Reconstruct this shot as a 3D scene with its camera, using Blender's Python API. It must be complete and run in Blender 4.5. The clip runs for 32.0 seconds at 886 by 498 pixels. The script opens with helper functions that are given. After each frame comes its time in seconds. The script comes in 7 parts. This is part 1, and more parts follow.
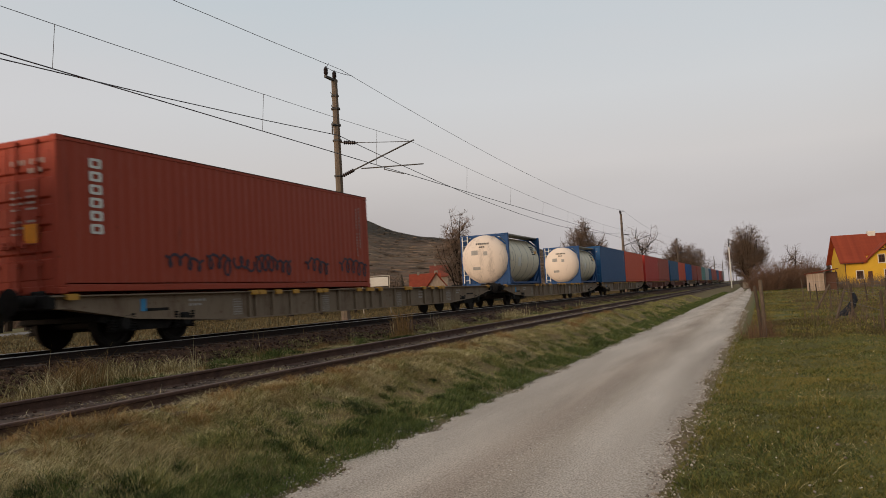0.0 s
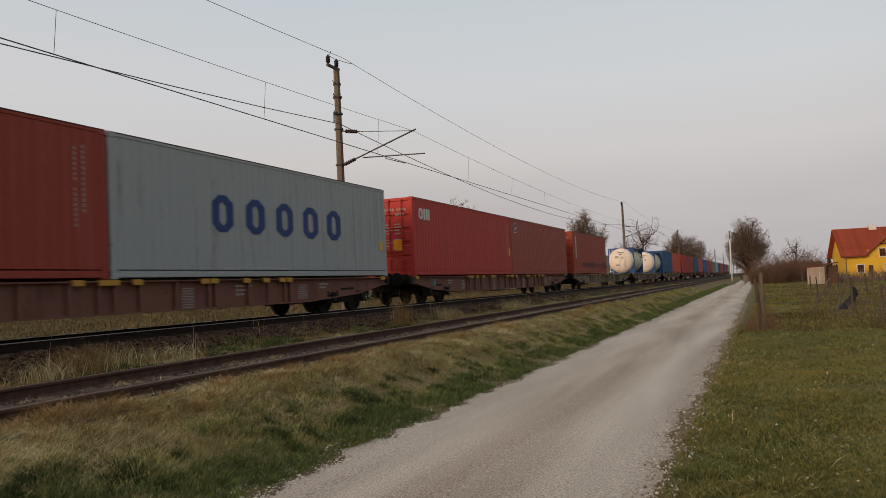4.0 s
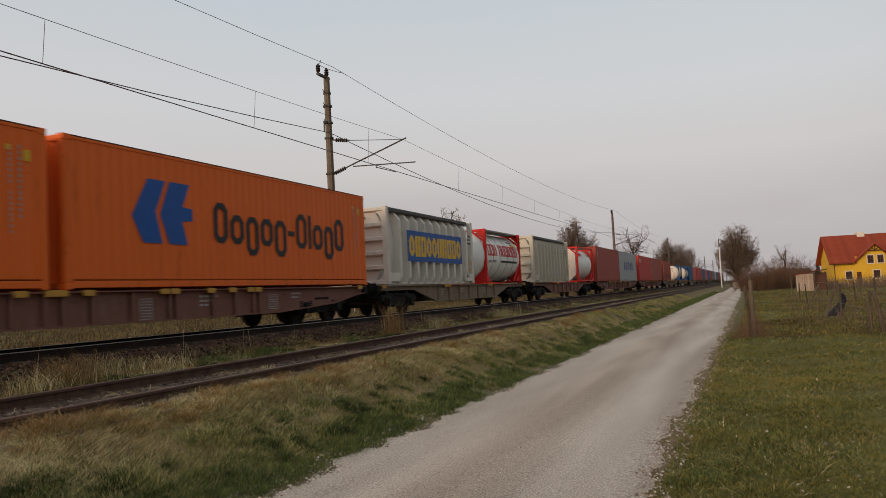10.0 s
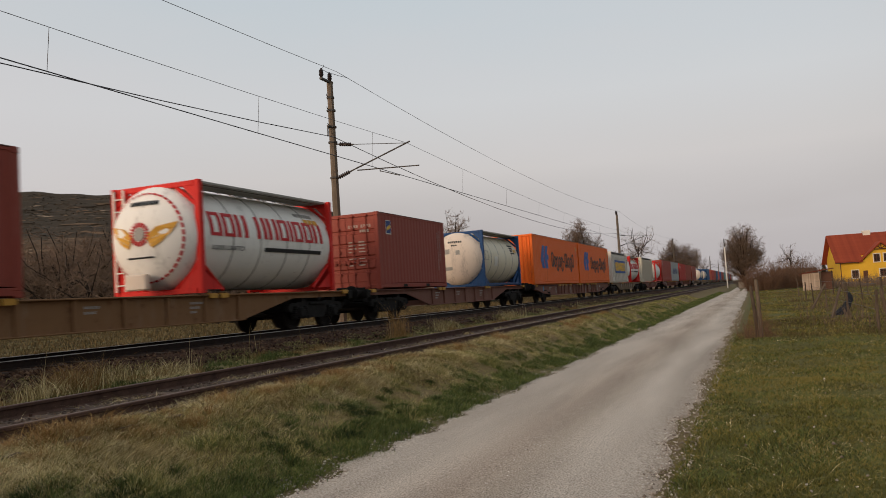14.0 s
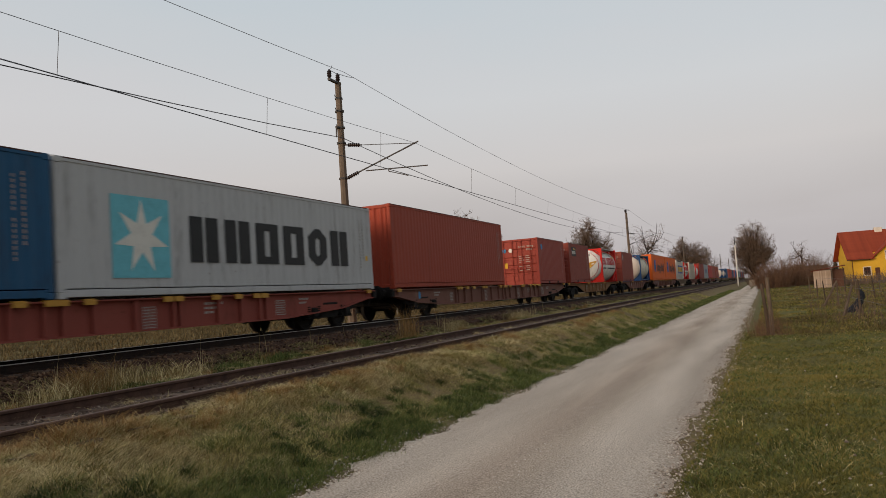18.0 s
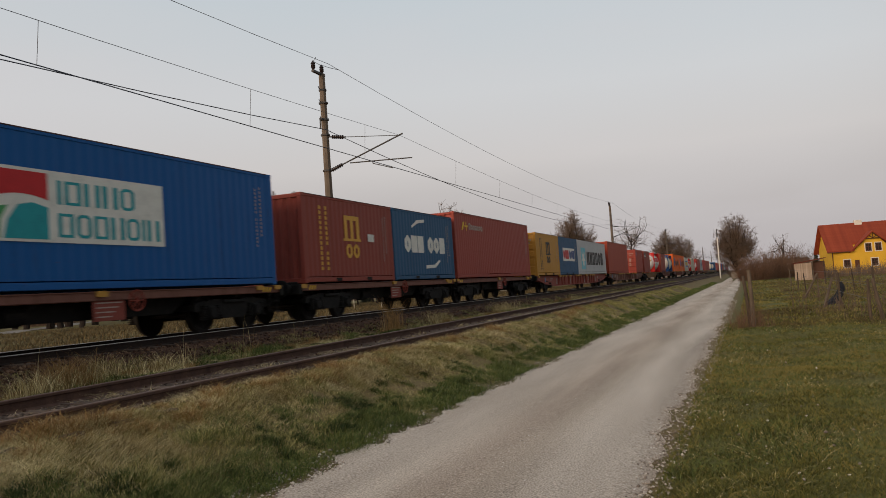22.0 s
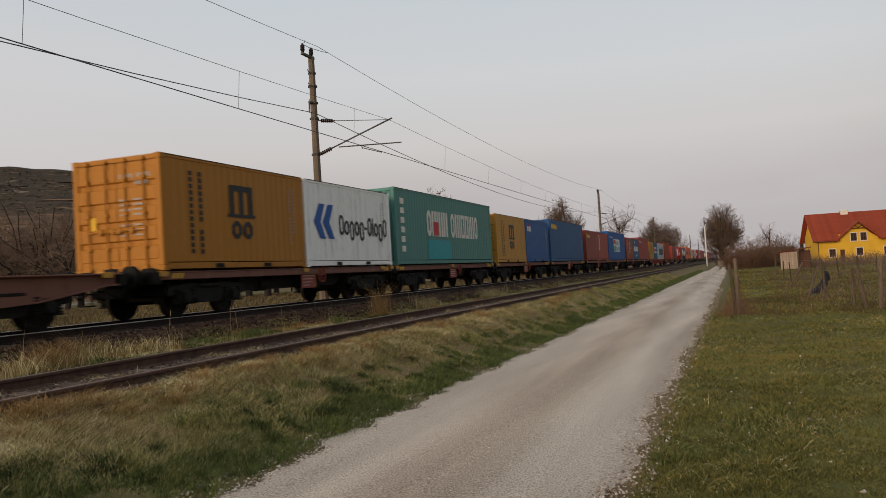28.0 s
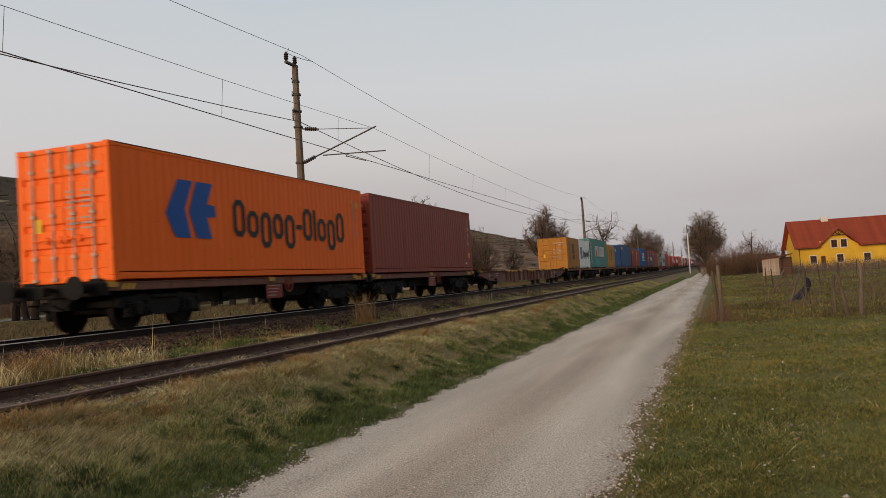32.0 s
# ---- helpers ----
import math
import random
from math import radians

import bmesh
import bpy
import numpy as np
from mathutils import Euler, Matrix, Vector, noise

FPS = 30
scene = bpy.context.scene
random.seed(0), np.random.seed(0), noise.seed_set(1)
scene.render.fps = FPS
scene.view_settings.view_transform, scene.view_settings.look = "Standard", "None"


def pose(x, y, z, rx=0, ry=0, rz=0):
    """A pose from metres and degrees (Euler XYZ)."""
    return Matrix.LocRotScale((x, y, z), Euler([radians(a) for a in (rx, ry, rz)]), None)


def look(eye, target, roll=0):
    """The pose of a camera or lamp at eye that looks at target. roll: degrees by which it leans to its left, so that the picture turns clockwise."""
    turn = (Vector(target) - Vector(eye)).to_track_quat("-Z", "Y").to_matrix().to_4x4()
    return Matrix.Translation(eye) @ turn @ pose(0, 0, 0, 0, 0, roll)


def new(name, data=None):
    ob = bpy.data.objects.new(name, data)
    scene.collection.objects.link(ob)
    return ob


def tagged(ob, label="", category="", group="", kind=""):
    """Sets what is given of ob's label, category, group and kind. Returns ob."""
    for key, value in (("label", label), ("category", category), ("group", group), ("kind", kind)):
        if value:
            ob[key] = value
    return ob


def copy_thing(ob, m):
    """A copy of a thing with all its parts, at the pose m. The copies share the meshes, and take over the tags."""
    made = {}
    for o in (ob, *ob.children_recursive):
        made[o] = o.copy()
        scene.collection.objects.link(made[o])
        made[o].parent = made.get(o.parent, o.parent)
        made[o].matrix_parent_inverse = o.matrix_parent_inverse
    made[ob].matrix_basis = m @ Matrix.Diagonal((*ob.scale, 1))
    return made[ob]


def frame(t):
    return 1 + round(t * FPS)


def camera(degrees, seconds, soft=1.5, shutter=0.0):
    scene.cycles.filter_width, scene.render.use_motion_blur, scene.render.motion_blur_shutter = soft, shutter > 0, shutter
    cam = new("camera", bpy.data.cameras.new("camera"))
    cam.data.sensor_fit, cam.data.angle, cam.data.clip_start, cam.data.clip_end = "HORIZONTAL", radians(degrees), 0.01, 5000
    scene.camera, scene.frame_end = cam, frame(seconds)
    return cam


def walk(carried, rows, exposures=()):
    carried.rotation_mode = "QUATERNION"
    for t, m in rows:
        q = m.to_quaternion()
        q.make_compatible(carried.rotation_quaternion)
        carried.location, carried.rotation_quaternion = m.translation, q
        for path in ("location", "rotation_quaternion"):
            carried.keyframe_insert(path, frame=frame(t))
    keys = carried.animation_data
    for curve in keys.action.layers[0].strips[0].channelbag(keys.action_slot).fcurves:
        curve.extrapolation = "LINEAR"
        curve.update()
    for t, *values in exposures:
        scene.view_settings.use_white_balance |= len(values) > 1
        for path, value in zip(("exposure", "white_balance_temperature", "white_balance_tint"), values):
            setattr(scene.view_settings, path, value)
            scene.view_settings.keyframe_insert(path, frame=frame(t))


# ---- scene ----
cam = camera(58.2, 32.0, soft=0.8, shutter=0.3)
# The viewer stands on the gravel road; x runs along the railway, y to its left, z = 0 at the top of the rails.
EYE = (0.0, 0.0, 0.606)


def gaze(yaw, pitch, roll):
    a, p = radians(yaw), radians(pitch)
    way = Vector((math.cos(p) * math.cos(a), math.cos(p) * math.sin(a), math.sin(p)))
    return look(EYE, Vector(EYE) + way, roll)


# seconds, degrees to the left of the track's direction, degrees up, lean
VIEW = [
    (0, 21.53, 3.46, -3.30), (0.5, 21.49, 3.52, -3.07), (1, 21.27, 3.48, -2.93), (1.5, 21.30, 3.35, -2.65), (2, 21.35, 3.16, -2.65),
    (2.5, 21.38, 3.00, -2.74), (3, 21.40, 2.87, -2.73), (3.5, 21.56, 2.76, -2.70), (5.5, 21.70, 2.82, -2.87), (6, 21.70, 2.98, -2.80),
    (6.5, 21.54, 3.15, -2.83), (7, 21.29, 3.26, -2.97), (7.5, 21.05, 3.38, -2.96), (8, 20.98, 3.43, -3.13), (8.5, 20.91, 3.43, -3.16),
    (9, 20.89, 3.43, -3.14), (9.5, 20.90, 3.42, -2.97), (10, 20.92, 3.31, -3.01), (10.5, 20.81, 3.23, -3.11), (11, 20.63, 3.22, -3.13),
    (11.5, 20.40, 3.26, -3.24), (12, 20.34, 3.34, -3.33), (12.5, 20.41, 3.41, -3.40), (13, 20.61, 3.45, -3.54), (13.5, 20.89, 3.46, -3.60),
    (14, 21.25, 3.54, -3.58), (14.5, 21.59, 3.61, -3.58), (16.5, 21.82, 3.63, -3.89), (17, 21.84, 3.61, -3.90), (17.5, 21.86, 3.58, -3.91),
    (18, 21.91, 3.57, -3.95), (18.5, 21.91, 3.56, -3.92), (19, 21.89, 3.45, -3.90), (19.5, 21.67, 3.32, -3.83), (20, 21.39, 3.23, -3.89),
    (20.5, 21.21, 3.17, -3.94), (21, 21.04, 3.14, -3.92), (21.5, 20.96, 3.03, -3.98), (22, 20.82, 2.95, -3.98), (22.5, 20.56, 2.80, -3.98),
    (23, 20.32, 2.73, -4.02), (23.5, 20.08, 2.65, -4.01), (24, 19.88, 2.57, -3.92), (24.5, 19.77, 2.48, -3.86), (25, 19.79, 2.42, -3.72),
    (25.5, 19.86, 2.37, -3.66), (27.5, 20.00, 1.95, -3.58), (28, 20.05, 1.85, -3.42), (28.5, 20.00, 1.84, -3.49), (29, 19.85, 1.90, -3.49),
    (29.5, 19.68, 1.95, -3.53), (30, 19.57, 2.03, -3.61), (30.5, 19.51, 2.10, -3.64), (31, 19.44, 2.15, -3.65), (31.5, 19.24, 2.24, -3.66),
    (32, 18.90, 2.36, -3.67),
]
walk(cam, [(t, gaze(a, p, r)) for t, a, p, r in VIEW], [(0.0, 0.0), (32.0, 0.0)])

# ---- world and light: dusk, the sun low behind the viewer, pale sky ----
SUN_UP, SUN_TURN = radians(9.7), radians(-68.0)
world = bpy.data.worlds.new("dusk_sky")
scene.world = world
world.use_nodes = True
wn, wl = world.node_tree.nodes, world.node_tree.links
wn.clear()
w_out, w_bg, w_sky = wn.new("ShaderNodeOutputWorld"), wn.new("ShaderNodeBackground"), wn.new("ShaderNodeTexSky")
w_sky.sky_type, w_sky.sun_disc = "NISHITA", False
w_sky.sun_elevation, w_sky.sun_rotation = SUN_UP, SUN_TURN
w_sky.air_density, w_sky.dust_density = 1.0, 3.0
w_co, w_sep, w_ramp = wn.new("ShaderNodeTexCoord"), wn.new("ShaderNodeSeparateXYZ"), wn.new("ShaderNodeValToRGB")
w_gain, w_mix = wn.new("ShaderNodeVectorMath"), wn.new("ShaderNodeMix")
wl.new(w_co.outputs["Generated"], w_sep.inputs[0])
wl.new(w_sep.outputs["Z"], w_ramp.inputs[0])
ramp = w_ramp.color_ramp
ramp.elements[0].position, ramp.elements[0].color = 0.0, (0.368, 0.327, 0.335, 1)
ramp.elements[1].position, ramp.elements[1].color = 1.0, (0.545, 0.617, 0.675, 1)
for at, c in ((0.05, (0.405, 0.362, 0.370, 1)), (0.10, (0.525, 0.482, 0.480, 1)), (0.155, (0.648, 0.606, 0.592, 1)), (0.24, (0.668, 0.668, 0.675, 1)), (0.40, (0.575, 0.642, 0.685, 1))):
    e = ramp.elements.new(at)
    e.color = c
w_gain.operation = "SCALE"
w_gain.inputs["Scale"].default_value = 0.12
wl.new(w_sky.outputs[0], w_gain.inputs[0])
w_mix.data_type = "RGBA"
w_mix.inputs["Factor"].default_value = 0.88
wl.new(w_gain.outputs[0], w_mix.inputs["A"])
wl.new(w_ramp.outputs[0], w_mix.inputs["B"])
# the half of the sky away from the afterglow is dimmer
w_dim, w_tint = wn.new("ShaderNodeMapRange"), wn.new("ShaderNodeVectorMath")
w_dim.interpolation_type = "SMOOTHSTEP"
for slot, value in (("From Min", -1.0), ("From Max", -0.02), ("To Min", 0.55), ("To Max", 1.0)):
    w_dim.inputs[slot].default_value = value
wl.new(w_sep.outputs["Y"], w_dim.inputs["Value"])
# thin, soft veils of high cloud
w_map, w_veil, w_soft, w_cloud = wn.new("ShaderNodeMapping"), wn.new("ShaderNodeTexNoise"), wn.new("ShaderNodeMapRange"), wn.new("ShaderNodeMix")
w_map.inputs["Scale"].default_value = (1.0, 1.0, 4.0)
wl.new(w_co.outputs["Generated"], w_map.inputs[0])
wl.new(w_map.outputs[0], w_veil.inputs["Vector"])
w_veil.inputs["Scale"].default_value, w_veil.inputs["Detail"].default_value = 1.6, 4.0
for slot, value in (("From Min", 0.38), ("From Max", 0.68), ("To Min", 0.0), ("To Max", 0.45)):
    w_soft.inputs[slot].default_value = value
wl.new(w_veil.outputs[0], w_soft.inputs["Value"])
w_cloud.data_type = "RGBA"
wl.new(w_soft.outputs[0], w_cloud.inputs["Factor"])
wl.new(w_mix.outputs["Result"], w_cloud.inputs["A"])
w_cloud.inputs["B"].default_value = (0.64, 0.615, 0.625, 1)
w_tint.operation = "SCALE"
wl.new(w_cloud.outputs["Result"], w_tint.inputs[0])
wl.new(w_dim.outputs[0], w_tint.inputs["Scale"])
wl.new(w_tint.outputs[0], w_bg.inputs["Color"])
w_bg.inputs["Strength"].default_value = 1.0
wl.new(w_bg.outputs[0], w_out.inputs["Surface"])

sun = new("sun", bpy.data.lights.new("sun", "SUN"))
sun.data.energy, sun.data.angle, sun.data.color = 2.5, radians(36), (1.0, 0.74, 0.53)
sun.matrix_world = look((-60, 24, 11.0), (0, 0, 0))


# ---- materials ----
def srgb(r, g, b):
    return tuple(((c / 255) / 12.92 if c / 255 < 0.04045 else ((c / 255 + 0.055) / 1.055) ** 2.4) for c in (r, g, b)) + (1,)


def surface(name, colours, rough=0.8, metal=0.0, scale=3.0, fine=40.0, bump=0.2, depth=0.01, stretch=(1, 1, 1), island=False, per_object=0.0, spec=0.3, vary=0.55):
    """Two or three colours mixed by a coarse and a fine noise, with fine relief."""
    m = bpy.data.materials.new(name)
    m.use_nodes = True
    n, l = m.node_tree.nodes, m.node_tree.links
    b = n["Principled BSDF"]
    b.inputs["Roughness"].default_value, b.inputs["Metallic"].default_value = rough, metal
    b.inputs["Specular IOR Level"].default_value = spec
    co, mp = n.new("ShaderNodeTexCoord"), n.new("ShaderNodeMapping")
    mp.inputs["Scale"].default_value = stretch
    l.new(co.outputs["Object"], mp.inputs[0])
    big, small = n.new("ShaderNodeTexNoise"), n.new("ShaderNodeTexNoise")
    big.inputs["Scale"].default_value, big.inputs["Detail"].default_value = scale, 5
    small.inputs["Scale"].default_value, small.inputs["Detail"].default_value = fine, 4
    l.new(mp.outputs[0], big.inputs["Vector"])
    l.new(mp.outputs[0], small.inputs["Vector"])
    add = n.new("ShaderNodeMath")
    add.operation = "MULTIPLY_ADD"
    add.inputs[1].default_value = 0.45
    l.new(small.outputs[0], add.inputs[0])
    half = n.new("ShaderNodeMath")
    half.operation = "MULTIPLY"
    half.inputs[1].default_value = 0.6
    l.new(big.outputs[0], half.inputs[0])
    l.new(half.outputs[0], add.inputs[2])
    drive = add.outputs[0]
    if island or per_object:
        rnd = n.new("ShaderNodeNewGeometry") if island else n.new("ShaderNodeObjectInfo")
        sh = n.new("ShaderNodeMath")
        sh.operation = "MULTIPLY_ADD"
        sh.inputs[1].default_value = vary if island else per_object
        l.new(rnd.outputs["Random Per Island" if island else "Random"], sh.inputs[0])
        less = n.new("ShaderNodeMath")
        less.operation = "SUBTRACT"
        less.inputs[1].default_value = vary / 2 if island else per_object / 2
        l.new(drive, less.inputs[0])
        l.new(less.outputs[0], sh.inputs[2])
        drive = sh.outputs[0]
    r = n.new("ShaderNodeValToRGB")
    r.color_ramp.elements[0].position, r.color_ramp.elements[1].position = 0.32, 0.74
    r.color_ramp.elements[0].color, r.color_ramp.elements[1].color = colours[0], colours[-1]
    for i, c in enumerate(colours[1:-1]):
        r.color_ramp.elements.new(0.32 + 0.42 * (i + 1) / (len(colours) - 1)).color = c
    l.new(drive, r.inputs[0])
    l.new(r.outputs[0], b.inputs["Base Color"])
    if bump:
        bu = n.new("ShaderNodeBump")
        bu.inputs["Strength"].default_value, bu.inputs["Distance"].default_value = bump, depth
        l.new(small.outputs[0], bu.inputs["Height"])
        l.new(bu.outputs[0], b.inputs["Normal"])
    return m


def shade(c, k):
    return (c[0] * k, c[1] * k, c[2] * k, 1)


def blend(a, b, k):
    return tuple(a[i] * (1 - k) + b[i] * k for i in range(3)) + (1,)


def paint(name, rgb, wear=0.25, rough=0.58):
    """Weathered container paint: vertical streaks of dirt and faded patches, flecks of rust."""
    c, rust, dust = srgb(*rgb), srgb(88, 48, 30), srgb(150, 138, 125)
    m = surface(name, [blend(shade(c, 0.74), rust, wear * 0.35), c, c, blend(shade(c, 1.12), dust, wear * 0.35)], rough, 0.0, 1.1, 9.0, 0.06, 0.006, (3.2, 3.2, 0.45), per_object=0.12, spec=0.22)
    n, l = m.node_tree.nodes, m.node_tree.links
    fleck, step, mix = n.new("ShaderNodeTexNoise"), n.new("ShaderNodeValToRGB"), n.new("ShaderNodeMix")
    fleck.inputs["Scale"].default_value, fleck.inputs["Detail"].default_value, fleck.inputs["Roughness"].default_value = 5.0, 8, 0.7
    co = n.new("ShaderNodeTexCoord")
    l.new(co.outputs["Object"], fleck.inputs["Vector"])
    step.color_ramp.elements[0].position, step.color_ramp.elements[1].position = 0.66 - wear * 0.08, 0.74
    l.new(fleck.outputs[0], step.inputs[0])
    mix.data_type = "RGBA"
    b = n["Principled BSDF"]
    src = b.inputs["Base Color"].links[0].from_socket
    l.new(step.outputs[0], mix.inputs["Factor"])
    l.new(src, mix.inputs["A"])
    mix.inputs["B"].default_value = rust
    l.new(mix.outputs["Result"], b.inputs["Base Color"])
    return m


M = {}
for key, rgb, wear in (("rust_red", (154, 66, 54), 0.35), ("rust_orange", (158, 66, 46), 0.35), ("red", (184, 60, 52), 0.3), ("maroon", (142, 66, 54), 0.35), ("brown", (160, 74, 59), 0.4), ("orange", (230, 106, 36), 0.2), ("bright_orange", (246, 108, 28), 0.15),
                       ("orange_red", (204, 84, 54), 0.3), ("grey", (164, 169, 170), 0.3), ("cool_grey", (188, 189, 190), 0.25), ("yellow", (190, 138, 58), 0.3), ("gold", (170, 114, 40), 0.25),
                       ("navy", (40, 86, 122), 0.3), ("blue", (18, 86, 150), 0.15), ("sea", (36, 84, 128), 0.35), ("mid_blue", (36, 88, 144), 0.3), ("teal", (84, 134, 126), 0.3), ("white", (243, 243, 240), 0.2), ("cream", (198, 189, 172), 0.3), ("bulk_white", (216, 210, 199), 0.25),
                       ("tank_white", (240, 238, 232), 0.15), ("tank_cream", (226, 210, 194), 0.25), ("tank_grey", (224, 216, 194), 0.35), ("frame_red", (206, 42, 36), 0.2), ("frame_blue", (34, 72, 118), 0.3)):
    M[key] = paint("paint_" + key, rgb, wear)
M["wagon_brown"] = paint("wagon_paint_brown", (122, 84, 73), 0.8, 0.75)
M["wagon_red"] = paint("wagon_paint_red", (140, 72, 62), 0.5, 0.7)
M["wagon_grey"] = paint("wagon_paint_dusty", (132, 116, 98), 0.9, 0.8)
M["wagon_rust"] = paint("wagon_paint_rust", (132, 98, 68), 1.0, 0.8)
# running-gear black: soot, deepened by under-wagon shade put into the colour
M["soot_shade"] = surface("sooty_shaded_iron", [srgb(8, 7, 6), srgb(17, 15, 13), srgb(38, 33, 29)], 0.85, 0.0, 6, 50, 0.3, 0.01)
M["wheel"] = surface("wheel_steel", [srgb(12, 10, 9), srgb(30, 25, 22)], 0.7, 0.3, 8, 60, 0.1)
M["tread"] = surface("worn_tread", [srgb(120, 116, 110), srgb(160, 156, 150)], 0.35, 1.0, 8, 60, 0.05)
M["bar"] = surface("galvanised_bar", [srgb(160, 150, 136), srgb(202, 192, 176)], 0.6, 0.0, 8, 50, 0.05)
for key, rgb in (("ink_white", (222, 220, 212)), ("ink_black", (34, 36, 38)), ("ink_navy", (30, 62, 122)), ("ink_blue", (26, 84, 160)), ("ink_yellow", (222, 176, 44)), ("ink_red", (190, 38, 42)), ("ink_orange", (232, 150, 30)), ("ink_sky", (110, 190, 205)),
                 ("ink_green", (70, 150, 90)), ("ink_teal", (30, 150, 158)), ("ink_gold", (214, 160, 60)), ("ink_grey", (158, 154, 148)), ("clamp", (186, 138, 56)), ("ink_faded", (168, 150, 140)), ("graffiti", (58, 44, 58)), ("blue_plate", (60, 140, 190))):
    c = srgb(*rgb)
    M[key] = surface(key, [shade(c, 0.8), c, shade(c, 1.08)], 0.55, 0, 4, 30, 0.04, 0.004)
M["ballast"] = surface("ballast_stone", [srgb(46, 30, 21), srgb(78, 54, 40), srgb(126, 99, 78)], 0.95, 0, 8, 60, 0.4, 0.02, island=True)
M["bed"] = surface("dark_oily_ballast", [srgb(42, 27, 20), srgb(72, 49, 36), srgb(106, 79, 60)], 0.97, 0, 3.0, 28, 0.9, 0.03)
M["rail"] = surface("rusty_rail", [srgb(60, 43, 36), srgb(98, 72, 60)], 0.85, 0.0, 6, 60, 0.2)
# running-track rail: brown steel darkened further for the train's shade
M["rail_dark"] = surface("shaded_brown_rail", [srgb(26, 18, 15), srgb(48, 34, 27)], 0.8, 0.0, 6, 60, 0.2)
# polished steel whose sky sheen is painted in as a pale base colour
M["rail_head"] = surface("polished_rail_head", [srgb(196, 192, 188), srgb(226, 222, 218)], 0.45, 0.35, 5, 40, 0.03)
M["rail_dull"] = surface("siding_rail_head", [srgb(86, 63, 54), srgb(124, 98, 86)], 0.55, 0.3, 5, 40, 0.05)
M["sleeper"] = surface("old_timber_sleeper", [srgb(56, 44, 37), srgb(106, 88, 76)], 0.95, 0, 5, 40, 0.4, 0.01, (1, 0.2, 1), per_object=0.25)
M["concrete"] = surface("mast_concrete", [srgb(88, 77, 66), srgb(122, 109, 96)], 0.9, 0, 2, 40, 0.2)
M["steel"] = surface("grey_steel", [srgb(64, 62, 62), srgb(96, 93, 90)], 0.6, 0.4, 5, 40, 0.1)
M["wire"] = surface("overhead_wire", [srgb(70, 70, 74), srgb(92, 92, 96)], 0.6, 0.4, 5, 40, 0)
M["insulator"] = surface("brown_glazed_insulator", [srgb(34, 26, 26), srgb(56, 44, 42)], 0.3, 0, 5, 40, 0)
M["wood"] = surface("weathered_post_wood", [srgb(54, 45, 38), srgb(88, 74, 62), srgb(122, 106, 90)], 0.9, 0, 3, 30, 0.4, 0.01, (4, 4, 0.5), per_object=0.25)
M["bark"] = surface("tree_bark", [srgb(26, 21, 18), srgb(50, 42, 36)], 0.95, 0, 6, 40, 0.3, 0.02, (1, 1, 0.3))
M["twig"] = surface("bare_twigs", [srgb(80, 66, 55), srgb(128, 107, 91)], 0.95, 0, 3, 20, 0)
M["twig_red"] = surface("reddish_dry_twigs", [srgb(92, 69, 54), srgb(136, 103, 80)], 0.95, 0, 3, 20, 0)
M["conifer"] = surface("conifer_needles", [srgb(32, 36, 26), srgb(56, 58, 42)], 0.95, 0, 3, 20, 0, island=True)
M["plaster"] = surface("yellow_house_plaster", [srgb(202, 156, 46), srgb(226, 180, 62)], 0.9, 0, 0.6, 20, 0.1)
M["roof"] = surface("red_roof_tiles", [srgb(122, 50, 31), srgb(152, 68, 42)], 0.85, 0, 1.2, 14, 0.2, 0.02, per_object=0.06)
M["roof_dark"] = surface("dark_roof_tiles", [srgb(58, 42, 38), srgb(84, 60, 52)], 0.9, 0, 1.2, 14, 0.2)
M["plaster_dull"] = surface("dull_plaster", [srgb(120, 110, 98), srgb(150, 138, 124)], 0.9, 0, 0.8, 20, 0.1)
M["edge_rust"] = surface("rust_worn_edge", [srgb(56, 36, 30), srgb(92, 58, 46)], 0.85, 0, 3, 30, 0.1)
M["roof_old"] = surface("old_roof_tiles", [srgb(96, 50, 40), srgb(132, 66, 50)], 0.9, 0, 1.2, 14, 0.2)
M["plaster_white"] = surface("white_plaster", [srgb(196, 188, 176), srgb(226, 220, 210)], 0.9, 0, 0.8, 20, 0.1)
M["pane"] = surface("dark_window_glass", [srgb(30, 24, 22), srgb(54, 45, 42)], 0.3, 0, 1, 5, 0, spec=0.2)
M["frame_wood"] = surface("brown_window_frame", [srgb(70, 42, 28), srgb(94, 58, 40)], 0.6, 0, 5, 30, 0.1)
M["board"] = surface("shed_boards", [srgb(150, 130, 112), srgb(190, 170, 152)], 0.9, 0, 2, 20, 0.2, 0.01, (3, 3, 0.4), per_object=0.3)
M["tarp"] = surface("black_plastic_net", [srgb(18, 20, 26), srgb(40, 44, 54)], 0.6, 0, 4, 30, 0.6, 0.03)
M["road"] = surface("pale_gravel", [srgb(128, 116, 105), srgb(186, 173, 160), srgb(226, 214, 202)], 0.97, 0, 1.1, 55, 1.0, 0.016, (0.14, 1.3, 1))
M["pebble"] = surface("limestone_pebbles", [srgb(122, 108, 97), srgb(168, 154, 140), srgb(216, 206, 194)], 0.95, 0, 8, 60, 0.3, island=True)
M["soil"] = surface("verge_soil_and_thatch", [srgb(74, 62, 44), srgb(120, 102, 72), srgb(104, 96, 60), srgb(148, 128, 94)], 0.98, 0, 0.8, 14, 0.6, 0.03)
M["straw"] = surface("dry_straw_grass", [srgb(122, 104, 66), srgb(182, 160, 108), srgb(236, 218, 168)], 0.9, 0, 0.8, 8, 0, island=True)
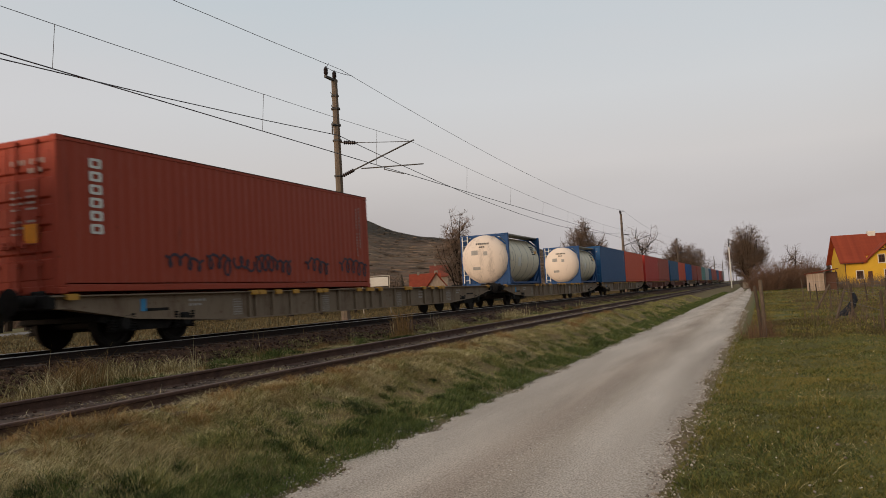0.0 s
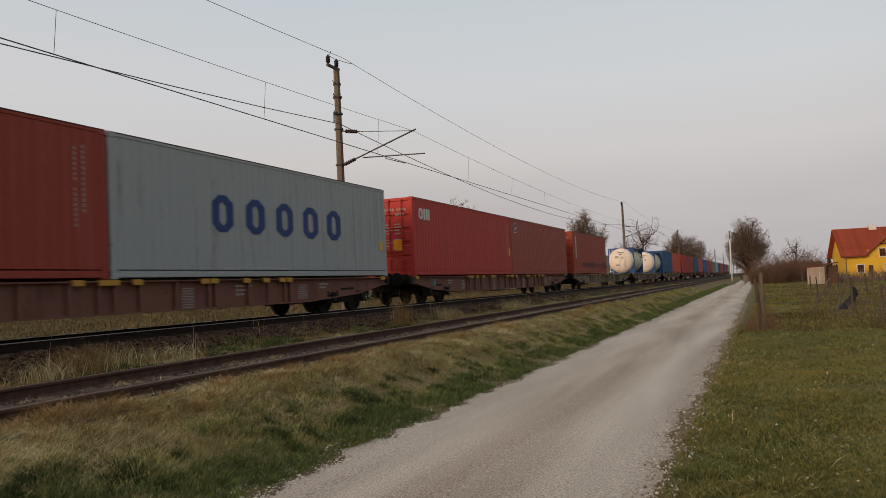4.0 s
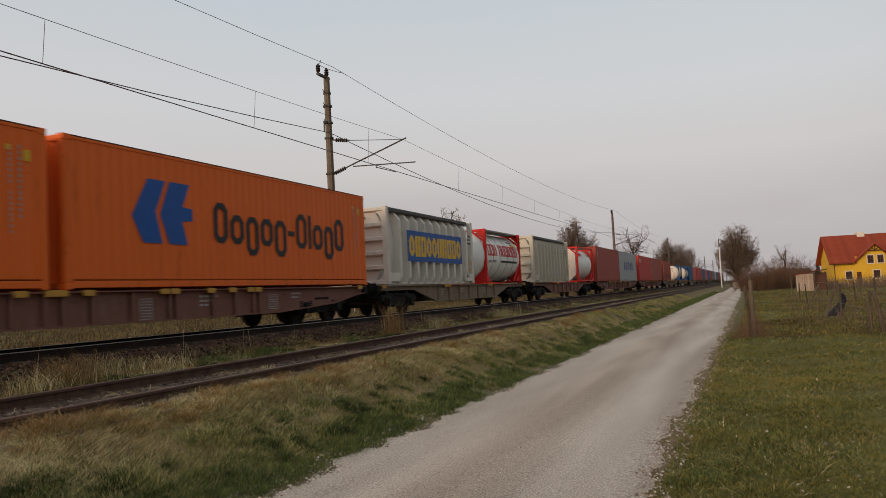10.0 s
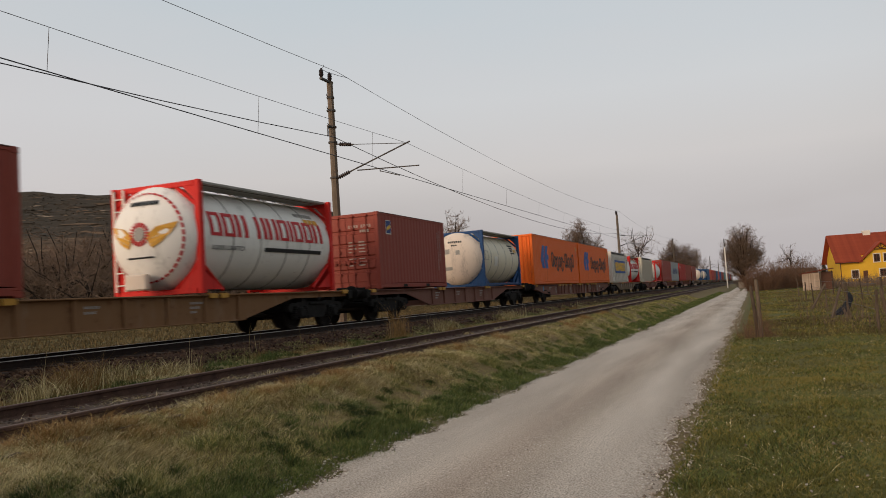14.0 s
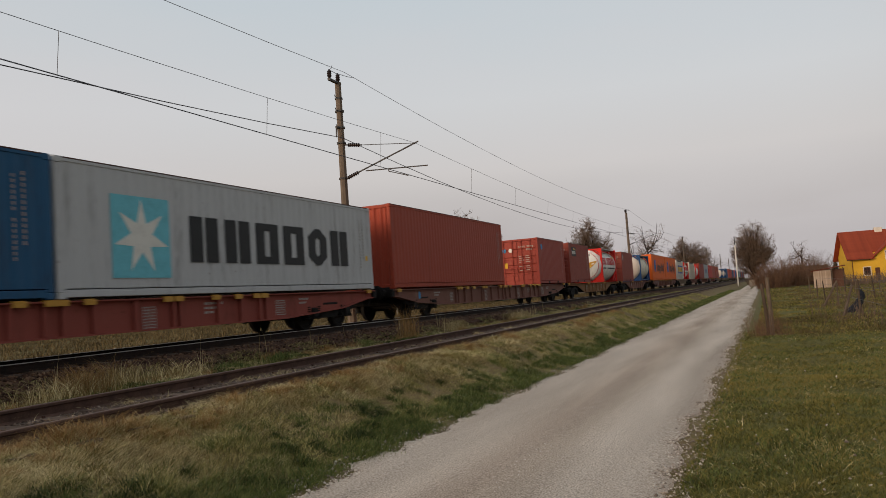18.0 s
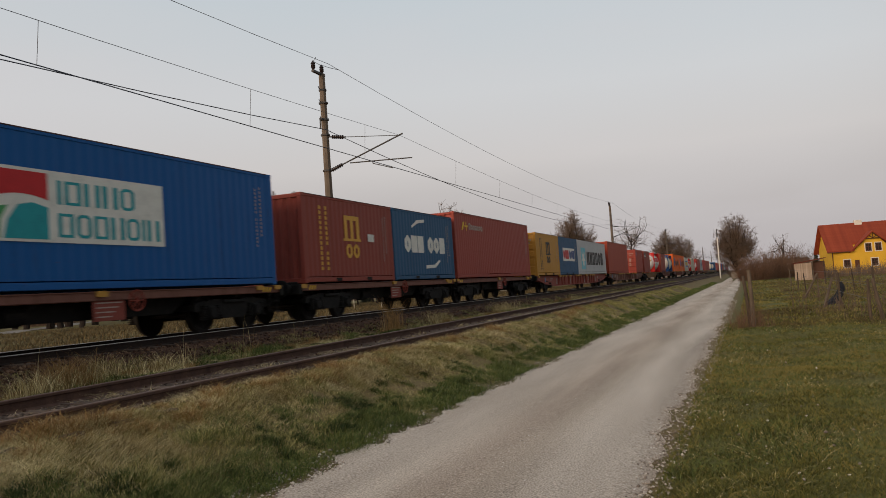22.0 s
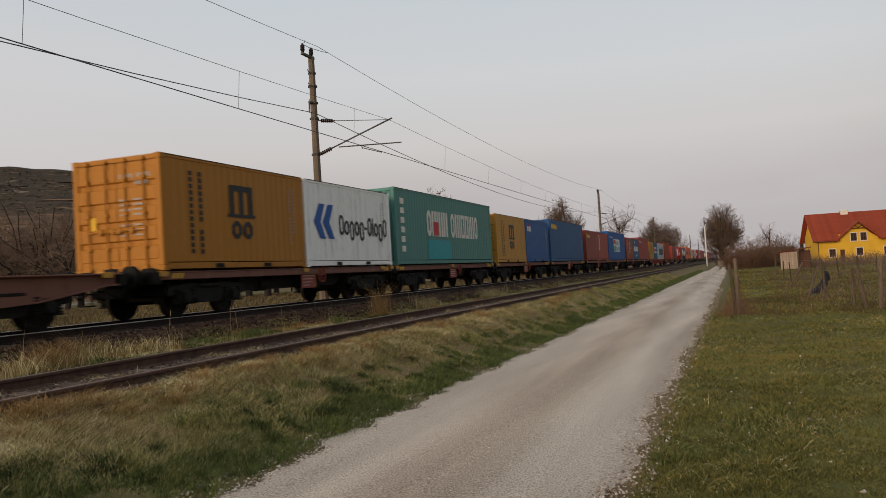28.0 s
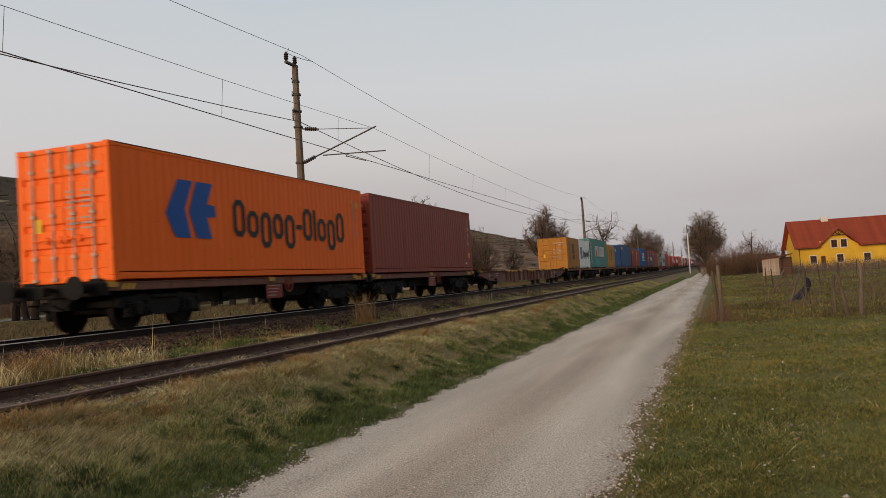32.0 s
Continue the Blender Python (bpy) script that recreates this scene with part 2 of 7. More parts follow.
M["rusty_straw"] = surface("orange_dry_grass", [srgb(128, 98, 58), srgb(176, 140, 90)], 0.9, 0, 0.8, 8, 0, island=True)
M["olive"] = surface("half_dry_grass", [srgb(84, 88, 46), srgb(136, 131, 72), srgb(198, 184, 120)], 0.9, 0, 0.5, 8, 0, island=True, vary=0.75)
M["green"] = surface("fresh_green_grass", [srgb(58, 72, 36), srgb(92, 106, 54), srgb(126, 130, 72)], 0.9, 0, 0.5, 8, 0, island=True)
M["dark_green"] = surface("dark_weed_green", [srgb(34, 46, 22), srgb(56, 70, 34), srgb(82, 92, 48)], 0.9, 0, 0.5, 8, 0, island=True)
M["meadow"] = surface("mown_meadow_grass", [srgb(64, 67, 27), srgb(102, 101, 44), srgb(152, 134, 72)], 0.9, 0, 0.4, 4, 0, island=True, vary=0.45)
M["fallow"] = surface("fallow_field_grass", [srgb(58, 50, 33), srgb(88, 76, 49), srgb(122, 104, 69)], 0.9, 0, 0.3, 5, 0, island=True, vary=0.35)
M["siding_stone"] = surface("pale_siding_gravel", [srgb(52, 40, 34), srgb(86, 71, 61), srgb(146, 128, 114)], 0.95, 0, 8, 60, 0.4, 0.02, island=True)
M["siding_bed"] = surface("dusty_siding_gravel", [srgb(44, 34, 28), srgb(70, 57, 48), srgb(100, 85, 73)], 0.97, 0, 3.0, 34, 1.0, 0.03)
M["hill"] = surface("vineyard_terraces", [srgb(72, 56, 45), srgb(118, 92, 74), srgb(96, 80, 62), srgb(158, 126, 102)], 0.98, 0, 0.03, 0.45, 0.6, 1.0, (0.5, 0.5, 3.0))
M["woods"] = surface("bare_hill_woods", [srgb(56, 49, 40), srgb(74, 64, 52), srgb(96, 82, 66)], 0.98, 0, 0.05, 0.5, 0, island=True)
M["scrub"] = surface("hill_scrub", [srgb(66, 55, 45), srgb(92, 77, 62), srgb(124, 103, 84)], 0.98, 0, 0.05, 0.5, 0, island=True)
M["asphalt"] = surface("far_lane_asphalt", [srgb(120, 116, 112), srgb(146, 142, 138)], 0.95, 0, 0.4, 30, 0.1)


def terraces(m):
    """Thin dry-stone terrace lines that follow the slope, broken by noise."""
    n, l = m.node_tree.nodes, m.node_tree.links
    b = n["Principled BSDF"]
    co, wave, rp, mix = n.new("ShaderNodeTexCoord"), n.new("ShaderNodeTexWave"), n.new("ShaderNodeValToRGB"), n.new("ShaderNodeMix")
    wave.wave_type, wave.bands_direction = "BANDS", "Z"
    for slot, value in (("Scale", 0.12), ("Distortion", 9.0), ("Detail", 5.0), ("Detail Scale", 0.12), ("Detail Roughness", 0.7)):
        wave.inputs[slot].default_value = value
    l.new(co.outputs["Object"], wave.inputs["Vector"])
    e = rp.color_ramp.elements
    e[0].position, e[0].color, e[1].position, e[1].color = 0.0, (0.74, 0.72, 0.7, 1), 1.0, (1.12, 1.08, 1.02, 1)
    e.new(0.3).color = (0.95, 0.94, 0.9, 1)
    l.new(wave.outputs["Color"], rp.inputs[0])
    mix.data_type, mix.blend_type = "RGBA", "MULTIPLY"
    mix.inputs["Factor"].default_value = 1.0
    l.new(b.inputs["Base Color"].links[0].from_socket, mix.inputs["A"])
    l.new(rp.outputs[0], mix.inputs["B"])
    # fallow plots, dark woods on the upper slope, pale rock faces
    mp = n.new("ShaderNodeMapping")
    mp.inputs["Scale"].default_value = (0.5, 0.5, 2.6)
    l.new(co.outputs["Object"], mp.inputs[0])

    def field(scale, rough, lo, hi):
        t, r = n.new("ShaderNodeTexNoise"), n.new("ShaderNodeMapRange")
        t.inputs["Scale"].default_value, t.inputs["Detail"].default_value, t.inputs["Roughness"].default_value = scale, 9, rough
        l.new(mp.outputs[0], t.inputs["Vector"])
        l.new(t.outputs[0], r.inputs["Value"])
        r.inputs["From Min"].default_value, r.inputs["From Max"].default_value = lo, hi
        return t, r

    def lay(below, mask, colour, blend_type="MIX"):
        k = n.new("ShaderNodeMix")
        k.data_type, k.blend_type = "RGBA", blend_type
        l.new(mask, k.inputs["Factor"])
        l.new(below, k.inputs["A"])
        k.inputs["B"].default_value = colour
        return k.outputs["Result"]

    plots = field(0.05, 0.72, 0.42, 0.6)[1]
    out = lay(mix.outputs["Result"], plots.outputs[0], (0.7, 0.68, 0.66, 1), "MULTIPLY")
    sep, lift, edge = n.new("ShaderNodeSeparateXYZ"), n.new("ShaderNodeMath"), n.new("ShaderNodeMapRange")
    l.new(co.outputs["Object"], sep.inputs[0])
    spread = field(0.022, 0.65, 0.3, 0.7)[0]
    lift.operation, lift.inputs[1].default_value = "MULTIPLY_ADD", 62.0
    l.new(spread.outputs[0], lift.inputs[0])
    l.new(sep.outputs["Z"], lift.inputs[2])
    l.new(lift.outputs[0], edge.inputs["Value"])
    edge.inputs["From Min"].default_value, edge.inputs["From Max"].default_value = 58.0, 70.0
    out = lay(out, edge.outputs[0], srgb(64, 55, 44))
    out = lay(out, field(0.09, 0.7, 0.615, 0.67)[1].outputs[0], srgb(150, 128, 106))
    l.new(out, b.inputs["Base Color"])


terraces(M["hill"])

# the road's tone is even over metres and grainy over centimetres, its grain the same both ways
grain = [nd for nd in M["road"].node_tree.nodes if nd.type == "TEX_NOISE" and nd.inputs["Scale"].default_value > 20][0]
plain_co = M["road"].node_tree.nodes.new("ShaderNodeTexCoord")
M["road"].node_tree.links.new(plain_co.outputs["Object"], grain.inputs["Vector"])
for nd in M["road"].node_tree.nodes:
    if nd.type == "MATH" and nd.operation == "MULTIPLY":
        nd.inputs[1].default_value = 0.26
    if nd.type == "MATH" and nd.operation == "MULTIPLY_ADD":
        nd.inputs[1].default_value = 0.5
    if nd.type == "VALTORGB":
        for el, at in zip(nd.color_ramp.elements, (0.24, 0.38, 0.52)):
            el.position = at


# ---- mesh helpers ----
class Geo:
    """Collects points and faces of one mesh."""

    def __init__(self):
        self.v, self.f = [], []

    def add(self, pts, faces):
        n = len(self.v)
        self.v += [tuple(p) for p in pts]
        self.f += [tuple(i + n for i in q) for q in faces]
        return self

    def box(self, x0, x1, y0, y1, z0, z1, b=0.0):
        if b <= 0:
            p = [(x, y, z) for x in (x0, x1) for y in (y0, y1) for z in (z0, z1)]
            return self.add(p, [(0, 1, 3, 2), (4, 6, 7, 5), (0, 4, 5, 1), (2, 3, 7, 6), (0, 2, 6, 4), (1, 5, 7, 3)])
        b = min(b, (x1 - x0) * 0.45, (y1 - y0) * 0.45, (z1 - z0) * 0.45)
        pts, key = [], {}
        for i, x in enumerate((x0, x1)):
            for j, y in enumerate((y0, y1)):
                for k, z in enumerate((z0, z1)):
                    dx, dy, dz = b * (1 - 2 * i), b * (1 - 2 * j), b * (1 - 2 * k)
                    for a, q in enumerate(((x, y + dy, z + dz), (x + dx, y, z + dz), (x + dx, y + dy, z))):
                        key[i, j, k, a] = len(pts)
                        pts.append(q)
        fs = []
        for s in (0, 1):
            fs.append([key[s, j, k, 0] for j, k in ((0, 0), (0, 1), (1, 1), (1, 0))][::1 if s == 0 else -1])
            fs.append([key[i, s, k, 1] for i, k in ((0, 0), (1, 0), (1, 1), (0, 1))][::1 if s == 0 else -1])
            fs.append([key[i, j, s, 2] for i, j in ((0, 0), (0, 1), (1, 1), (1, 0))][::1 if s == 0 else -1])
        for s in (0, 1):
            for u in (0, 1):
                fs.append([key[0, s, u, 1], key[1, s, u, 1], key[1, s, u, 2], key[0, s, u, 2]])
                fs.append([key[s, 0, u, 0], key[s, 1, u, 0], key[s, 1, u, 2], key[s, 0, u, 2]])
                fs.append([key[s, u, 0, 0], key[s, u, 1, 0], key[s, u, 1, 1], key[s, u, 0, 1]])
        for i in (0, 1):
            for j in (0, 1):
                for k in (0, 1):
                    fs.append([key[i, j, k, a] for a in (0, 1, 2)])
        return self.add(pts, fs)

    def tube(self, p0, p1, r0, n=8, r1=None, cap=True):
        r1 = r0 if r1 is None else r1
        a, b = Vector(p0), Vector(p1)
        d = (b - a).normalized()
        u = d.orthogonal().normalized()
        w = d.cross(u)
        pts = []
        for c, r in ((a, r0), (b, r1)):
            for i in range(n):
                t = 2 * math.pi * i / n
                pts.append(c + (u * math.cos(t) + w * math.sin(t)) * r)
        fs = [(i, (i + 1) % n, n + (i + 1) % n, n + i) for i in range(n)]
        if cap:
            fs += [tuple(range(n))[::-1], tuple(range(n, 2 * n))]
        return self.add(pts, fs)

    def lathe(self, rings, n=16, axis="x"):
        """Rings of (place along the axis, radius)."""
        pts = []
        for s, r in rings:
            for i in range(n):
                t = 2 * math.pi * i / n
                a, b = r * math.cos(t), r * math.sin(t)
                pts.append((s, a, b) if axis == "x" else (a, s, b) if axis == "y" else (a, b, s))
        fs = [(k * n + i, k * n + (i + 1) % n, (k + 1) * n + (i + 1) % n, (k + 1) * n + i) for k in range(len(rings) - 1) for i in range(n)]
        fs += [tuple(range(n))[::-1], tuple(range((len(rings) - 1) * n, len(rings) * n))]
        return self.add(pts, fs)

    def path(self, pts, r, n=5):
        """One unbroken tube along the points."""
        k, ring = len(pts), []
        for i, p in enumerate(pts):
            d = (Vector(pts[min(i + 1, k - 1)]) - Vector(pts[max(i - 1, 0)])).normalized()
            u = d.cross(Vector((0, 0, 1)) if abs(d.z) < 0.9 else Vector((0, 1, 0))).normalized()
            w = d.cross(u)
            ring += [Vector(p) + (u * math.cos(6.2832 * j / n) + w * math.sin(6.2832 * j / n)) * r for j in range(n)]
        return self.add(ring, [(i * n + j, i * n + (j + 1) % n, (i + 1) * n + (j + 1) % n, (i + 1) * n + j) for i in range(k - 1) for j in range(n)])

    def slab(self, outline, y0, y1):
        """An outline in x and z, given a thickness in y."""
        n = len(outline)
        pts = [(x, y0, z) for x, z in outline] + [(x, y1, z) for x, z in outline]
        return self.add(pts, [tuple(range(n)), tuple(range(n, 2 * n))[::-1]] + [(i, n + i, n + (i + 1) % n, (i + 1) % n) for i in range(n)])

    def slab_x(self, outline, x0, x1):
        """An outline in y and z, given a length in x."""
        n = len(outline)
        pts = [(x0, y, z) for y, z in outline] + [(x1, y, z) for y, z in outline]
        return self.add(pts, [tuple(range(n))[::-1], tuple(range(n, 2 * n))] + [(i, (i + 1) % n, n + (i + 1) % n, n + i) for i in range(n)])

    def mesh(self, name, mat, smooth=False, weld=False):
        me = bpy.data.meshes.new(name)
        me.from_pydata(self.v, [], self.f)
        b = bmesh.new()
        b.from_mesh(me)
        if weld:
            bmesh.ops.remove_doubles(b, verts=b.verts, dist=0.0002)
        bmesh.ops.recalc_face_normals(b, faces=b.faces)
        b.to_mesh(me)
        b.free()
        me.materials.append(mat)
        if smooth:
            me.shade_smooth()
            me.set_sharp_from_angle(angle=radians(35))
        return me


def part(name, geo, mat, parent=None, label="", at=None, smooth=False):
    me = geo if isinstance(geo, bpy.types.Mesh) else geo.mesh(name, mat, smooth)
    ob = new(name, me)
    if parent:
        ob.parent = parent
    if at is not None:
        ob.matrix_basis = at if isinstance(at, Matrix) else Matrix.Translation(at)
    return tagged(ob, label)


SHARED = {}


def shared(key, make):
    if key not in SHARED:
        SHARED[key] = make()
    return SHARED[key]


def raw(name, verts, faces, mat):
    me = bpy.data.meshes.new(name)
    me.from_pydata(verts, [], faces)
    me.materials.append(mat)
    return me


def tris(name, verts, quads, tri, mat):
    """A large mesh straight from arrays of points, four-cornered and three-cornered faces."""
    me = bpy.data.meshes.new(name)
    nq, nt = len(quads), len(tri)
    me.vertices.add(len(verts))
    me.vertices.foreach_set("co", np.asarray(verts, np.float32).ravel())
    me.loops.add(nq * 4 + nt * 3)
    idx = np.concatenate([np.asarray(quads, np.int32).ravel(), np.asarray(tri, np.int32).ravel()])
    me.loops.foreach_set("vertex_index", idx)
    me.polygons.add(nq + nt)
    me.polygons.foreach_set("loop_start", np.concatenate([np.arange(nq) * 4, nq * 4 + np.arange(nt) * 3]).astype(np.int32))
    me.update(calc_edges=True)
    me.materials.append(mat)
    return me


# ---- the ground ----
TRACK = 12.79          # centre line of the running track
SIDING = 6.77          # centre line of the siding
PROFILE = [(-900, -1.0), (-60, -1.0), (-6, -1.08), (0.0, -1.05), (0.7, -1.0), (1.6, -1.03), (2.3, -0.99), (3.2, -1.03), (3.9, -0.98), (4.5, -0.78), (5.3, -0.46), (5.6, -0.39), (5.94, -0.36), (6.1, -0.41), (7.7, -0.41), (8.0, -0.42), (8.6, -0.5), (10.2, -0.52),
           (10.9, -0.36), (11.35, -0.2), (14.2, -0.2), (14.9, -0.26), (16.5, -0.3), (22, -0.36), (40, -0.5), (120, -0.8), (1500, -1.2)]
def grade(m, stops, dark):
    """Blend a second, greener or darker earth in by the strip across the railway."""
    n, l = m.node_tree.nodes, m.node_tree.links
    co, sep, rng_, rp, mix = n.new("ShaderNodeTexCoord"), n.new("ShaderNodeSeparateXYZ"), n.new("ShaderNodeMapRange"), n.new("ShaderNodeValToRGB"), n.new("ShaderNodeMix")
    l.new(co.outputs["Object"], sep.inputs[0])
    l.new(sep.outputs["Y"], rng_.inputs["Value"])
    rng_.inputs["From Min"].default_value, rng_.inputs["From Max"].default_value = -2.0, 18.0
    l.new(rng_.outputs[0], rp.inputs[0])
    e = rp.color_ramp.elements
    e[0].position, e[0].color, e[1].position, e[1].color = 0.0, stops[0][1], 1.0, stops[-1][1]
    for y, c in stops[1:-1]:
        e.new((y + 2) / 20).color = c
    b = n["Principled BSDF"]
    mix.data_type, mix.blend_type = "RGBA", "MULTIPLY"
    mix.inputs["Factor"].default_value = 1.0
    l.new(b.inputs["Base Color"].links[0].from_socket, mix.inputs["A"])
    l.new(rp.outputs[0], mix.inputs["B"])
    l.new(mix.outputs["Result"], b.inputs["Base Color"])


grade(M["soil"], [(-2, (0.62, 0.78, 0.42, 1)), (0.5, (0.62, 0.78, 0.42, 1)), (0.8, (0.9, 0.85, 0.75, 1)), (3.9, (0.7, 0.75, 0.55, 1)), (4.6, (1.0, 0.97, 0.88, 1)), (5.6, (0.8, 0.7, 0.6, 1)), (8.4, (0.6, 0.52, 0.42, 1)), (10.5, (0.5, 0.42, 0.35, 1)), (15.2, (0.7, 0.65, 0.5, 1)), (18, (0.75, 0.8, 0.55, 1))], 0)
grade(M["road"], [(-2, (0.95, 0.93, 0.9, 1)), (0.7, (0.82, 0.78, 0.73, 1)), (1.2, (1.0, 0.97, 0.93, 1)), (1.65, (1.12, 1.09, 1.05, 1)), (2.1, (0.88, 0.82, 0.75, 1)), (2.5, (0.92, 0.84, 0.77, 1)), (3.1, (1.12, 1.08, 1.03, 1)), (3.6, (1.0, 0.96, 0.92, 1)), (4.2, (0.9, 0.86, 0.8, 1)), (18, (1, 0.97, 0.93, 1))], 0)
PY, PZ = np.array([p[0] for p in PROFILE]), np.array([p[1] for p in PROFILE])


def bend(x):
    return 0.00011 * np.maximum(np.asarray(x, float) - 60, 0) ** 2


def height(x, y):
    """Height of the ground; road and verge swing left far away, where the ground levels out."""
    x, y = np.asarray(x, float), np.asarray(y, float)
    z = np.interp(y, PY, PZ)
    rough = np.clip(np.minimum(np.abs(y - 2.3) - 1.5, np.abs(y - TRACK) - 1.6), 0, 1) * np.clip(np.abs(y - SIDING) - 1.0, 0, 1)
    wave = 0.05 * np.sin(0.9 * x + 1.7 * y) * np.sin(1.3 * y - 0.5 * x) + 0.03 * np.sin(3.1 * x + 0.7) * np.sin(2.7 * y + 1.1) + 0.04 * np.sin(0.31 * x) * np.sin(0.23 * y + 2)
    return z + wave * rough


def sheet(name, xs, ys, mat, lift=0.0, edge=None):
    X, Y = np.meshgrid(xs, ys, indexing="ij")
    Z = height(X, Y) + lift
    nx, ny = X.shape
    i = np.arange(nx * ny).reshape(nx, ny)
    quads = np.stack([i[:-1, :-1], i[1:, :-1], i[1:, 1:], i[:-1, 1:]], -1).reshape(-1, 4)
    me = tris(name, np.stack([X, Y, Z], -1).reshape(-1, 3), quads, np.zeros((0, 3), int), mat)
    me.shade_smooth()
    return new(name, me)


gx = np.concatenate([np.linspace(-400, -30, 20), np.linspace(-25, 2, 30), np.arange(2.3, 30, 0.3), np.geomspace(30.5, 3500, 90)])
gy = np.concatenate([-np.geomspace(2500, 13, 40), np.arange(-12.5, 17, 0.25), np.geomspace(17.5, 2500, 45)])
ground = tagged(sheet("ground", gx, gy, M["soil"]), "uneven grassy ground with dry thatch between track and fields", "ground", kind="structure")

# pale gravel road with ragged edges
rx = np.concatenate([np.arange(-14, 40, 0.2), np.geomspace(40.3, 330, 90)])
rt = np.linspace(0, 1, 13)
left = 3.93 + 0.05 * np.sin(1.9 * rx) + 0.04 * np.sin(5.3 * rx + 1) + 0.04 * np.sin(11 * rx)
right = 0.84 + 0.06 * np.sin(1.3 * rx + 2) + 0.04 * np.sin(4.7 * rx) + 0.04 * np.sin(9.1 * rx)
RX = np.repeat(rx[:, None], len(rt), 1)
RY = right[:, None] + (left - right)[:, None] * rt[None, :]
RZ = height(RX, RY) + 0.022 - 0.03 * (np.abs(rt - 0.5) > 0.49)[None, :]
ri = np.arange(RX.size).reshape(RX.shape)
rq = np.stack([ri[:-1, :-1], ri[1:, :-1], ri[1:, 1:], ri[:-1, 1:]], -1).reshape(-1, 4)
rm = tris("road", np.stack([RX, RY + bend(RX), RZ], -1).reshape(-1, 3), rq, np.zeros((0, 3), int), M["road"])
rm.shade_smooth()
tagged(new("road", rm), "pale compacted gravel track with faint wheel ruts", "road", kind="structure")

# ballast beds
bedx = np.concatenate([np.arange(-30, 40, 0.5), np.geomspace(41, 700, 60)])
tagged(sheet("ballast_bed", bedx, np.array([10.75, 10.9, 11.1, 11.35, 11.8, 12.3, 12.8, 13.3, 13.8, 14.2, 14.5, 14.9]), M["bed"], 0.015), "dark weathered ballast bed under the running track", "ballast", kind="structure")
tagged(sheet("siding_bed", bedx, np.array([5.85, 5.94, 6.1, 6.4, 6.8, 7.2, 7.6, 7.9]), M["siding_bed"], 0.012), "overgrown ballast bed of the disused siding", "ballast", kind="structure")


def track(name, yc, top, head, steel, label, step):
    """Two flat-bottomed rails on sleepers."""
    e = tagged(new(name), label, "railway track", kind="structure")
    e.location = (0, yc, top)
    foot = [(-0.07, -0.16), (0.07, -0.16), (0.07, -0.147), (0.012, -0.125), (0.012, -0.045), (0.036, -0.034), (0.036, -0.012), (-0.036, -0.012), (-0.036, -0.034), (-0.012, -0.045), (-0.012, -0.125), (-0.07, -0.147)]
    rail = Geo().slab_x(foot, -60, 760).mesh("rail", steel)
    cap = Geo().slab_x([(-0.03, -0.012), (0.03, -0.012), (0.03, -0.003), (0.024, 0), (-0.024, 0), (-0.03, -0.003)], -60, 760).mesh("rail_head", head)
    for s in (-1, 1):
        r = part("rail", rail, None, e, at=(0, 0.7535 * s, 0))
        part("rail_head", cap, None, r)
    tie = Geo().box(-0.13, 0.13, -1.3, 1.3, -0.32, -0.145, 0.015).mesh("sleeper", M["sleeper"])
    plate = Geo().box(-0.08, 0.08, -0.17, 0.17, -0.165, -0.15, 0.004)
    plate.tube((0.0, -0.11, -0.16), (0, -0.11, -0.115), 0.02, 6).tube((0.0, 0.11, -0.16), (0, 0.11, -0.115), 0.02, 6)
    plate = plate.mesh("rail_chair", M["rail"])
    for i in range(step):
        x = 1.5 + 0.62 * i
        t = part("sleeper", tie, None, e, at=pose(x, random.uniform(-0.03, 0.03), random.uniform(-0.012, 0.004), 0, 0, random.uniform(-0.8, 0.8)))
        for s in (-1, 1):
            part("rail_chair", plate, None, t, at=(0, 0.7535 * s, 0))
    return e


# ---- containers ----
DECK = 1.06


def letters(code, z, h, wide=0.62, gap=0.2, stroke=0.2, soft=True):
    """A row of plain shapes in place of painted words: closed frames (R tall and rounded, D square, r low, q hung low), bars (I single, N in pairs) and dashes."""
    out, x = [], 0.0
    s, w = h * stroke, h * wide
    for c in code:
        if c == " ":
            x += w * 0.7
        elif c == "I":
            out.append([rect(x, x + s, z, z + h)])
            x += s + h * gap
        elif c == "-":
            out.append([rect(x, x + w * 0.6, z + h * 0.33, z + h * 0.47)])
            x += w * 0.6 + h * gap
        else:
            lo, hi = {"R": (0, 1), "D": (0, 1), "N": (0, 1), "r": (0, 0.74), "q": (-0.27, 0.74)}[c]
            z0, z1 = z + lo * h, z + hi * h
            if c == "N":
                out += [[rect(x, x + s * 1.2, z0, z1)], [rect(x + w - s * 1.2, x + w, z0, z1)]]
            elif soft and c != "D":
                o, i = corners(x, x + w, z0, z1, s), corners(x + s, x + w - s, z0 + s * 0.85, z1 - s * 0.85, s * 0.5)
                out.append([[o[k], o[(k + 1) % 8], i[(k + 1) % 8], i[k]] for k in range(8)])
            else:
                out.append([rect(x, x + s, z0, z1), rect(x + w - s, x + w, z0, z1), rect(x + s, x + w - s, z1 - s * 0.8, z1), rect(x + s, x + w - s, z0, z0 + s * 0.8)])
            x += w + h * gap
    return out


def corners(x0, x1, z0, z1, c):
    """A rectangle with its corners cut."""
    return [(x0 + c, z0), (x1 - c, z0), (x1, z0 + c), (x1, z1 - c), (x1 - c, z1), (x0 + c, z1), (x0, z1 - c), (x0, z0 + c)]


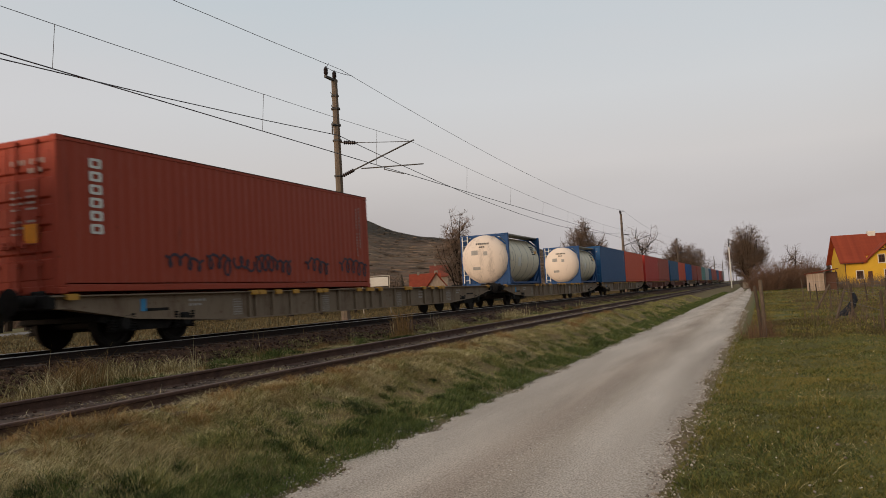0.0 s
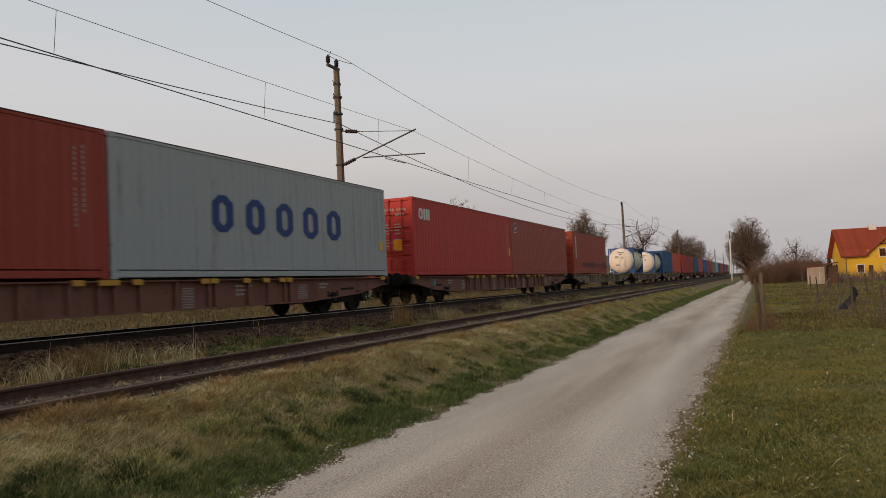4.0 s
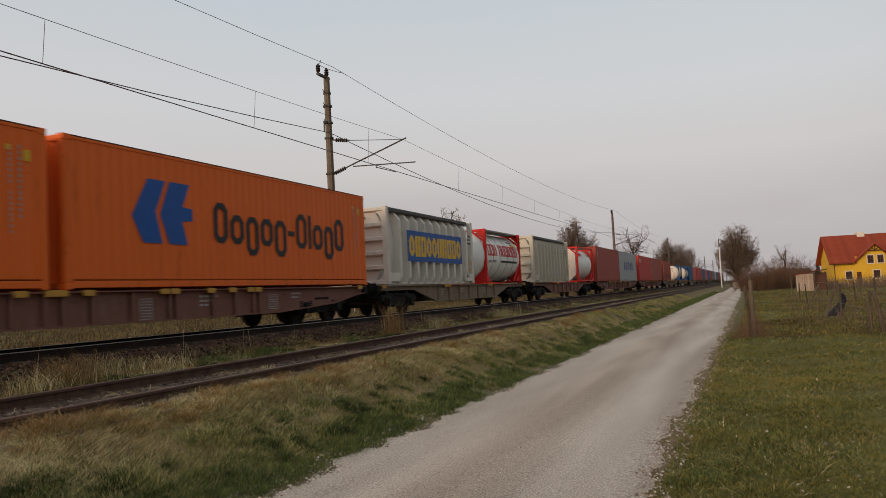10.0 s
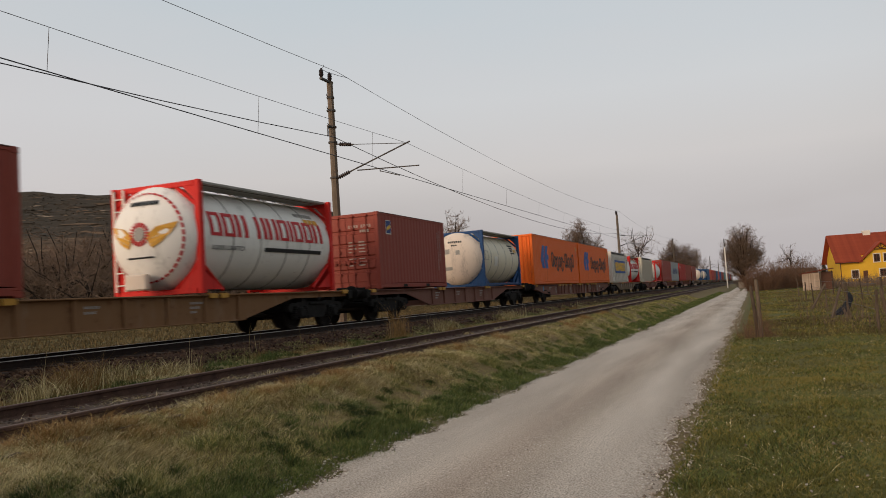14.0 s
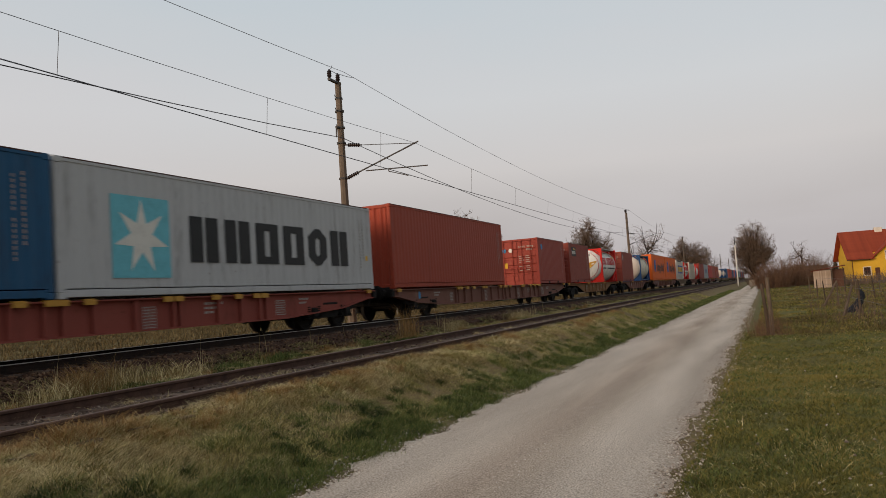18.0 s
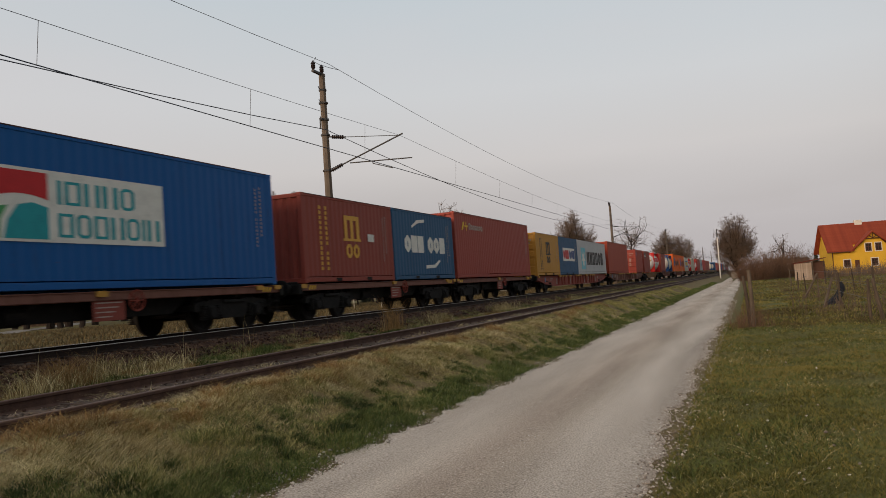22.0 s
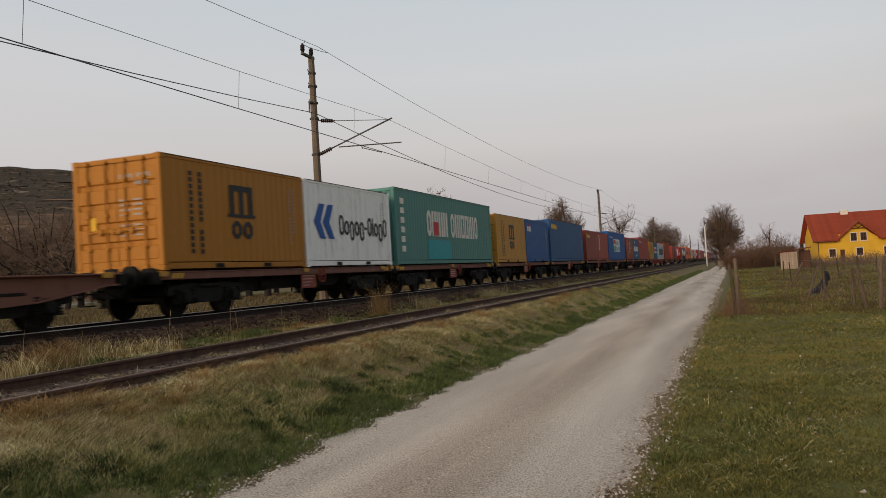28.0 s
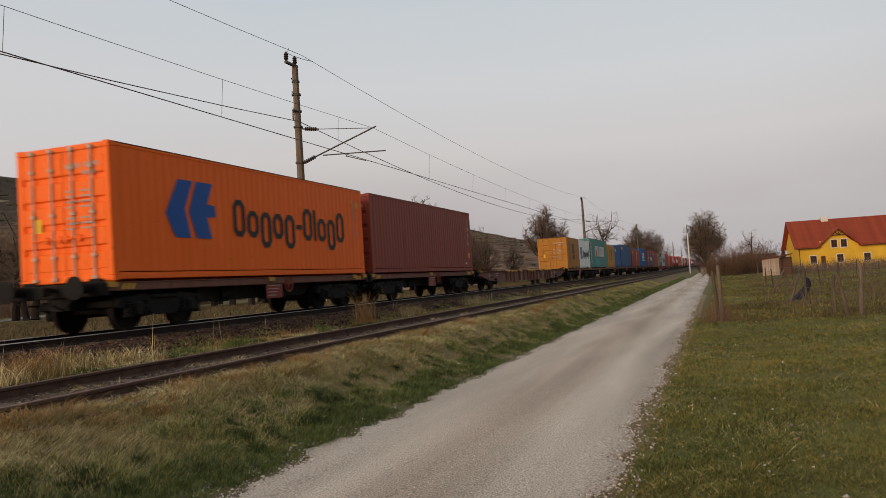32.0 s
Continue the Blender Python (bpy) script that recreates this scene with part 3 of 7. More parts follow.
def span(shapes, x0, x1):
    """Stretch a row of shapes so that it runs from x0 to x1."""
    lo, hi = min(p[0] for g in shapes for q in g for p in q), max(p[0] for g in shapes for q in g for p in q)
    k = (x1 - x0) / (hi - lo)
    return [[[(x0 + (p[0] - lo) * k, p[1]) for p in q] for q in g] for g in shapes]


def rect(x0, x1, z0, z1):
    return [(x0, z0), (x1, z0), (x1, z1), (x0, z1)]


def decal(parent, polys, ink, side=-1, L=12.192, off=1.2195, name="marking", lift=0.0):
    """Flat painted shapes on the long side; x counts from the rear end."""
    g = Geo()
    for q in polys:
        g.slab([(x - L / 2, z) for x, z in q], side * (off + lift), side * (off + lift + 0.004))
    ob = part(name, g.mesh(name, M[ink], weld=True), None, parent)
    return tagged(ob, kind="stuff") if name in ("marking", "lettering") else ob


def end_decal(parent, polys, ink, L, name="marking", off=0.03):
    """Flat painted shapes on the rear end; first number counts across from the far side."""
    g = Geo()
    for q in polys:
        g.slab_x([(1.219 - y, z) for y, z in q], -L / 2 - off - 0.004, -L / 2 - off)
    ob = part(name, g, M[ink], parent)
    return tagged(ob, kind="stuff") if name in ("marking", "lettering") else ob


def waves(length, pitch, depth):
    """Outline points of a trapezoid corrugation: place along the wall and depth behind its face."""
    n = max(1, round(length / pitch))
    p = length / n
    out = []
    for i in range(n):
        a = -length / 2 + i * p
        out += [(a, 0.0), (a + 0.26 * p, 0.0), (a + 0.5 * p, depth), (a + 0.76 * p, depth)]
    return out + [(length / 2, 0.0)]


def side_mesh(L, H, mat):
    w = waves(L - 0.34, 0.278, 0.0095)
    pts = [(x, 1.21 - d, z) for x, d in w for z in (0.19, H - 0.09)] + [(x, 1.165 - d * 0.3, z) for x, d in w for z in (0.19, H - 0.09)]
    k = 2 * len(w)
    fs = []
    for i in range(len(w) - 1):
        a = 2 * i
        fs += [(a, a + 2, a + 3, a + 1), (k + a, k + a + 1, k + a + 3, k + a + 2)]
    fs += [(0, 1, k + 1, k), (k - 2, 2 * k - 2, 2 * k - 1, k - 1)]
    return raw("side_panel", pts, fs, mat)


def frame_mesh(L, H, mat):
    g, h, w = Geo(), L / 2, 1.219
    for sx in (-1, 1):
        for sy in (-1, 1):
            x, y = sx * (h - 0.085), sy * (w - 0.075)
            g.box(x - 0.085, x + 0.085, y - 0.072, y + 0.072, 0.118, H - 0.118, 0.012)
        x = sx * (h - 0.06)
        g.box(x - 0.055, x + 0.055, -1.06, 1.06, H - 0.13, H - 0.015, 0.01)
        g.box(x - 0.055, x + 0.055, -1.06, 1.06, 0.02, 0.16, 0.01)
    for sy in (-1, 1):
        g.box(-h + 0.17, h - 0.17, sy * w - (0.09 if sy > 0 else 0), sy * w + (0.09 if sy < 0 else 0), 0.03, 0.165, 0.008)
        g.box(-h + 0.17, h - 0.17, sy * w - (0.06 if sy > 0 else 0), sy * w + (0.06 if sy < 0 else 0), H - 0.09, H - 0.02, 0.008)
    for i in range(int(L / 0.6)):
        x = -h + 0.5 + 0.6 * i
        g.box(x - 0.03, x + 0.03, -1.13, 1.13, 0.05, 0.15)
    return g.mesh("frame", mat)


def roof_mesh(L, mat, H):
    w = waves(L - 0.3, 0.42, 0.02)
    pts = [(x, y, H - 0.02 - d) for x, d in w for y in (-1.165, 1.165)] + [(x, y, H - 0.07) for x, d in w for y in (-1.165, 1.165)]
    k = 2 * len(w)
    fs = []
    for i in range(len(w) - 1):
        a = 2 * i
        fs += [(a, a + 1, a + 3, a + 2), (k + a, k + a + 2, k + a + 3, k + a + 1)]
    return raw("roof_panel", pts, fs, mat)


def end_mesh(H, mat):
    w = waves(2.1, 0.25, 0.045)
    pts = [(-d, y, z) for y, d in w for z in (0.15, H - 0.13)] + [(-0.07, y, z) for y, d in w for z in (0.15, H - 0.13)]
    k = 2 * len(w)
    fs = []
    for i in range(len(w) - 1):
        a = 2 * i
        fs += [(a, a + 2, a + 3, a + 1), (k + a, k + a + 1, k + a + 3, k + a + 2)]
    fs += [(0, 1, k + 1, k), (k - 2, 2 * k - 2, 2 * k - 1, k - 1)]
    return raw("end_wall", pts, fs, mat)


def door_mesh(H, mat):
    """One pressed leaf: four deep cross ribs between flat fields."""
    o, n = [(0.0, 0.15)], 5
    for i in range(n):
        z0 = 0.2 + (H - 0.4) * i / n
        z1 = 0.2 + (H - 0.4) * (i + 1) / n
        o += [(0.0, z0 + 0.07), (-0.012, z0 + 0.085), (-0.012, z1 - 0.085), (0.0, z1 - 0.07)]
        if i < n - 1:
            o += [(0.034, z1 - 0.05), (0.034, z1 + 0.05)]
    o += [(0.0, H - 0.14), (0.05, H - 0.14), (0.05, 0.15)]
    return Geo().slab(o, 0.012, 1.066).mesh("door", mat)


def bar_mesh(H, mat):
    g = Geo().tube((-0.055, 0, 0.05), (-0.055, 0, H - 0.05), 0.02, 8)
    for z in (0.1, 0.55, H * 0.5, H - 0.5, H - 0.1):
        g.box(-0.085, -0.02, -0.05, 0.05, z - 0.035, z + 0.035, 0.008)
    return g.mesh("locking_bar", mat, True)


def handle_mesh(mat):
    g = Geo().tube((-0.08, -0.02, 0.92), (-0.08, 0.5, 0.95), 0.014, 6)
    g.box(-0.1, -0.05, 0.3, 0.4, 0.86, 1.0, 0.01)
    return g.mesh("door_handle", mat)


def casting_mesh(mat):
    return Geo().box(-0.089, 0.089, -0.081, 0.081, -0.059, 0.059, 0.008).mesh("corner_casting", mat)


def container(name_label, L, H, mat, doors=True, bars=True, group="containers on the train"):
    m = M[mat]
    e = tagged(new("shipping_container"), name_label, "container", group)
    part("frame", shared(("frame", L, H, mat), lambda: frame_mesh(L, H, m)), None, e)
    sm = shared(("side", L, H, mat), lambda: side_mesh(L, H, m))
    part("side_panel", sm, None, e)
    part("side_panel", sm, None, e, at=pose(0, 0, 0, 0, 0, 180))
    part("roof_panel", shared(("roof", L, H, mat), lambda: roof_mesh(L, m, H)), None, e)
    em = shared(("end", H, mat), lambda: end_mesh(H, m))
    dm = shared(("door", H, mat), lambda: door_mesh(H, m))
    lock = shared(("lock", H, mat), lambda: bar_mesh(H, M["bar"] if mat in ("orange", "bright_orange") else m))
    grip = shared(("grip", mat), lambda: handle_mesh(m))
    turn = 0 if doors else 180
    part("end_wall", em, None, e, at=pose((L / 2 - 0.02) * (1 if doors else -1), 0, 0, 0, 0, turn))
    for s in (-1, 1):
        flip = Matrix.Diagonal((1, s, 1, 1))
        d = part("door", dm, None, e, at=pose((0.02 - L / 2) * (1 if doors else -1), 0, 0, 0, 0, turn) @ flip)
        for y in (0.27, 0.78):
            b = part("locking_bar", lock, None, d, "galvanised locking bar" if mat in ("orange", "bright_orange") else "painted locking bar", at=(0, y, 0))
            if y < 0.5 and doors:
                b.name = "locking_bar"
    if doors:
        for y in (-0.78, -0.27, 0.27, 0.78):
            part("door_handle", grip, None, e, "painted door handle", at=pose(0.02 - L / 2, y, 0) @ Matrix.Diagonal((1, 1 if y < 0 else -1, 1, 1)))
    cm = shared(("casting", mat), lambda: casting_mesh(m))
    for sx in (-1, 1):
        for sy in (-1, 1):
            for z in (0.059, H - 0.059):
                part("corner_casting", cm, None, e, "painted corner casting", at=(sx * (L / 2 - 0.089), sy * (1.219 - 0.079), z))
    edge = shared(("edge", L), lambda: Geo().box(-L / 2 + 0.18, L / 2 - 0.18, -1.2225, -1.165, -0.03, -0.004, 0.004).mesh("top_rail", M["edge_rust"]))
    for s in (0, 180):
        part("top_rail", edge, None, e, "rust-worn top rail", at=pose(0, 0, H, 0, 0, s))
    if L < 7:
        for sx in (-1, 1):
            # pocket openings: solid near-black blocks stand for the shade inside
            part("fork_pocket", shared("pocket", lambda: Geo().box(-0.18, 0.18, -1.223, 1.223, 0.035, 0.15, 0.01).mesh("fork_pocket", M["soot_shade"])), None, e, "fork pocket, its hollow's shade painted as a near-black block", at=(sx * 1.03, 0, 0))
    if bars:
        # column of code bars near the far end and rows of bars on the doors
        q = [rect(L - 0.6, L - 0.555, H - 0.45 - 0.1 * i, H - 0.385 - 0.1 * i) for i in range(13)] + [rect(L - 0.8, L - 0.76, H - 0.5 - 0.095 * i, H - 0.44 - 0.095 * i) for i in range(16) if i != 7]
        decal(e, q, "ink_faded" if mat not in ("white", "cream", "grey", "cool_grey", "yellow", "gold") else "ink_grey", L=L)
        if doors:
            q = [rect(1.32 + 0.1 * i + (0.08 if i > 3 else 0), 1.38 + 0.1 * i + (0.08 if i > 3 else 0), H - 0.5, H - 0.4) for i in range(8)] + [rect(1.75 + 0.09 * i, 1.81 + 0.09 * i, H - 0.66, H - 0.57) for i in range(4)]
            for i in range(7):
                z = H - 1.0 - 0.11 * i - (0.12 if i > 3 else 0)
                q += [rect(1.3, 1.5 + 0.05 * (i % 3), z, z + 0.04), rect(1.68, 1.9 + 0.06 * (i % 2), z, z + 0.04)]
            end_decal(e, q, "ink_faded" if mat not in ("white", "cream", "grey", "cool_grey", "yellow", "gold") else "ink_grey", L, off=-0.004)
            end_decal(e, [rect(0.45, 0.62, H * 0.38, H * 0.38 + 0.3)], "ink_yellow", L, "hazard_plate", -0.006)
    return e


def vertical_word(e, n, x, top, h, w, ink, L):
    """Plain frames stacked above one another."""
    for i in range(n):
        z = top - i * h * 1.32
        o, c = corners(x, x + w, z - h, z, h * 0.16), corners(x + w * 0.27, x + w * 0.73, z - h * 0.74, z - h * 0.26, h * 0.08)
        decal(e, [[o[k], o[(k + 1) % 8], c[(k + 1) % 8], c[k]] for k in range(8)], ink, L=L, name="sign_shape")


def star(cx, cz, r, k, n=7):
    return [(cx + (r if i % 2 == 0 else r * k) * math.sin(math.pi * i / n), cz + (r if i % 2 == 0 else r * k) * math.cos(math.pi * i / n)) for i in range(2 * n)]


def word(e, code, x0, x1, z, h, ink, L, lift=0.0, gap=0.2, stroke=0.2):
    for g in span(letters(code, z, h, gap=gap, stroke=stroke), x0, x1):
        decal(e, g, ink, L=L, name="sign_shape", lift=lift)


def arrow_logo(e, x, z, h, ink, L):
    """Two slanted blue flags beside each other."""
    a = [(x + 0.24 * h, z), (x, z + 0.4 * h), (x + 0.36 * h, z + h), (x + 0.76 * h, z + h), (x + 0.52 * h, z + 0.5 * h), (x + 0.66 * h, z)]
    b = [(x + 0.82 * h, z), (x + 0.62 * h, z + 0.46 * h), (x + 0.86 * h, z + h), (x + 1.34 * h, z + h), (x + 1.16 * h, z + 0.62 * h), (x + 1.4 * h, z + 0.6 * h), (x + 1.4 * h, z + 0.4 * h), (x + 1.14 * h, z + 0.38 * h), (x + 1.26 * h, z)]
    return decal(e, [a, b], ink, L=L, name="emblem")


F40, F20, HC, STD = 12.192, 6.058, 2.896, 2.591


def block_words(e, x, z, k, ink, L):
    """Stacked emblem of three strokes over two squarish signs."""
    w = 1.05 * k
    q = [rect(x, x + 0.2 * k, z + 0.62 * k, z + 1.4 * k), rect(x + 0.42 * k, x + 0.62 * k, z + 0.62 * k, z + 1.4 * k), rect(x + 0.84 * k, x + w, z + 0.62 * k, z + 1.4 * k), rect(x, x + w, z + 1.25 * k, z + 1.4 * k), rect(x - 0.1 * k, x + w + 0.1 * k, z + 0.56 * k, z + 0.64 * k)]
    q += [p for g in span(letters("RR", z, 0.46 * k, 0.85, 0.15, 0.27), x + 0.06 * k, x + 1.0 * k) for p in g]
    return decal(e, q, ink, L=L, name="emblem")


def make_scrawled():
    e = container("rust-red 40-foot high-cube container with dark scrawls along its side", F40, HC, "rust_orange")
    vertical_word(e, 6, 0.76, HC - 0.34, 0.19, 0.31, "ink_white", F40)
    rng = random.Random(4)
    for x0, x1, n in ((2.75, 4.0, 4), (4.1, 5.0, 3), (5.15, 5.9, 3), (6.0, 7.6, 6), (8.3, 9.6, 4), (10.2, 12.0, 5)):
        soft = []
        tall = [rng.uniform(0.1, 0.22) for _ in range(n + 1)]
        turn = rng.choice((-1, 1))
        for k in range(n * 14 + 1):
            f = k / (n * 14)
            a, h = 2 * math.pi * k / 14, tall[k // 14]
            soft.append((x0 + (x1 - x0) * f + turn * h * 0.8 * math.sin(a) - F40 / 2, 0, 0.62 + 0.06 * math.sin(5 * f) + h * math.cos(a)))
        g = Geo().path(soft, 0.035, 6)
        g.v = [(x, -1.2215 + y * 0.05, z) for x, y, z in g.v]
        part("scrawl", g, M["graffiti"], e, "dark sprayed scrawl")
    end_decal(e, [rect(1.62, 2.0, 0.95, 1.3)], "ink_orange", F40, "orange_plate", -0.002)
    return e


def make_bright_red():
    e = container("bright red 40-foot high-cube container with white lettering", F40, HC, "red")
    word(e, "RNI", 0.55, 1.6, HC - 0.8, 0.42, "ink_white", F40, gap=0.1)
    decal(e, [rect(F40 - 0.5, F40 - 0.28, 0.95, 1.3)], "ink_yellow", L=F40, name="orange_plate")
    end_decal(e, [rect(1.62, 2.0, 0.95, 1.35)], "ink_orange", F40, "orange_plate", -0.002)
    return e


def make_sticker(L, H, mat, label, doors=True):
    e = container(label, L, H, mat, doors)
    decal(e, [rect(0.6, 1.0, H - 0.74, H - 0.26)], "ink_white", L=L, name="emblem_border")
    decal(e, [rect(0.62, 0.98, H - 0.7, H - 0.28)], "ink_navy", L=L, name="emblem", lift=0.004)
    decal(e, [[(0.66, H - 0.62), (0.94, H - 0.52), (0.94, H - 0.4), (0.66, H - 0.5)]], "ink_yellow", L=L, name="emblem_band", lift=0.009)
    return e


def make_grey_blue_sign():
    e = container("pale grey 40-foot high-cube container with blue lettering", F40, HC, "grey")
    word(e, "RRRRR", 3.1, 9.1, 1.08, 0.86, "ink_navy", F40, gap=0.42)
    decal(e, [rect(F40 - 0.5, F40 - 0.28, 0.85, 1.15)], "ink_yellow", L=F40, name="orange_plate")
    return e


def make_round_stickers():
    e = container("rust-red 20-foot container with small round blue stickers", F20, STD, "rust_red")
    disc = [(0.17 * math.cos(k * math.pi / 8), 0.17 * math.sin(k * math.pi / 8)) for k in range(16)]
    decal(e, [[(0.75 + x, STD - 0.5 + z) for x, z in disc]], "blue_plate", L=F20, name="sticker")
    end_decal(e, [[(0.45 + x * 0.8, STD - 0.62 + z * 0.8) for x, z in disc]], "blue_plate", F20, "sticker", -0.004)
    end_decal(e, [[(0.85 + x * 0.7, STD - 0.62 + z * 0.7) for x, z in disc]], "ink_white", F20, "sticker", -0.004)
    return e


def make_orange_emblem(doors=True, mat="orange"):
    e = container("orange 40-foot high-cube container with blue emblem and dark lettering", F40, HC, mat, doors)
    arrow_logo(e, 1.7, 0.95, 1.35, "ink_blue", F40)
    word(e, "Rrqrq-RIrqR", 4.35, 10.7, 1.05, 0.95, "ink_black", F40, gap=0.12, stroke=0.17)
    decal(e, [rect(F40 - 0.5, F40 - 0.36, HC - 0.65, HC - 0.45), rect(F40 - 0.85, F40 - 0.75, HC - 0.5, HC - 0.4)], "ink_yellow", L=F40, name="hazard_plate")
    return e


def make_black_panel():
    e = container("maroon 20-foot container with a black name panel", F20, STD, "maroon")
    decal(e, [rect(0.7, 2.0, STD - 0.85, STD - 0.25)], "ink_black", L=F20, name="name_panel")
    word(e, "RRRRRR", 0.78, 1.75, STD - 0.72, 0.22, "ink_white", F20, 0.005)
    decal(e, [[(1.2, STD - 0.3), (1.95, STD - 0.42), (1.95, STD - 0.46), (1.2, STD - 0.38)]], "ink_yellow", L=F20, name="emblem_band", lift=0.005)
    return e


def make_star_square():
    e = container("pale grey 40-foot container with a white star on a light-blue square", F40, STD, "cool_grey", False)
    decal(e, [rect(1.28, 2.9, 0.38, 2.02)], "ink_sky", L=F40, name="emblem_square")
    decal(e, [star(2.09, 1.2, 0.76, 0.4)], "ink_white", L=F40, name="emblem_star", lift=0.005)
    word(e, "NNDDRN", 3.55, 10.6, 0.72, 1.02, "ink_black", F40, gap=0.16, stroke=0.23)
    decal(e, [rect(F40 - 0.45, F40 - 0.33, 0.9, 1.05)], "ink_yellow", L=F40, name="hazard_plate")
    return e


def make_white_panel():
    e = container("dark blue 20-foot container with a white name panel", F20, STD, "navy")
    decal(e, [rect(1.15, 4.95, 0.95, 1.85)], "ink_white", L=F20, name="name_panel")
    word(e, "RNN", 1.25, 2.95, 1.1, 0.6, "ink_red", F20, 0.005, 0.06, 0.27)
    word(e, "RRN", 3.15, 4.85, 1.1, 0.6, "ink_navy", F20, 0.005, 0.06, 0.27)
    return e


def make_stacked_emblem(mat="yellow", ink="ink_black", doors=True):
    e = container("%s 20-foot container with a stacked %s emblem" % ("ochre yellow" if ink == "ink_black" else "rust-brown", "black" if ink == "ink_black" else "yellow"), F20, STD, mat, doors)
    block_words(e, 2.5, 0.75, 0.95, ink, F20)
    q = [rect(0.95, 1.07, STD - 0.42 - 0.15 * i, STD - 0.32 - 0.15 * i) for i in range(13)] + [rect(1.3, 1.42, STD - 0.42 - 0.15 * i, STD - 0.32 - 0.15 * i) for i in range(13) if i != 8]
    decal(e, q, ink, L=F20, name="lettering")
    if ink != "ink_black":
        decal(e, [rect(4.1, 4.55, 1.3, 1.55)], "ink_white", L=F20, name="name_panel")
    return e


def make_small_emblem():
    e = container("brown-red 40-foot high-cube container with a small yellow emblem", F40, HC, "rust_red")
    decal(e, [[(0.85, 2.12), (1.05, 2.12), (1.3, 2.5), (1.1, 2.5)], [(1.3, 2.28), (1.75, 2.28), (1.75, 2.36), (1.3, 2.36)], [(1.45, 2.12), (1.55, 2.12), (1.55, 2.52), (1.45, 2.52)]], "ink_yellow", L=F40, name="emblem")
    word(e, "Rrrrrrr", 1.87, 3.84, 2.17, 0.32, "ink_faded", F40, gap=0.1)
    return e


def make_curved_strokes():
    e = container("blue 20-foot container with white lettering and two curved strokes", F20, STD, "navy")
    word(e, "RNN RRN", 0.95, 5.0, 1.02, 0.64, "ink_white", F20, gap=0.06, stroke=0.27)
    decal(e, [[(1.7, 1.95), (2.3, 2.15), (2.95, 2.2), (2.95, 2.32), (2.2, 2.26), (1.65, 2.02)], [(2.9, 0.42), (3.9, 0.46), (4.4, 0.7), (4.35, 0.78), (3.8, 0.58), (2.9, 0.55)]], "ink_white", L=F20, name="emblem")
    return e


def make_tricolour_panel():
    e = container("bright blue 40-foot high-cube container with a white, red and green panel", F40, HC, "blue")
    decal(e, [rect(3.5, 7.95, 0.88, 2.18)], "ink_white", L=F40, name="name_panel")
    top = [(3.58 + 1.36 * k / 8, 1.42 + 0.3 * math.sin(math.pi * (0.15 + 0.6 * k / 8))) for k in range(9)]
    decal(e, [top + [(4.94, 2.12), (3.58, 2.12)]], "ink_red", L=F40, name="emblem", lift=0.005)
    decal(e, [[(3.6, 0.93), (3.92, 0.93), (3.95, 1.25), (4.1, 1.5), (3.8, 1.45), (3.62, 1.3)]], "ink_green", L=F40, name="emblem", lift=0.005)
    decal(e, [[(4.0, 0.93), (4.94, 0.93), (4.94, 1.5), (4.6, 1.58), (4.3, 1.52), (4.08, 1.25)]], "ink_teal", L=F40, name="emblem", lift=0.005)
    word(e, "IDNNR", 5.15, 7.1, 1.58, 0.44, "ink_teal", F40, 0.005, 0.12, 0.15)
    word(e, "DRDNRIN", 5.15, 7.8, 0.98, 0.44, "ink_teal", F40, 0.005, 0.12, 0.15)
    decal(e, [rect(0.6 + 0.13 * i, 0.68 + 0.13 * i, HC - 0.6, HC - 0.53) for i in range(20)], "ink_white", L=F40)
    return e


def make_yellow_sign():
    e = container("brown-red 20-foot container with a yellow name", F20, STD, "maroon")
    word(e, "Rrrrr", 0.45, 2.1, STD - 0.68, 0.42, "ink_yellow", F20, gap=0.06, stroke=0.26)
    return e


def make_upright_sign_small():
    e = container("faded rust-brown 20-foot container with upright white lettering", F20, STD, "brown")
    vertical_word(e, 6, 0.72, STD - 0.26, 0.18, 0.3, "ink_white", F20)
    return e


def make_weathered_blue():
    e = container("weathered blue 40-foot high-cube container with a yellow name", F40, HC, "sea")
    word(e, "rrrrr", 0.5, 2.2, HC - 0.68, 0.5, "ink_yellow", F40, gap=0.05, stroke=0.24)
    return e


def make_short_sign():
    e = container("blue 20-foot container with a short white name under a red line", F20, STD, "mid_blue")
    word(e, "RRI", 0.4, 1.3, STD - 0.75, 0.34, "ink_white", F20, gap=0.08, stroke=0.25)
    decal(e, [rect(0.4, 1.3, STD - 0.34, STD - 0.28)], "ink_red", L=F20)
    return e


def make_white_arrows():
    e = container("white 20-foot container with blue arrows and dark lettering", F20, STD, "white")
    decal(e, [[(0.5 + a, 1.35), (0.85 + a, 0.85), (1.2 + a, 0.85), (0.9 + a, 1.35), (1.2 + a, 1.9), (0.85 + a, 1.9)] for a in (0, 0.55)], "ink_blue", L=F20, name="emblem")
    word(e, "Rrqrq-RIrqR", 2.1, 5.7, 1.0, 0.62, "ink_black", F20, gap=0.12, stroke=0.17)
    return e


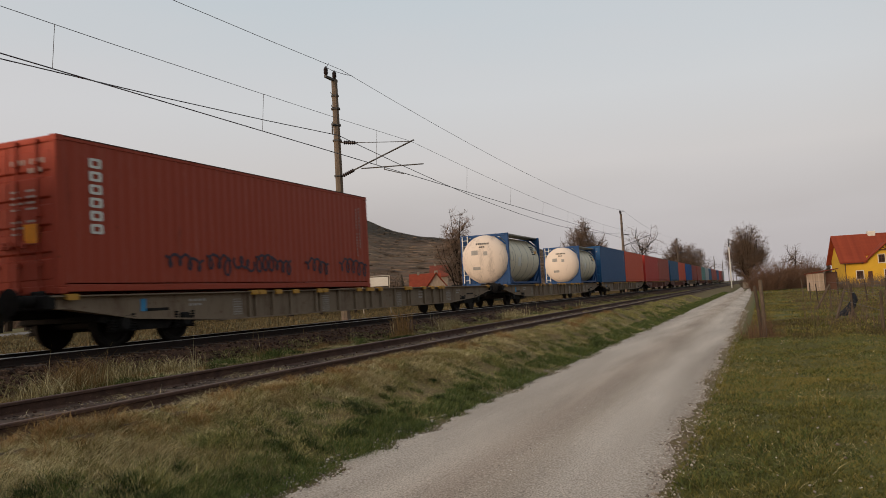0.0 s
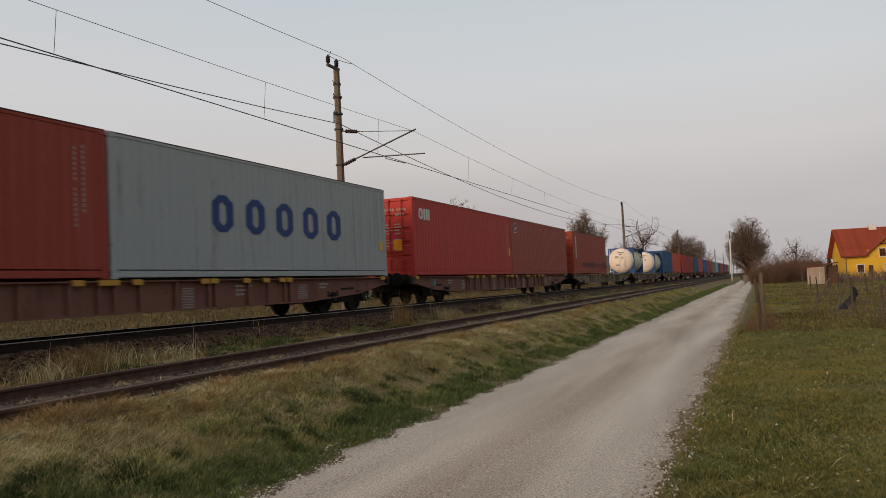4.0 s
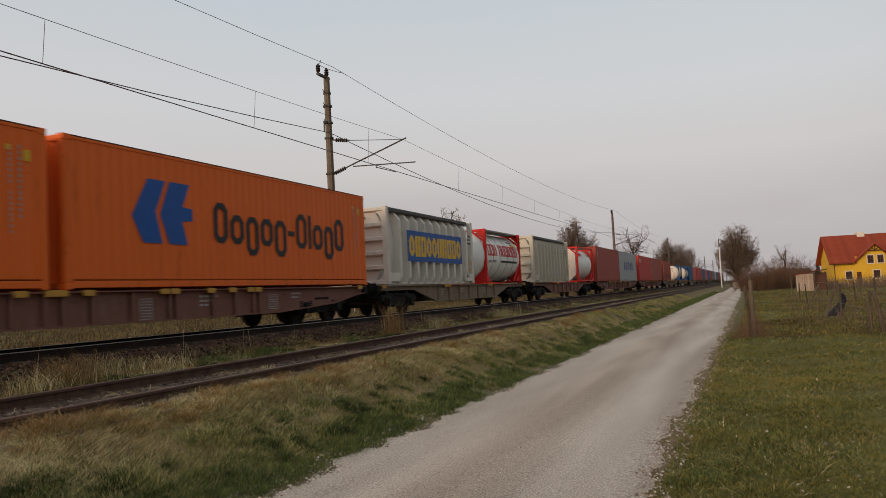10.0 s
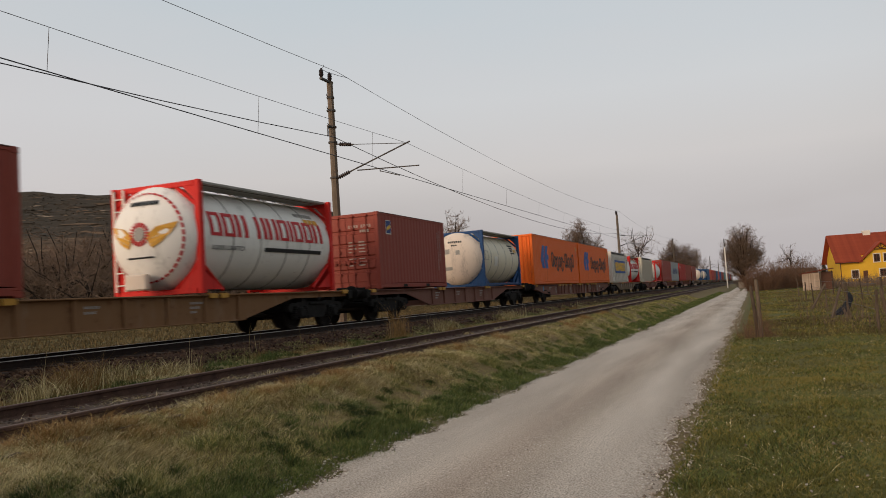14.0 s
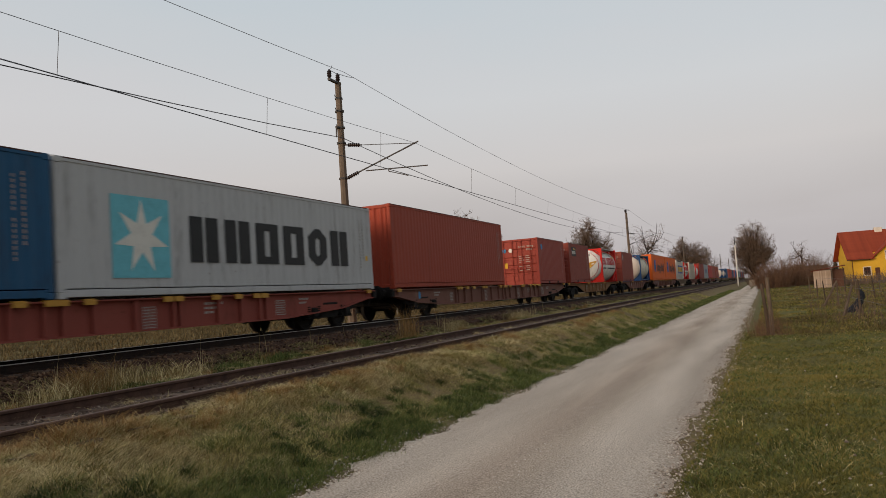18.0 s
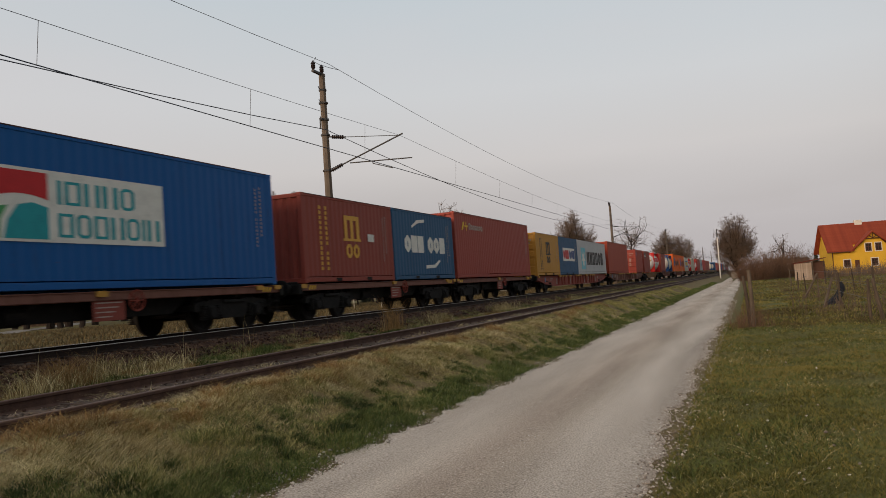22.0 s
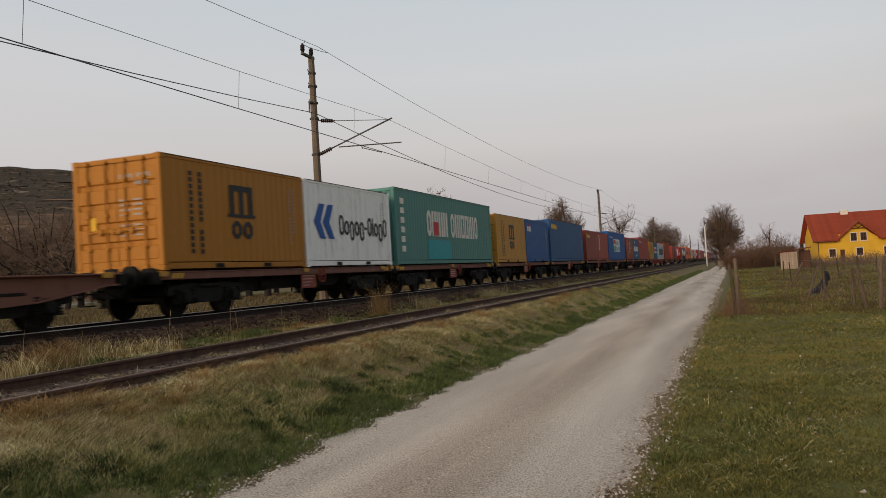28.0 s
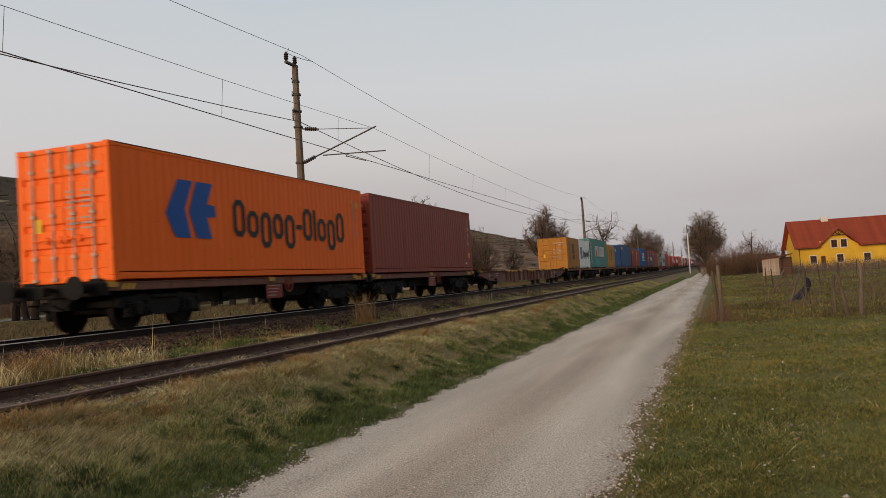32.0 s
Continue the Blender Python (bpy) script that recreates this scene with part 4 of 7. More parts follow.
def make_teal_sign():
    e = container("teal green 40-foot high-cube container with white lettering", F40, HC, "teal", False)
    word(e, "RNINN RNIDDINR", 3.2, 9.9, 1.15, 1.05, "ink_white", F40, gap=0.1, stroke=0.2)
    decal(e, [rect(3.2, 5.9, 0.2, 1.0)], "ink_teal", L=F40, name="emblem_square")
    decal(e, [rect(3.9, 4.5, 1.2, 1.75)], "ink_red", L=F40, name="emblem", lift=0.005)
    decal(e, [rect(0.5, 0.85, 2.3 - 0.36 * i, 2.52 - 0.36 * i) for i in range(6)], "ink_white", L=F40)
    return e


def plain(L, H, mat, label, doors=True):
    e = container(label, L, H, mat, doors)
    if mat == "maroon":
        # hazard plates near the far end
        for q in (rect(L - 0.62, L - 0.4, 0.64, 0.88), [(L - 0.62, 1.32), (L - 0.42, 1.32), (L - 0.58, 1.5)], rect(L - 0.58, L - 0.42, 1.98, 2.12)):
            decal(e, [q], "ink_orange", L=L, name="hazard_plate", lift=0.003)
        decal(e, [rect(L - 0.58, L - 0.44, 1.68, 1.82)], "ink_faded", L=L, name="data_plate", lift=0.003)
        decal(e, [rect(L - 1.15, L - 0.9, 0.34, 0.42)], "ink_white", L=L, name="data_plate", lift=0.003)
    return e


# ---- tank containers ----
def tank(label, frame_mat, shell, style):
    """Twenty-foot tank: a barrel with dished ends in a steel frame, walkway and ladder on top."""
    L, H = F20, STD
    e = tagged(new("tank_container"), label, "tank container", "containers on the train")
    fm = M[frame_mat]
    wide = 1.2 if style != "box" else 1.145

    def rack():
        g = Geo()
        for sx in (-1,):
            x = sx * (L / 2 - 0.08)
            for sy in (-1, 1):
                g.box(x - 0.075, x + 0.075, sy * wide - 0.07, sy * wide + 0.07, 0, H, 0.012)
                if wide > 1.15:
                    g.slab_x([(sy * 1.25, 0.05), (sy * 1.25, 0.95), (sy * 0.55, 0.05)], x - 0.04, x + 0.04).slab_x([(sy * 1.25, H - 0.04), (sy * 0.7, H - 0.04), (sy * 1.25, H - 0.6)], x - 0.04, x + 0.04)
                g.tube((x, sy * 1.12, 0.62), (x - sx * 0.0, sy * 0.45, 0.1), 0.055, 6)
                g.tube((x, sy * 1.12, H - 0.55), (x, sy * 0.55, H - 0.08), 0.05, 6)
                g.slab([(x, 0.08), (x - sx * 0.08, 0.5), (x - sx * 0.75, 0.08)], sy * 1.2 - 0.03, sy * 1.2 + 0.0)
                g.tube((x - sx * 0.05, sy * 1.12, 0.75), (x - sx * 0.9, sy * 1.08, 0.08), 0.05, 6)
            g.box(x - 0.06, x + 0.06, -1.1, 1.1, 0.01, 0.13, 0.01)
            g.box(x - 0.06, x + 0.06, -1.1, 1.1, H - 0.13, H - 0.01, 0.01)
        return g.mesh("end_frame", fm)

    for turn in (0, 180):
        part("end_frame", shared(("tframe", frame_mat, wide), rack), None, e, at=pose(0, 0, 0, 0, 0, turn))

    def rail():
        g = Geo().box(-L / 2 + 0.15, L / 2 - 0.15, -0.05, 0.05, -0.05, 0.05, 0.01)
        return g.mesh("side_rail", fm)

    for sy in (-1, 1):
        if style in ("box", "cream"):
            part("side_rail", shared(("trail", frame_mat), rail), None, e, at=(0, sy * 1.16, 0.08))
        if style == "box":
            part("side_rail", shared(("trail", frame_mat), rail), None, e, at=(0, sy * 1.16, H - 0.06))
    big = style != "box"
    R, out = (1.235, 0.55) if big else (1.17, 0.0)
    ends = [(-2.98 - out, 0.02), (-2.96 - out, 0.35), (-2.88 - out, 0.7), (-2.74 - out, 0.98), (-2.56 - out, R - 0.07), (-2.36 - out, R)]
    rings = ends + [(-1.3, R), (0, R), (1.3, R)] + [(-x, r) for x, r in ends[::-1]]
    barrel = part("barrel", shared(("barrel", shell, big), lambda: Geo().lathe(rings, 40).mesh("barrel", M[shell], True)), None, e, at=(0, 0, 1.33))
    if style == "cream":
        cap = [(x - 0.012, r + (0.012 if r > 1 else 0.004)) for x, r in ends]
        part("end_cap", shared("cap", lambda: Geo().lathe(cap + [(-2.36 - out, R - 0.02)], 40).mesh("end_cap", M["tank_cream"], True)), None, barrel, "cream-painted dished end")
    for x in (-1.75, -0.6, 0.6, 1.75) if style != "box" else ():
        part("band", shared(("band", style), lambda: Geo().lathe([(-0.018, R - 0.01), (-0.018, R + 0.008), (0.018, R + 0.008), (0.018, R - 0.01)], 40).mesh("band", M["ink_grey"], True)), None, barrel, "strap round the barrel", at=(x, 0, 0))

    def walkway():
        g = Geo()
        for y in (-0.95, -0.45, 0.45, 0.95):
            g.box(-2.6, 2.6, y - 0.03, y + 0.03, H - 0.06, H - 0.02)
        for i in range(22):
            x = -2.5 + 0.24 * i
            g.box(x - 0.04, x + 0.04, -0.95, -0.45, H - 0.045, H - 0.012)
            g.box(x - 0.04, x + 0.04, 0.45, 0.95, H - 0.045, H - 0.012)
        g.tube((0, 0, H - 0.18), (0, 0, H - 0.02), 0.28, 16)
        return g.mesh("walkway", M["steel"])

    part("walkway", shared("walkway", walkway), None, e, "grey steel walkway")

    def ladder():
        g = Geo()
        for y in (0.86, 1.14):
            g.box(-L / 2 - 0.06, -L / 2 - 0.02, y - 0.02, y + 0.02, 0.15, H - 0.05)
        for i in range(8):
            g.tube((-L / 2 - 0.04, 0.86, 0.3 + 0.29 * i), (-L / 2 - 0.04, 1.14, 0.3 + 0.29 * i), 0.016, 6)
        return g.mesh("ladder", M["ink_white"])

    if big:
        part("walkway_tray", shared("tray", lambda: Geo().slab([(-2.9, 2.535), (2.9, 2.535), (2.9, 2.585), (-2.9, 2.585)], -1.14, -0.4).slab([(-2.9, 2.535), (2.9, 2.535), (2.9, 2.585), (-2.9, 2.585)], 0.4, 1.14).mesh("walkway_tray", M["ink_grey"])), None, e, "grey walkway tray along the top")
    part("ladder", shared("ladder", ladder), None, e, "pale ladder")
    part("valve_box", shared("valve", lambda: Geo().box(-0.08, 0.08, -0.3, 0.3, -0.16, 0.2, 0.03).mesh("valve_box", M["tank_cream"])), None, e, "pale valve box at the lower end", at=(-L / 2 - (0.5 if style == "winged" else -0.08), 0.1, 0.3))

    def on_barrel(polys, ink, name):
        """Shapes wrapped on the barrel's flank: x from the rear end, z above the base."""
        g = Geo()
        for q in polys:
            x0, x1, z0, z1 = min(p[0] for p in q), max(p[0] for p in q), min(p[1] for p in q), max(p[1] for p in q)
            n = max(1, int((z1 - z0) / 0.12))
            for k in range(n):
                a, b = z0 + (z1 - z0) * k / n, z0 + (z1 - z0) * (k + 1) / n
                pts = []
                for rr in (R + 0.004, R + 0.016):
                    for zz in (a, b):
                        t = math.asin(max(-1, min(1, (zz - 1.33) / R)))
                        for xx in (x0, x1):
                            pts.append((xx - L / 2, -rr * math.cos(t), 1.33 + rr * math.sin(t)))
                g.add(pts, [(4, 5, 7, 6), (0, 2, 3, 1), (0, 1, 5, 4), (2, 6, 7, 3), (0, 4, 6, 2), (1, 3, 7, 5)])
        ob = part(name, g.mesh(name, M[ink], weld=True), None, e)
        return tagged(ob, kind="stuff") if name in ("marking", "lettering") else ob

    def on_end(polys, ink, name):
        """Shapes on the dished rear end: y across from the far side, z above the base."""
        g = Geo()
        rs = np.array([p[1] for p in ends[::1]])
        xs = np.array([p[0] for p in ends])
        for q in polys:
            n = len(q)
            pts = []
            for o in (0.014, 0.022):
                for y, z in q:
                    r = math.hypot(y, z - 1.33)
                    pts.append((float(np.interp(r, rs, xs)) - o - 0.012, -y, z))
            g.add(pts, [tuple(range(n)), tuple(range(n, 2 * n))[::-1]] + [(i, n + i, n + (i + 1) % n, (i + 1) % n) for i in range(n)])
        return part(name, g, M[ink], e)

    def wings(s):
        return [[(s * 0.2, 1.36), (s * 0.45, 1.55), (s * 0.92, 1.64), (s * 0.86, 1.5), (s * 0.24, 1.26)], [(s * 0.24, 1.25), (s * 0.85, 1.48), (s * 0.74, 1.36), (s * 0.28, 1.15)], [(s * 0.28, 1.14), (s * 0.72, 1.34), (s * 0.56, 1.2), (s * 0.34, 1.08)]]

    if style in ("winged", "lettered"):
        for g in span(letters("DDN NNDIRRN", 1.33, 0.56, gap=0.12, stroke=0.17, soft=False), 0.42, 5.5):
            on_barrel(g, "ink_red", "sign_shape")
        on_barrel([rect(2.6, 5.4, 1.02, 1.12)], "ink_black", "stripe")
        lettered(e, "LIQUID LOGISTICS", 0.45 - L / 2, 1.01, 0.15, -1.226, "ink_black", 14)
        on_barrel([rect(4.4 + 0.12 * i, 4.47 + 0.12 * i, 2.05, 2.15) for i in range(8)], "ink_grey", "marking")
        on_barrel([[(4.75 + 0.25 * i, 2.0), (4.95 + 0.25 * i, 2.0), (4.95 + 0.25 * i, 1.86), (4.75 + 0.25 * i, 1.86)] for i in range(3)], "ink_gold", "hazard_plate")
        if style == "lettered":
            on_end([rect(-0.75, -0.25, 2.0 - 0.14 * i, 2.08 - 0.14 * i) for i in range(4)], "ink_grey", "marking")
            return e
        on_end(wings(1), "ink_gold", "emblem_wing")
        on_end(wings(-1), "ink_gold", "emblem_wing")
        on_end([[(r * math.cos(t), 1.4 + r * math.sin(t)) for r, t in ((0.17, k), (0.27, k), (0.27, k + 0.2), (0.17, k + 0.2))] for k in [0.3142 * n for n in range(20)]], "ink_red", "emblem_rim")
        on_end([[(0.15 * math.cos(t), 1.4 + 0.15 * math.sin(t)) for t in [k * math.pi / 6 for k in range(12)]]], "ink_grey", "emblem_disc")
        on_end([rect(-0.35 + 0.1 * i, -0.28 + 0.1 * i, 2.06, 2.16) for i in range(8)] + [rect(-0.4, 0.35, 0.85, 0.89)], "ink_black", "marking")
        ring = []
        for k in range(40):
            t0, t1 = 2 * math.pi * k / 40, 2 * math.pi * (k + 0.7) / 40
            ring.append([(1.0 * math.cos(t0), 1.33 + 1.0 * math.sin(t0)), (1.04 * math.cos(t0), 1.33 + 1.04 * math.sin(t0)), (1.04 * math.cos(t1), 1.33 + 1.04 * math.sin(t1)), (1.0 * math.cos(t1), 1.33 + 1.0 * math.sin(t1))])
        on_end(ring, "ink_red", "red_ring")
    elif style == "box":
        # squared, cream end cover with cut corners
        c = 0.42
        o = [(-1.02 + c, 0.14), (1.02 - c, 0.14), (1.02, 0.14 + c), (1.02, 2.45 - c), (1.02 - c, 2.45), (-1.02 + c, 2.45), (-1.02, 2.45 - c), (-1.02, 0.14 + c)]
        part("end_cover", Geo().slab_x(o, -L / 2 + 0.02, -L / 2 + 0.3), M["tank_cream"], e, "cream end cover with cut corners")
        for s in (1, -1):
            g = Geo()
            for q in wings(s):
                q = [(y * 0.62, 1.5 + (z - 1.4) * 0.62) for y, z in q]
                g.slab_x(q, -L / 2 + 0.012, -L / 2 + 0.02)
            part("emblem_wing", g, M["ink_gold"], e)
        g = Geo().slab_x([(0.12 * math.cos(t), 1.5 + 0.12 * math.sin(t)) for t in [k * math.pi / 6 for k in range(12)]], -L / 2 + 0.008, -L / 2 + 0.02)
        part("emblem_disc", g, M["ink_grey"], e)
        g = Geo()
        for i in range(8):
            g.slab_x(rect(-0.35 + 0.1 * i, -0.28 + 0.1 * i, 2.12, 2.2), -L / 2 + 0.012, -L / 2 + 0.02)
        part("marking", g, M["ink_black"], e)
        for g in span(letters("RRR RRRRRRR", 1.95, 0.2, soft=False), 0.25, 2.6):
            on_barrel(g, "ink_red", "sign_shape")
        on_barrel([rect(0.25, 2.6, 1.84, 1.88)], "ink_red", "stripe")
        on_barrel([rect(4.4 + 0.12 * i, 4.47 + 0.12 * i, 1.95, 2.05) for i in range(8)], "ink_grey", "marking")
    else:
        on_barrel([rect(0.35, 0.85, 1.62, 1.64), rect(0.35, 0.85, 1.2, 1.22), rect(0.35, 0.37, 1.22, 1.62), rect(0.83, 0.85, 1.22, 1.62)], "ink_grey", "placard_holder")
        on_barrel([rect(1.75, 2.25, 0.95, 1.4)], "ink_white", "placard")
        on_barrel([rect(4.6 + 0.075 * i, 4.645 + 0.075 * i, 1.98 - 0.13 * k, 2.05 - 0.13 * k) for k, n in enumerate((11, 8, 6, 9)) for i in range(n)], "ink_black", "marking")
        on_barrel([rect(5.45, 5.62, 1.66, 1.82), rect(5.2, 5.36, 1.66, 1.82)], "ink_gold", "hazard_plate")
        on_end([rect(-0.3 + 0.1 * i, -0.24 + 0.1 * i, 2.05, 2.14) for i in range(7)] + [rect(-0.12 + 0.1 * i, -0.05 + 0.1 * i, 1.9, 1.97) for i in range(3)], "ink_black", "marking")
        on_end([rect(-0.55, -0.2, 1.55, 1.78), rect(0.1, 0.3, 1.5, 1.7), rect(-0.5, -0.1, 0.8, 0.95)], "ink_grey", "worn_placard")
    return e


def lettered(e, body, x, z, size, y, ink, tilt=0.0):
    """Words in the built-in font, upright on the near flank."""
    curve = bpy.data.curves.new("lettering", "FONT")
    curve.body, curve.size, curve.extrude = body, size, 0.002
    draft = new("lettering", curve)
    me = bpy.data.meshes.new_from_object(draft)
    bpy.data.objects.remove(draft)
    me.materials.append(M[ink])
    return part("lettering", me, None, e, at=pose(x, y, z, 90 + tilt, 0, 0))


def bulk(label, banner):
    """Thirty-foot bulk container with upright ribs along its flanks."""
    L, H = 9.125 if banner else 9.4, 2.75
    e = tagged(new("bulk_container"), label, "bulk container", "containers on the train")
    m = M["cream" if not banner else "bulk_white"]

    def body():
        g = Geo()
        o = [(-0.5, 0.06), (-0.68, 0.2), (-0.85, 0.5), (-0.95, 0.95), (-0.98, 1.4), (-0.96, 1.85), (-0.86, H - 0.4), (-0.66, H - 0.08)]
        g.slab_x(o + [(-y, z) for y, z in o[::-1]], -L / 2 + 0.12, L / 2 - 0.12)
        return g.mesh("body", m, True)

    part("body", shared(("bbody", banner), body), None, e)

    def rib():
        """Hollow-pressed upright rib, wide at the wall and narrow at its face."""
        pts = []
        for z, y, w in ((0.04, -1.1, 0.17), (0.26, -1.2, 0.125), (H - 0.42, -1.2, 0.125), (H - 0.13, -0.98, 0.1)):
            pts += [(-w - 0.05, y + 0.5, z), (-w + 0.03, y, z), (w - 0.03, y, z), (w + 0.05, y + 0.5, z)]
        fs = [(4 * k + a, 4 * k + a + 1, 4 * k + a + 5, 4 * k + a + 4) for k in range(3) for a in range(3)]
        fs += [(4 * k + 3, 4 * k, 4 * k + 4, 4 * k + 7) for k in range(3)] + [(0, 3, 2, 1), (12, 13, 14, 15)]
        return Geo().add(pts, fs).mesh("rib", m)

    for i in range(10):
        x = -L / 2 + 1.15 + i * (L - 2.0) / 9
        for s in (0, 180):
            part("rib", shared(("rib", banner), rib), None, e, at=pose(x, 0, 0, 0, 0, s))

    def rack():
        g = Geo()
        for sx in (-1, 1):
            x = sx * (L / 2 - 0.1)
            for sy in (-1, 1):
                g.box(x - 0.1, x + 0.1, sy * 1.12 - 0.1, sy * 1.12 + 0.1, 0, H, 0.02)
                g.box(min(x, x - sx * 0.95), max(x, x - sx * 0.95), sy * 1.14 - 0.06, sy * 1.14 + 0.06, 0.1, 0.42, 0.02)
            for z in (0.02, H - 0.16):
                g.box(x - 0.09, x + 0.09, -1.05, 1.05, z, z + 0.14, 0.02)
        for sy in (-1, 1):
            g.box(-L / 2 + 0.2, L / 2 - 0.2, sy * 1.02 - 0.06, sy * 1.02 + 0.06, 0.0, 0.1, 0.01)
        return g.mesh("frame", m)

    part("frame", shared(("bframe", banner), rack), None, e)
    slat = shared(("bslat", banner), lambda: Geo().box(-0.1, 0.06, -1.04, 1.04, -0.085, 0.085, 0.03).mesh("end_rib", m))
    for i in range(4):
        part("end_rib", slat, None, e, at=(-L / 2 + 0.1, 0, 0.62 + 0.5 * i))
    cut = shared(("bcorner", banner), lambda: Geo().slab_x([(0, 0), (0.48, 0), (0.26, 0.06), (0.13, 0.14), (0.06, 0.27), (0, 0.48)], -0.06, 0.06).mesh("corner_gusset", m))
    for sy in (-1, 1):
        for z, up in ((0.14, 1), (H - 0.14, -1)):
            part("corner_gusset", cut, None, e, at=Matrix.Translation((-L / 2 + 0.12, sy * 1.03, z)) @ Matrix.Diagonal((1, -sy, up, 1)))
    part("top_rail", shared("btop", lambda: Geo().box(-L / 2 + 0.3, L / 2 - 0.3, -1.08, -0.75, H - 0.15, H + 0.01, 0.03).box(-L / 2 + 0.3, L / 2 - 0.3, 0.75, 1.08, H - 0.15, H + 0.01, 0.03).mesh("top_rail", M["steel"])), None, e, "dark tarpaulin rolled along the top edge")
    if banner:
        decal(e, [rect(1.75, 7.6, 0.85, 2.0)], "ink_blue", L=L, name="banner", off=1.203)
        for g in span(letters("RNDRRINIDDR", 1.04, 0.78, 0.62, 0.08, 0.24), 1.9, 7.45):
            decal(e, g, "ink_yellow", L=L, name="sign_shape", off=1.209)
    decal(e, [rect(8.35 + 0.14 * (i % 3), 8.45 + 0.14 * (i % 3), 2.05 - 0.16 * (i // 3), 2.13 - 0.16 * (i // 3)) for i in range(9)], "ink_black", L=L, off=1.222)
    decal(e, [rect(8.45, 8.7, 0.5, 0.6), rect(8.55, 8.7, 0.8, 0.95)], "ink_gold", L=L, off=1.222, name="hazard_plate")
    end_decal(e, [rect(0.7 + 0.12 * i, 0.78 + 0.12 * i, H - 0.42, H - 0.34) for i in range(8)], "ink_black", L, off=-0.02)
    return e


# ---- wagons ----
RUNNING = []           # bogie wheelsets: (object, place on its bogie)
WHEEL_R = 0.46


def wheelset_mesh():
    g = Geo().tube((0, -1.0, 0), (0, 1.0, 0), 0.08, 10)
    for s in (-1, 1):
        rings = [(s * 0.68, 0.2), (s * 0.68, 0.49), (s * 0.705, 0.49), (s * 0.715, 0.462), (s * 0.81, 0.455), (s * 0.815, 0.38), (s * 0.775, 0.34), (s * 0.765, 0.2), (s * 0.8, 0.16), (s * 0.8, 0.1)]
        g.lathe(rings, 24, "y")
    return g.mesh("wheelset", M["wheel"], True)


def bogie_mesh():
    g = Geo()
    for s in (-1, 1):
        o = [(-1.5, 0.02), (-1.42, 0.2), (-0.62, 0.27), (-0.3, 0.22), (0.3, 0.22), (0.62, 0.27), (1.42, 0.2), (1.5, 0.02), (1.3, -0.02), (1.2, 0.1), (0.66, 0.1), (0.42, -0.2), (-0.42, -0.2), (-0.66, 0.1), (-1.2, 0.1), (-1.3, -0.02)]
        g.slab(o, s * 1.0 - 0.05, s * 1.0 + 0.05)
        g.box(-0.42, 0.42, s * 1.0 - 0.1, s * 1.0 + 0.1, 0.16, 0.24, 0.02)
    g.box(-0.28, 0.28, -0.95, 0.95, -0.08, 0.26, 0.03)
    g.box(-1.5, -1.36, -0.95, 0.95, 0.02, 0.16, 0.02)
    g.box(1.36, 1.5, -0.95, 0.95, 0.02, 0.16, 0.02)
    g.tube((0, 0, 0.2), (0, 0, 0.42), 0.3, 14)
    return g.mesh("bogie", M["soot_shade"])


def axle_box_mesh():
    g = Geo().box(-0.17, 0.17, -0.1, 0.1, -0.16, 0.16, 0.04)
    g.tube((0, -0.14, 0), (0, -0.08, 0), 0.13, 14).tube((0, 0.08, 0), (0, 0.14, 0), 0.13, 14)
    return g.mesh("axle_box", M["soot_shade"])


def spring_mesh():
    rings = [(-0.19, 0.1), (-0.165, 0.11)]
    for i in range(6):
        z = -0.15 + 0.055 * i
        rings += [(z, 0.06), (z + 0.008, 0.092), (z + 0.03, 0.092), (z + 0.04, 0.06)]
    return Geo().lathe(rings, 12, "z").mesh("spring", M["soot_shade"])


def bogie(parent, x):
    b = part("bogie", shared("bogie", bogie_mesh), None, parent, "sooty two-axle bogie, its black deepened for under-wagon shade", at=(x, 0, WHEEL_R + 0.04))
    for s in (-1, 1):
        w = part("wheelset", shared("wheelset", wheelset_mesh), None, b, "dark steel wheelset", at=(s * 0.9, 0, -0.04))
        RUNNING.append((w, s))
        for y in (-1, 1):
            part("axle_box", shared("axle_box", axle_box_mesh), None, b, at=(s * 0.9, y * 1.02, -0.04))
            for k in (-0.26, 0.26):
                part("spring", shared("spring", spring_mesh), None, b, at=(s * 0.9 + k, y * 1.03, -0.02))
    return b


def buffer_mesh():
    g = Geo().tube((0, 0, 0), (0.38, 0, 0), 0.11, 14).tube((0.3, 0, 0), (0.55, 0, 0), 0.085, 12)
    g.lathe([(0.55, 0.12), (0.58, 0.235), (0.61, 0.235), (0.625, 0.1)], 20)
    g.box(-0.03, 0.03, -0.18, 0.18, -0.18, 0.18, 0.02)
    return g.mesh("buffer", M["soot_shade"], True)


def coupler_mesh():
    g = Geo().tube((-0.1, 0, 0), (0.45, 0, 0.0), 0.05, 8)
    g.box(0.3, 0.55, -0.05, 0.05, -0.12, 0.06, 0.02)
    g.tube((0.4, -0.07, -0.02), (0.5, -0.06, -0.4), 0.022, 6).tube((0.4, 0.07, -0.02), (0.5, 0.06, -0.4), 0.022, 6)
    g.tube((-0.05, 0.4, -0.05), (0.35, 0.34, -0.42), 0.025, 6).tube((0.35, 0.34, -0.42), (0.6, 0.3, -0.3), 0.025, 6)
    return g.mesh("coupler", M["soot_shade"])


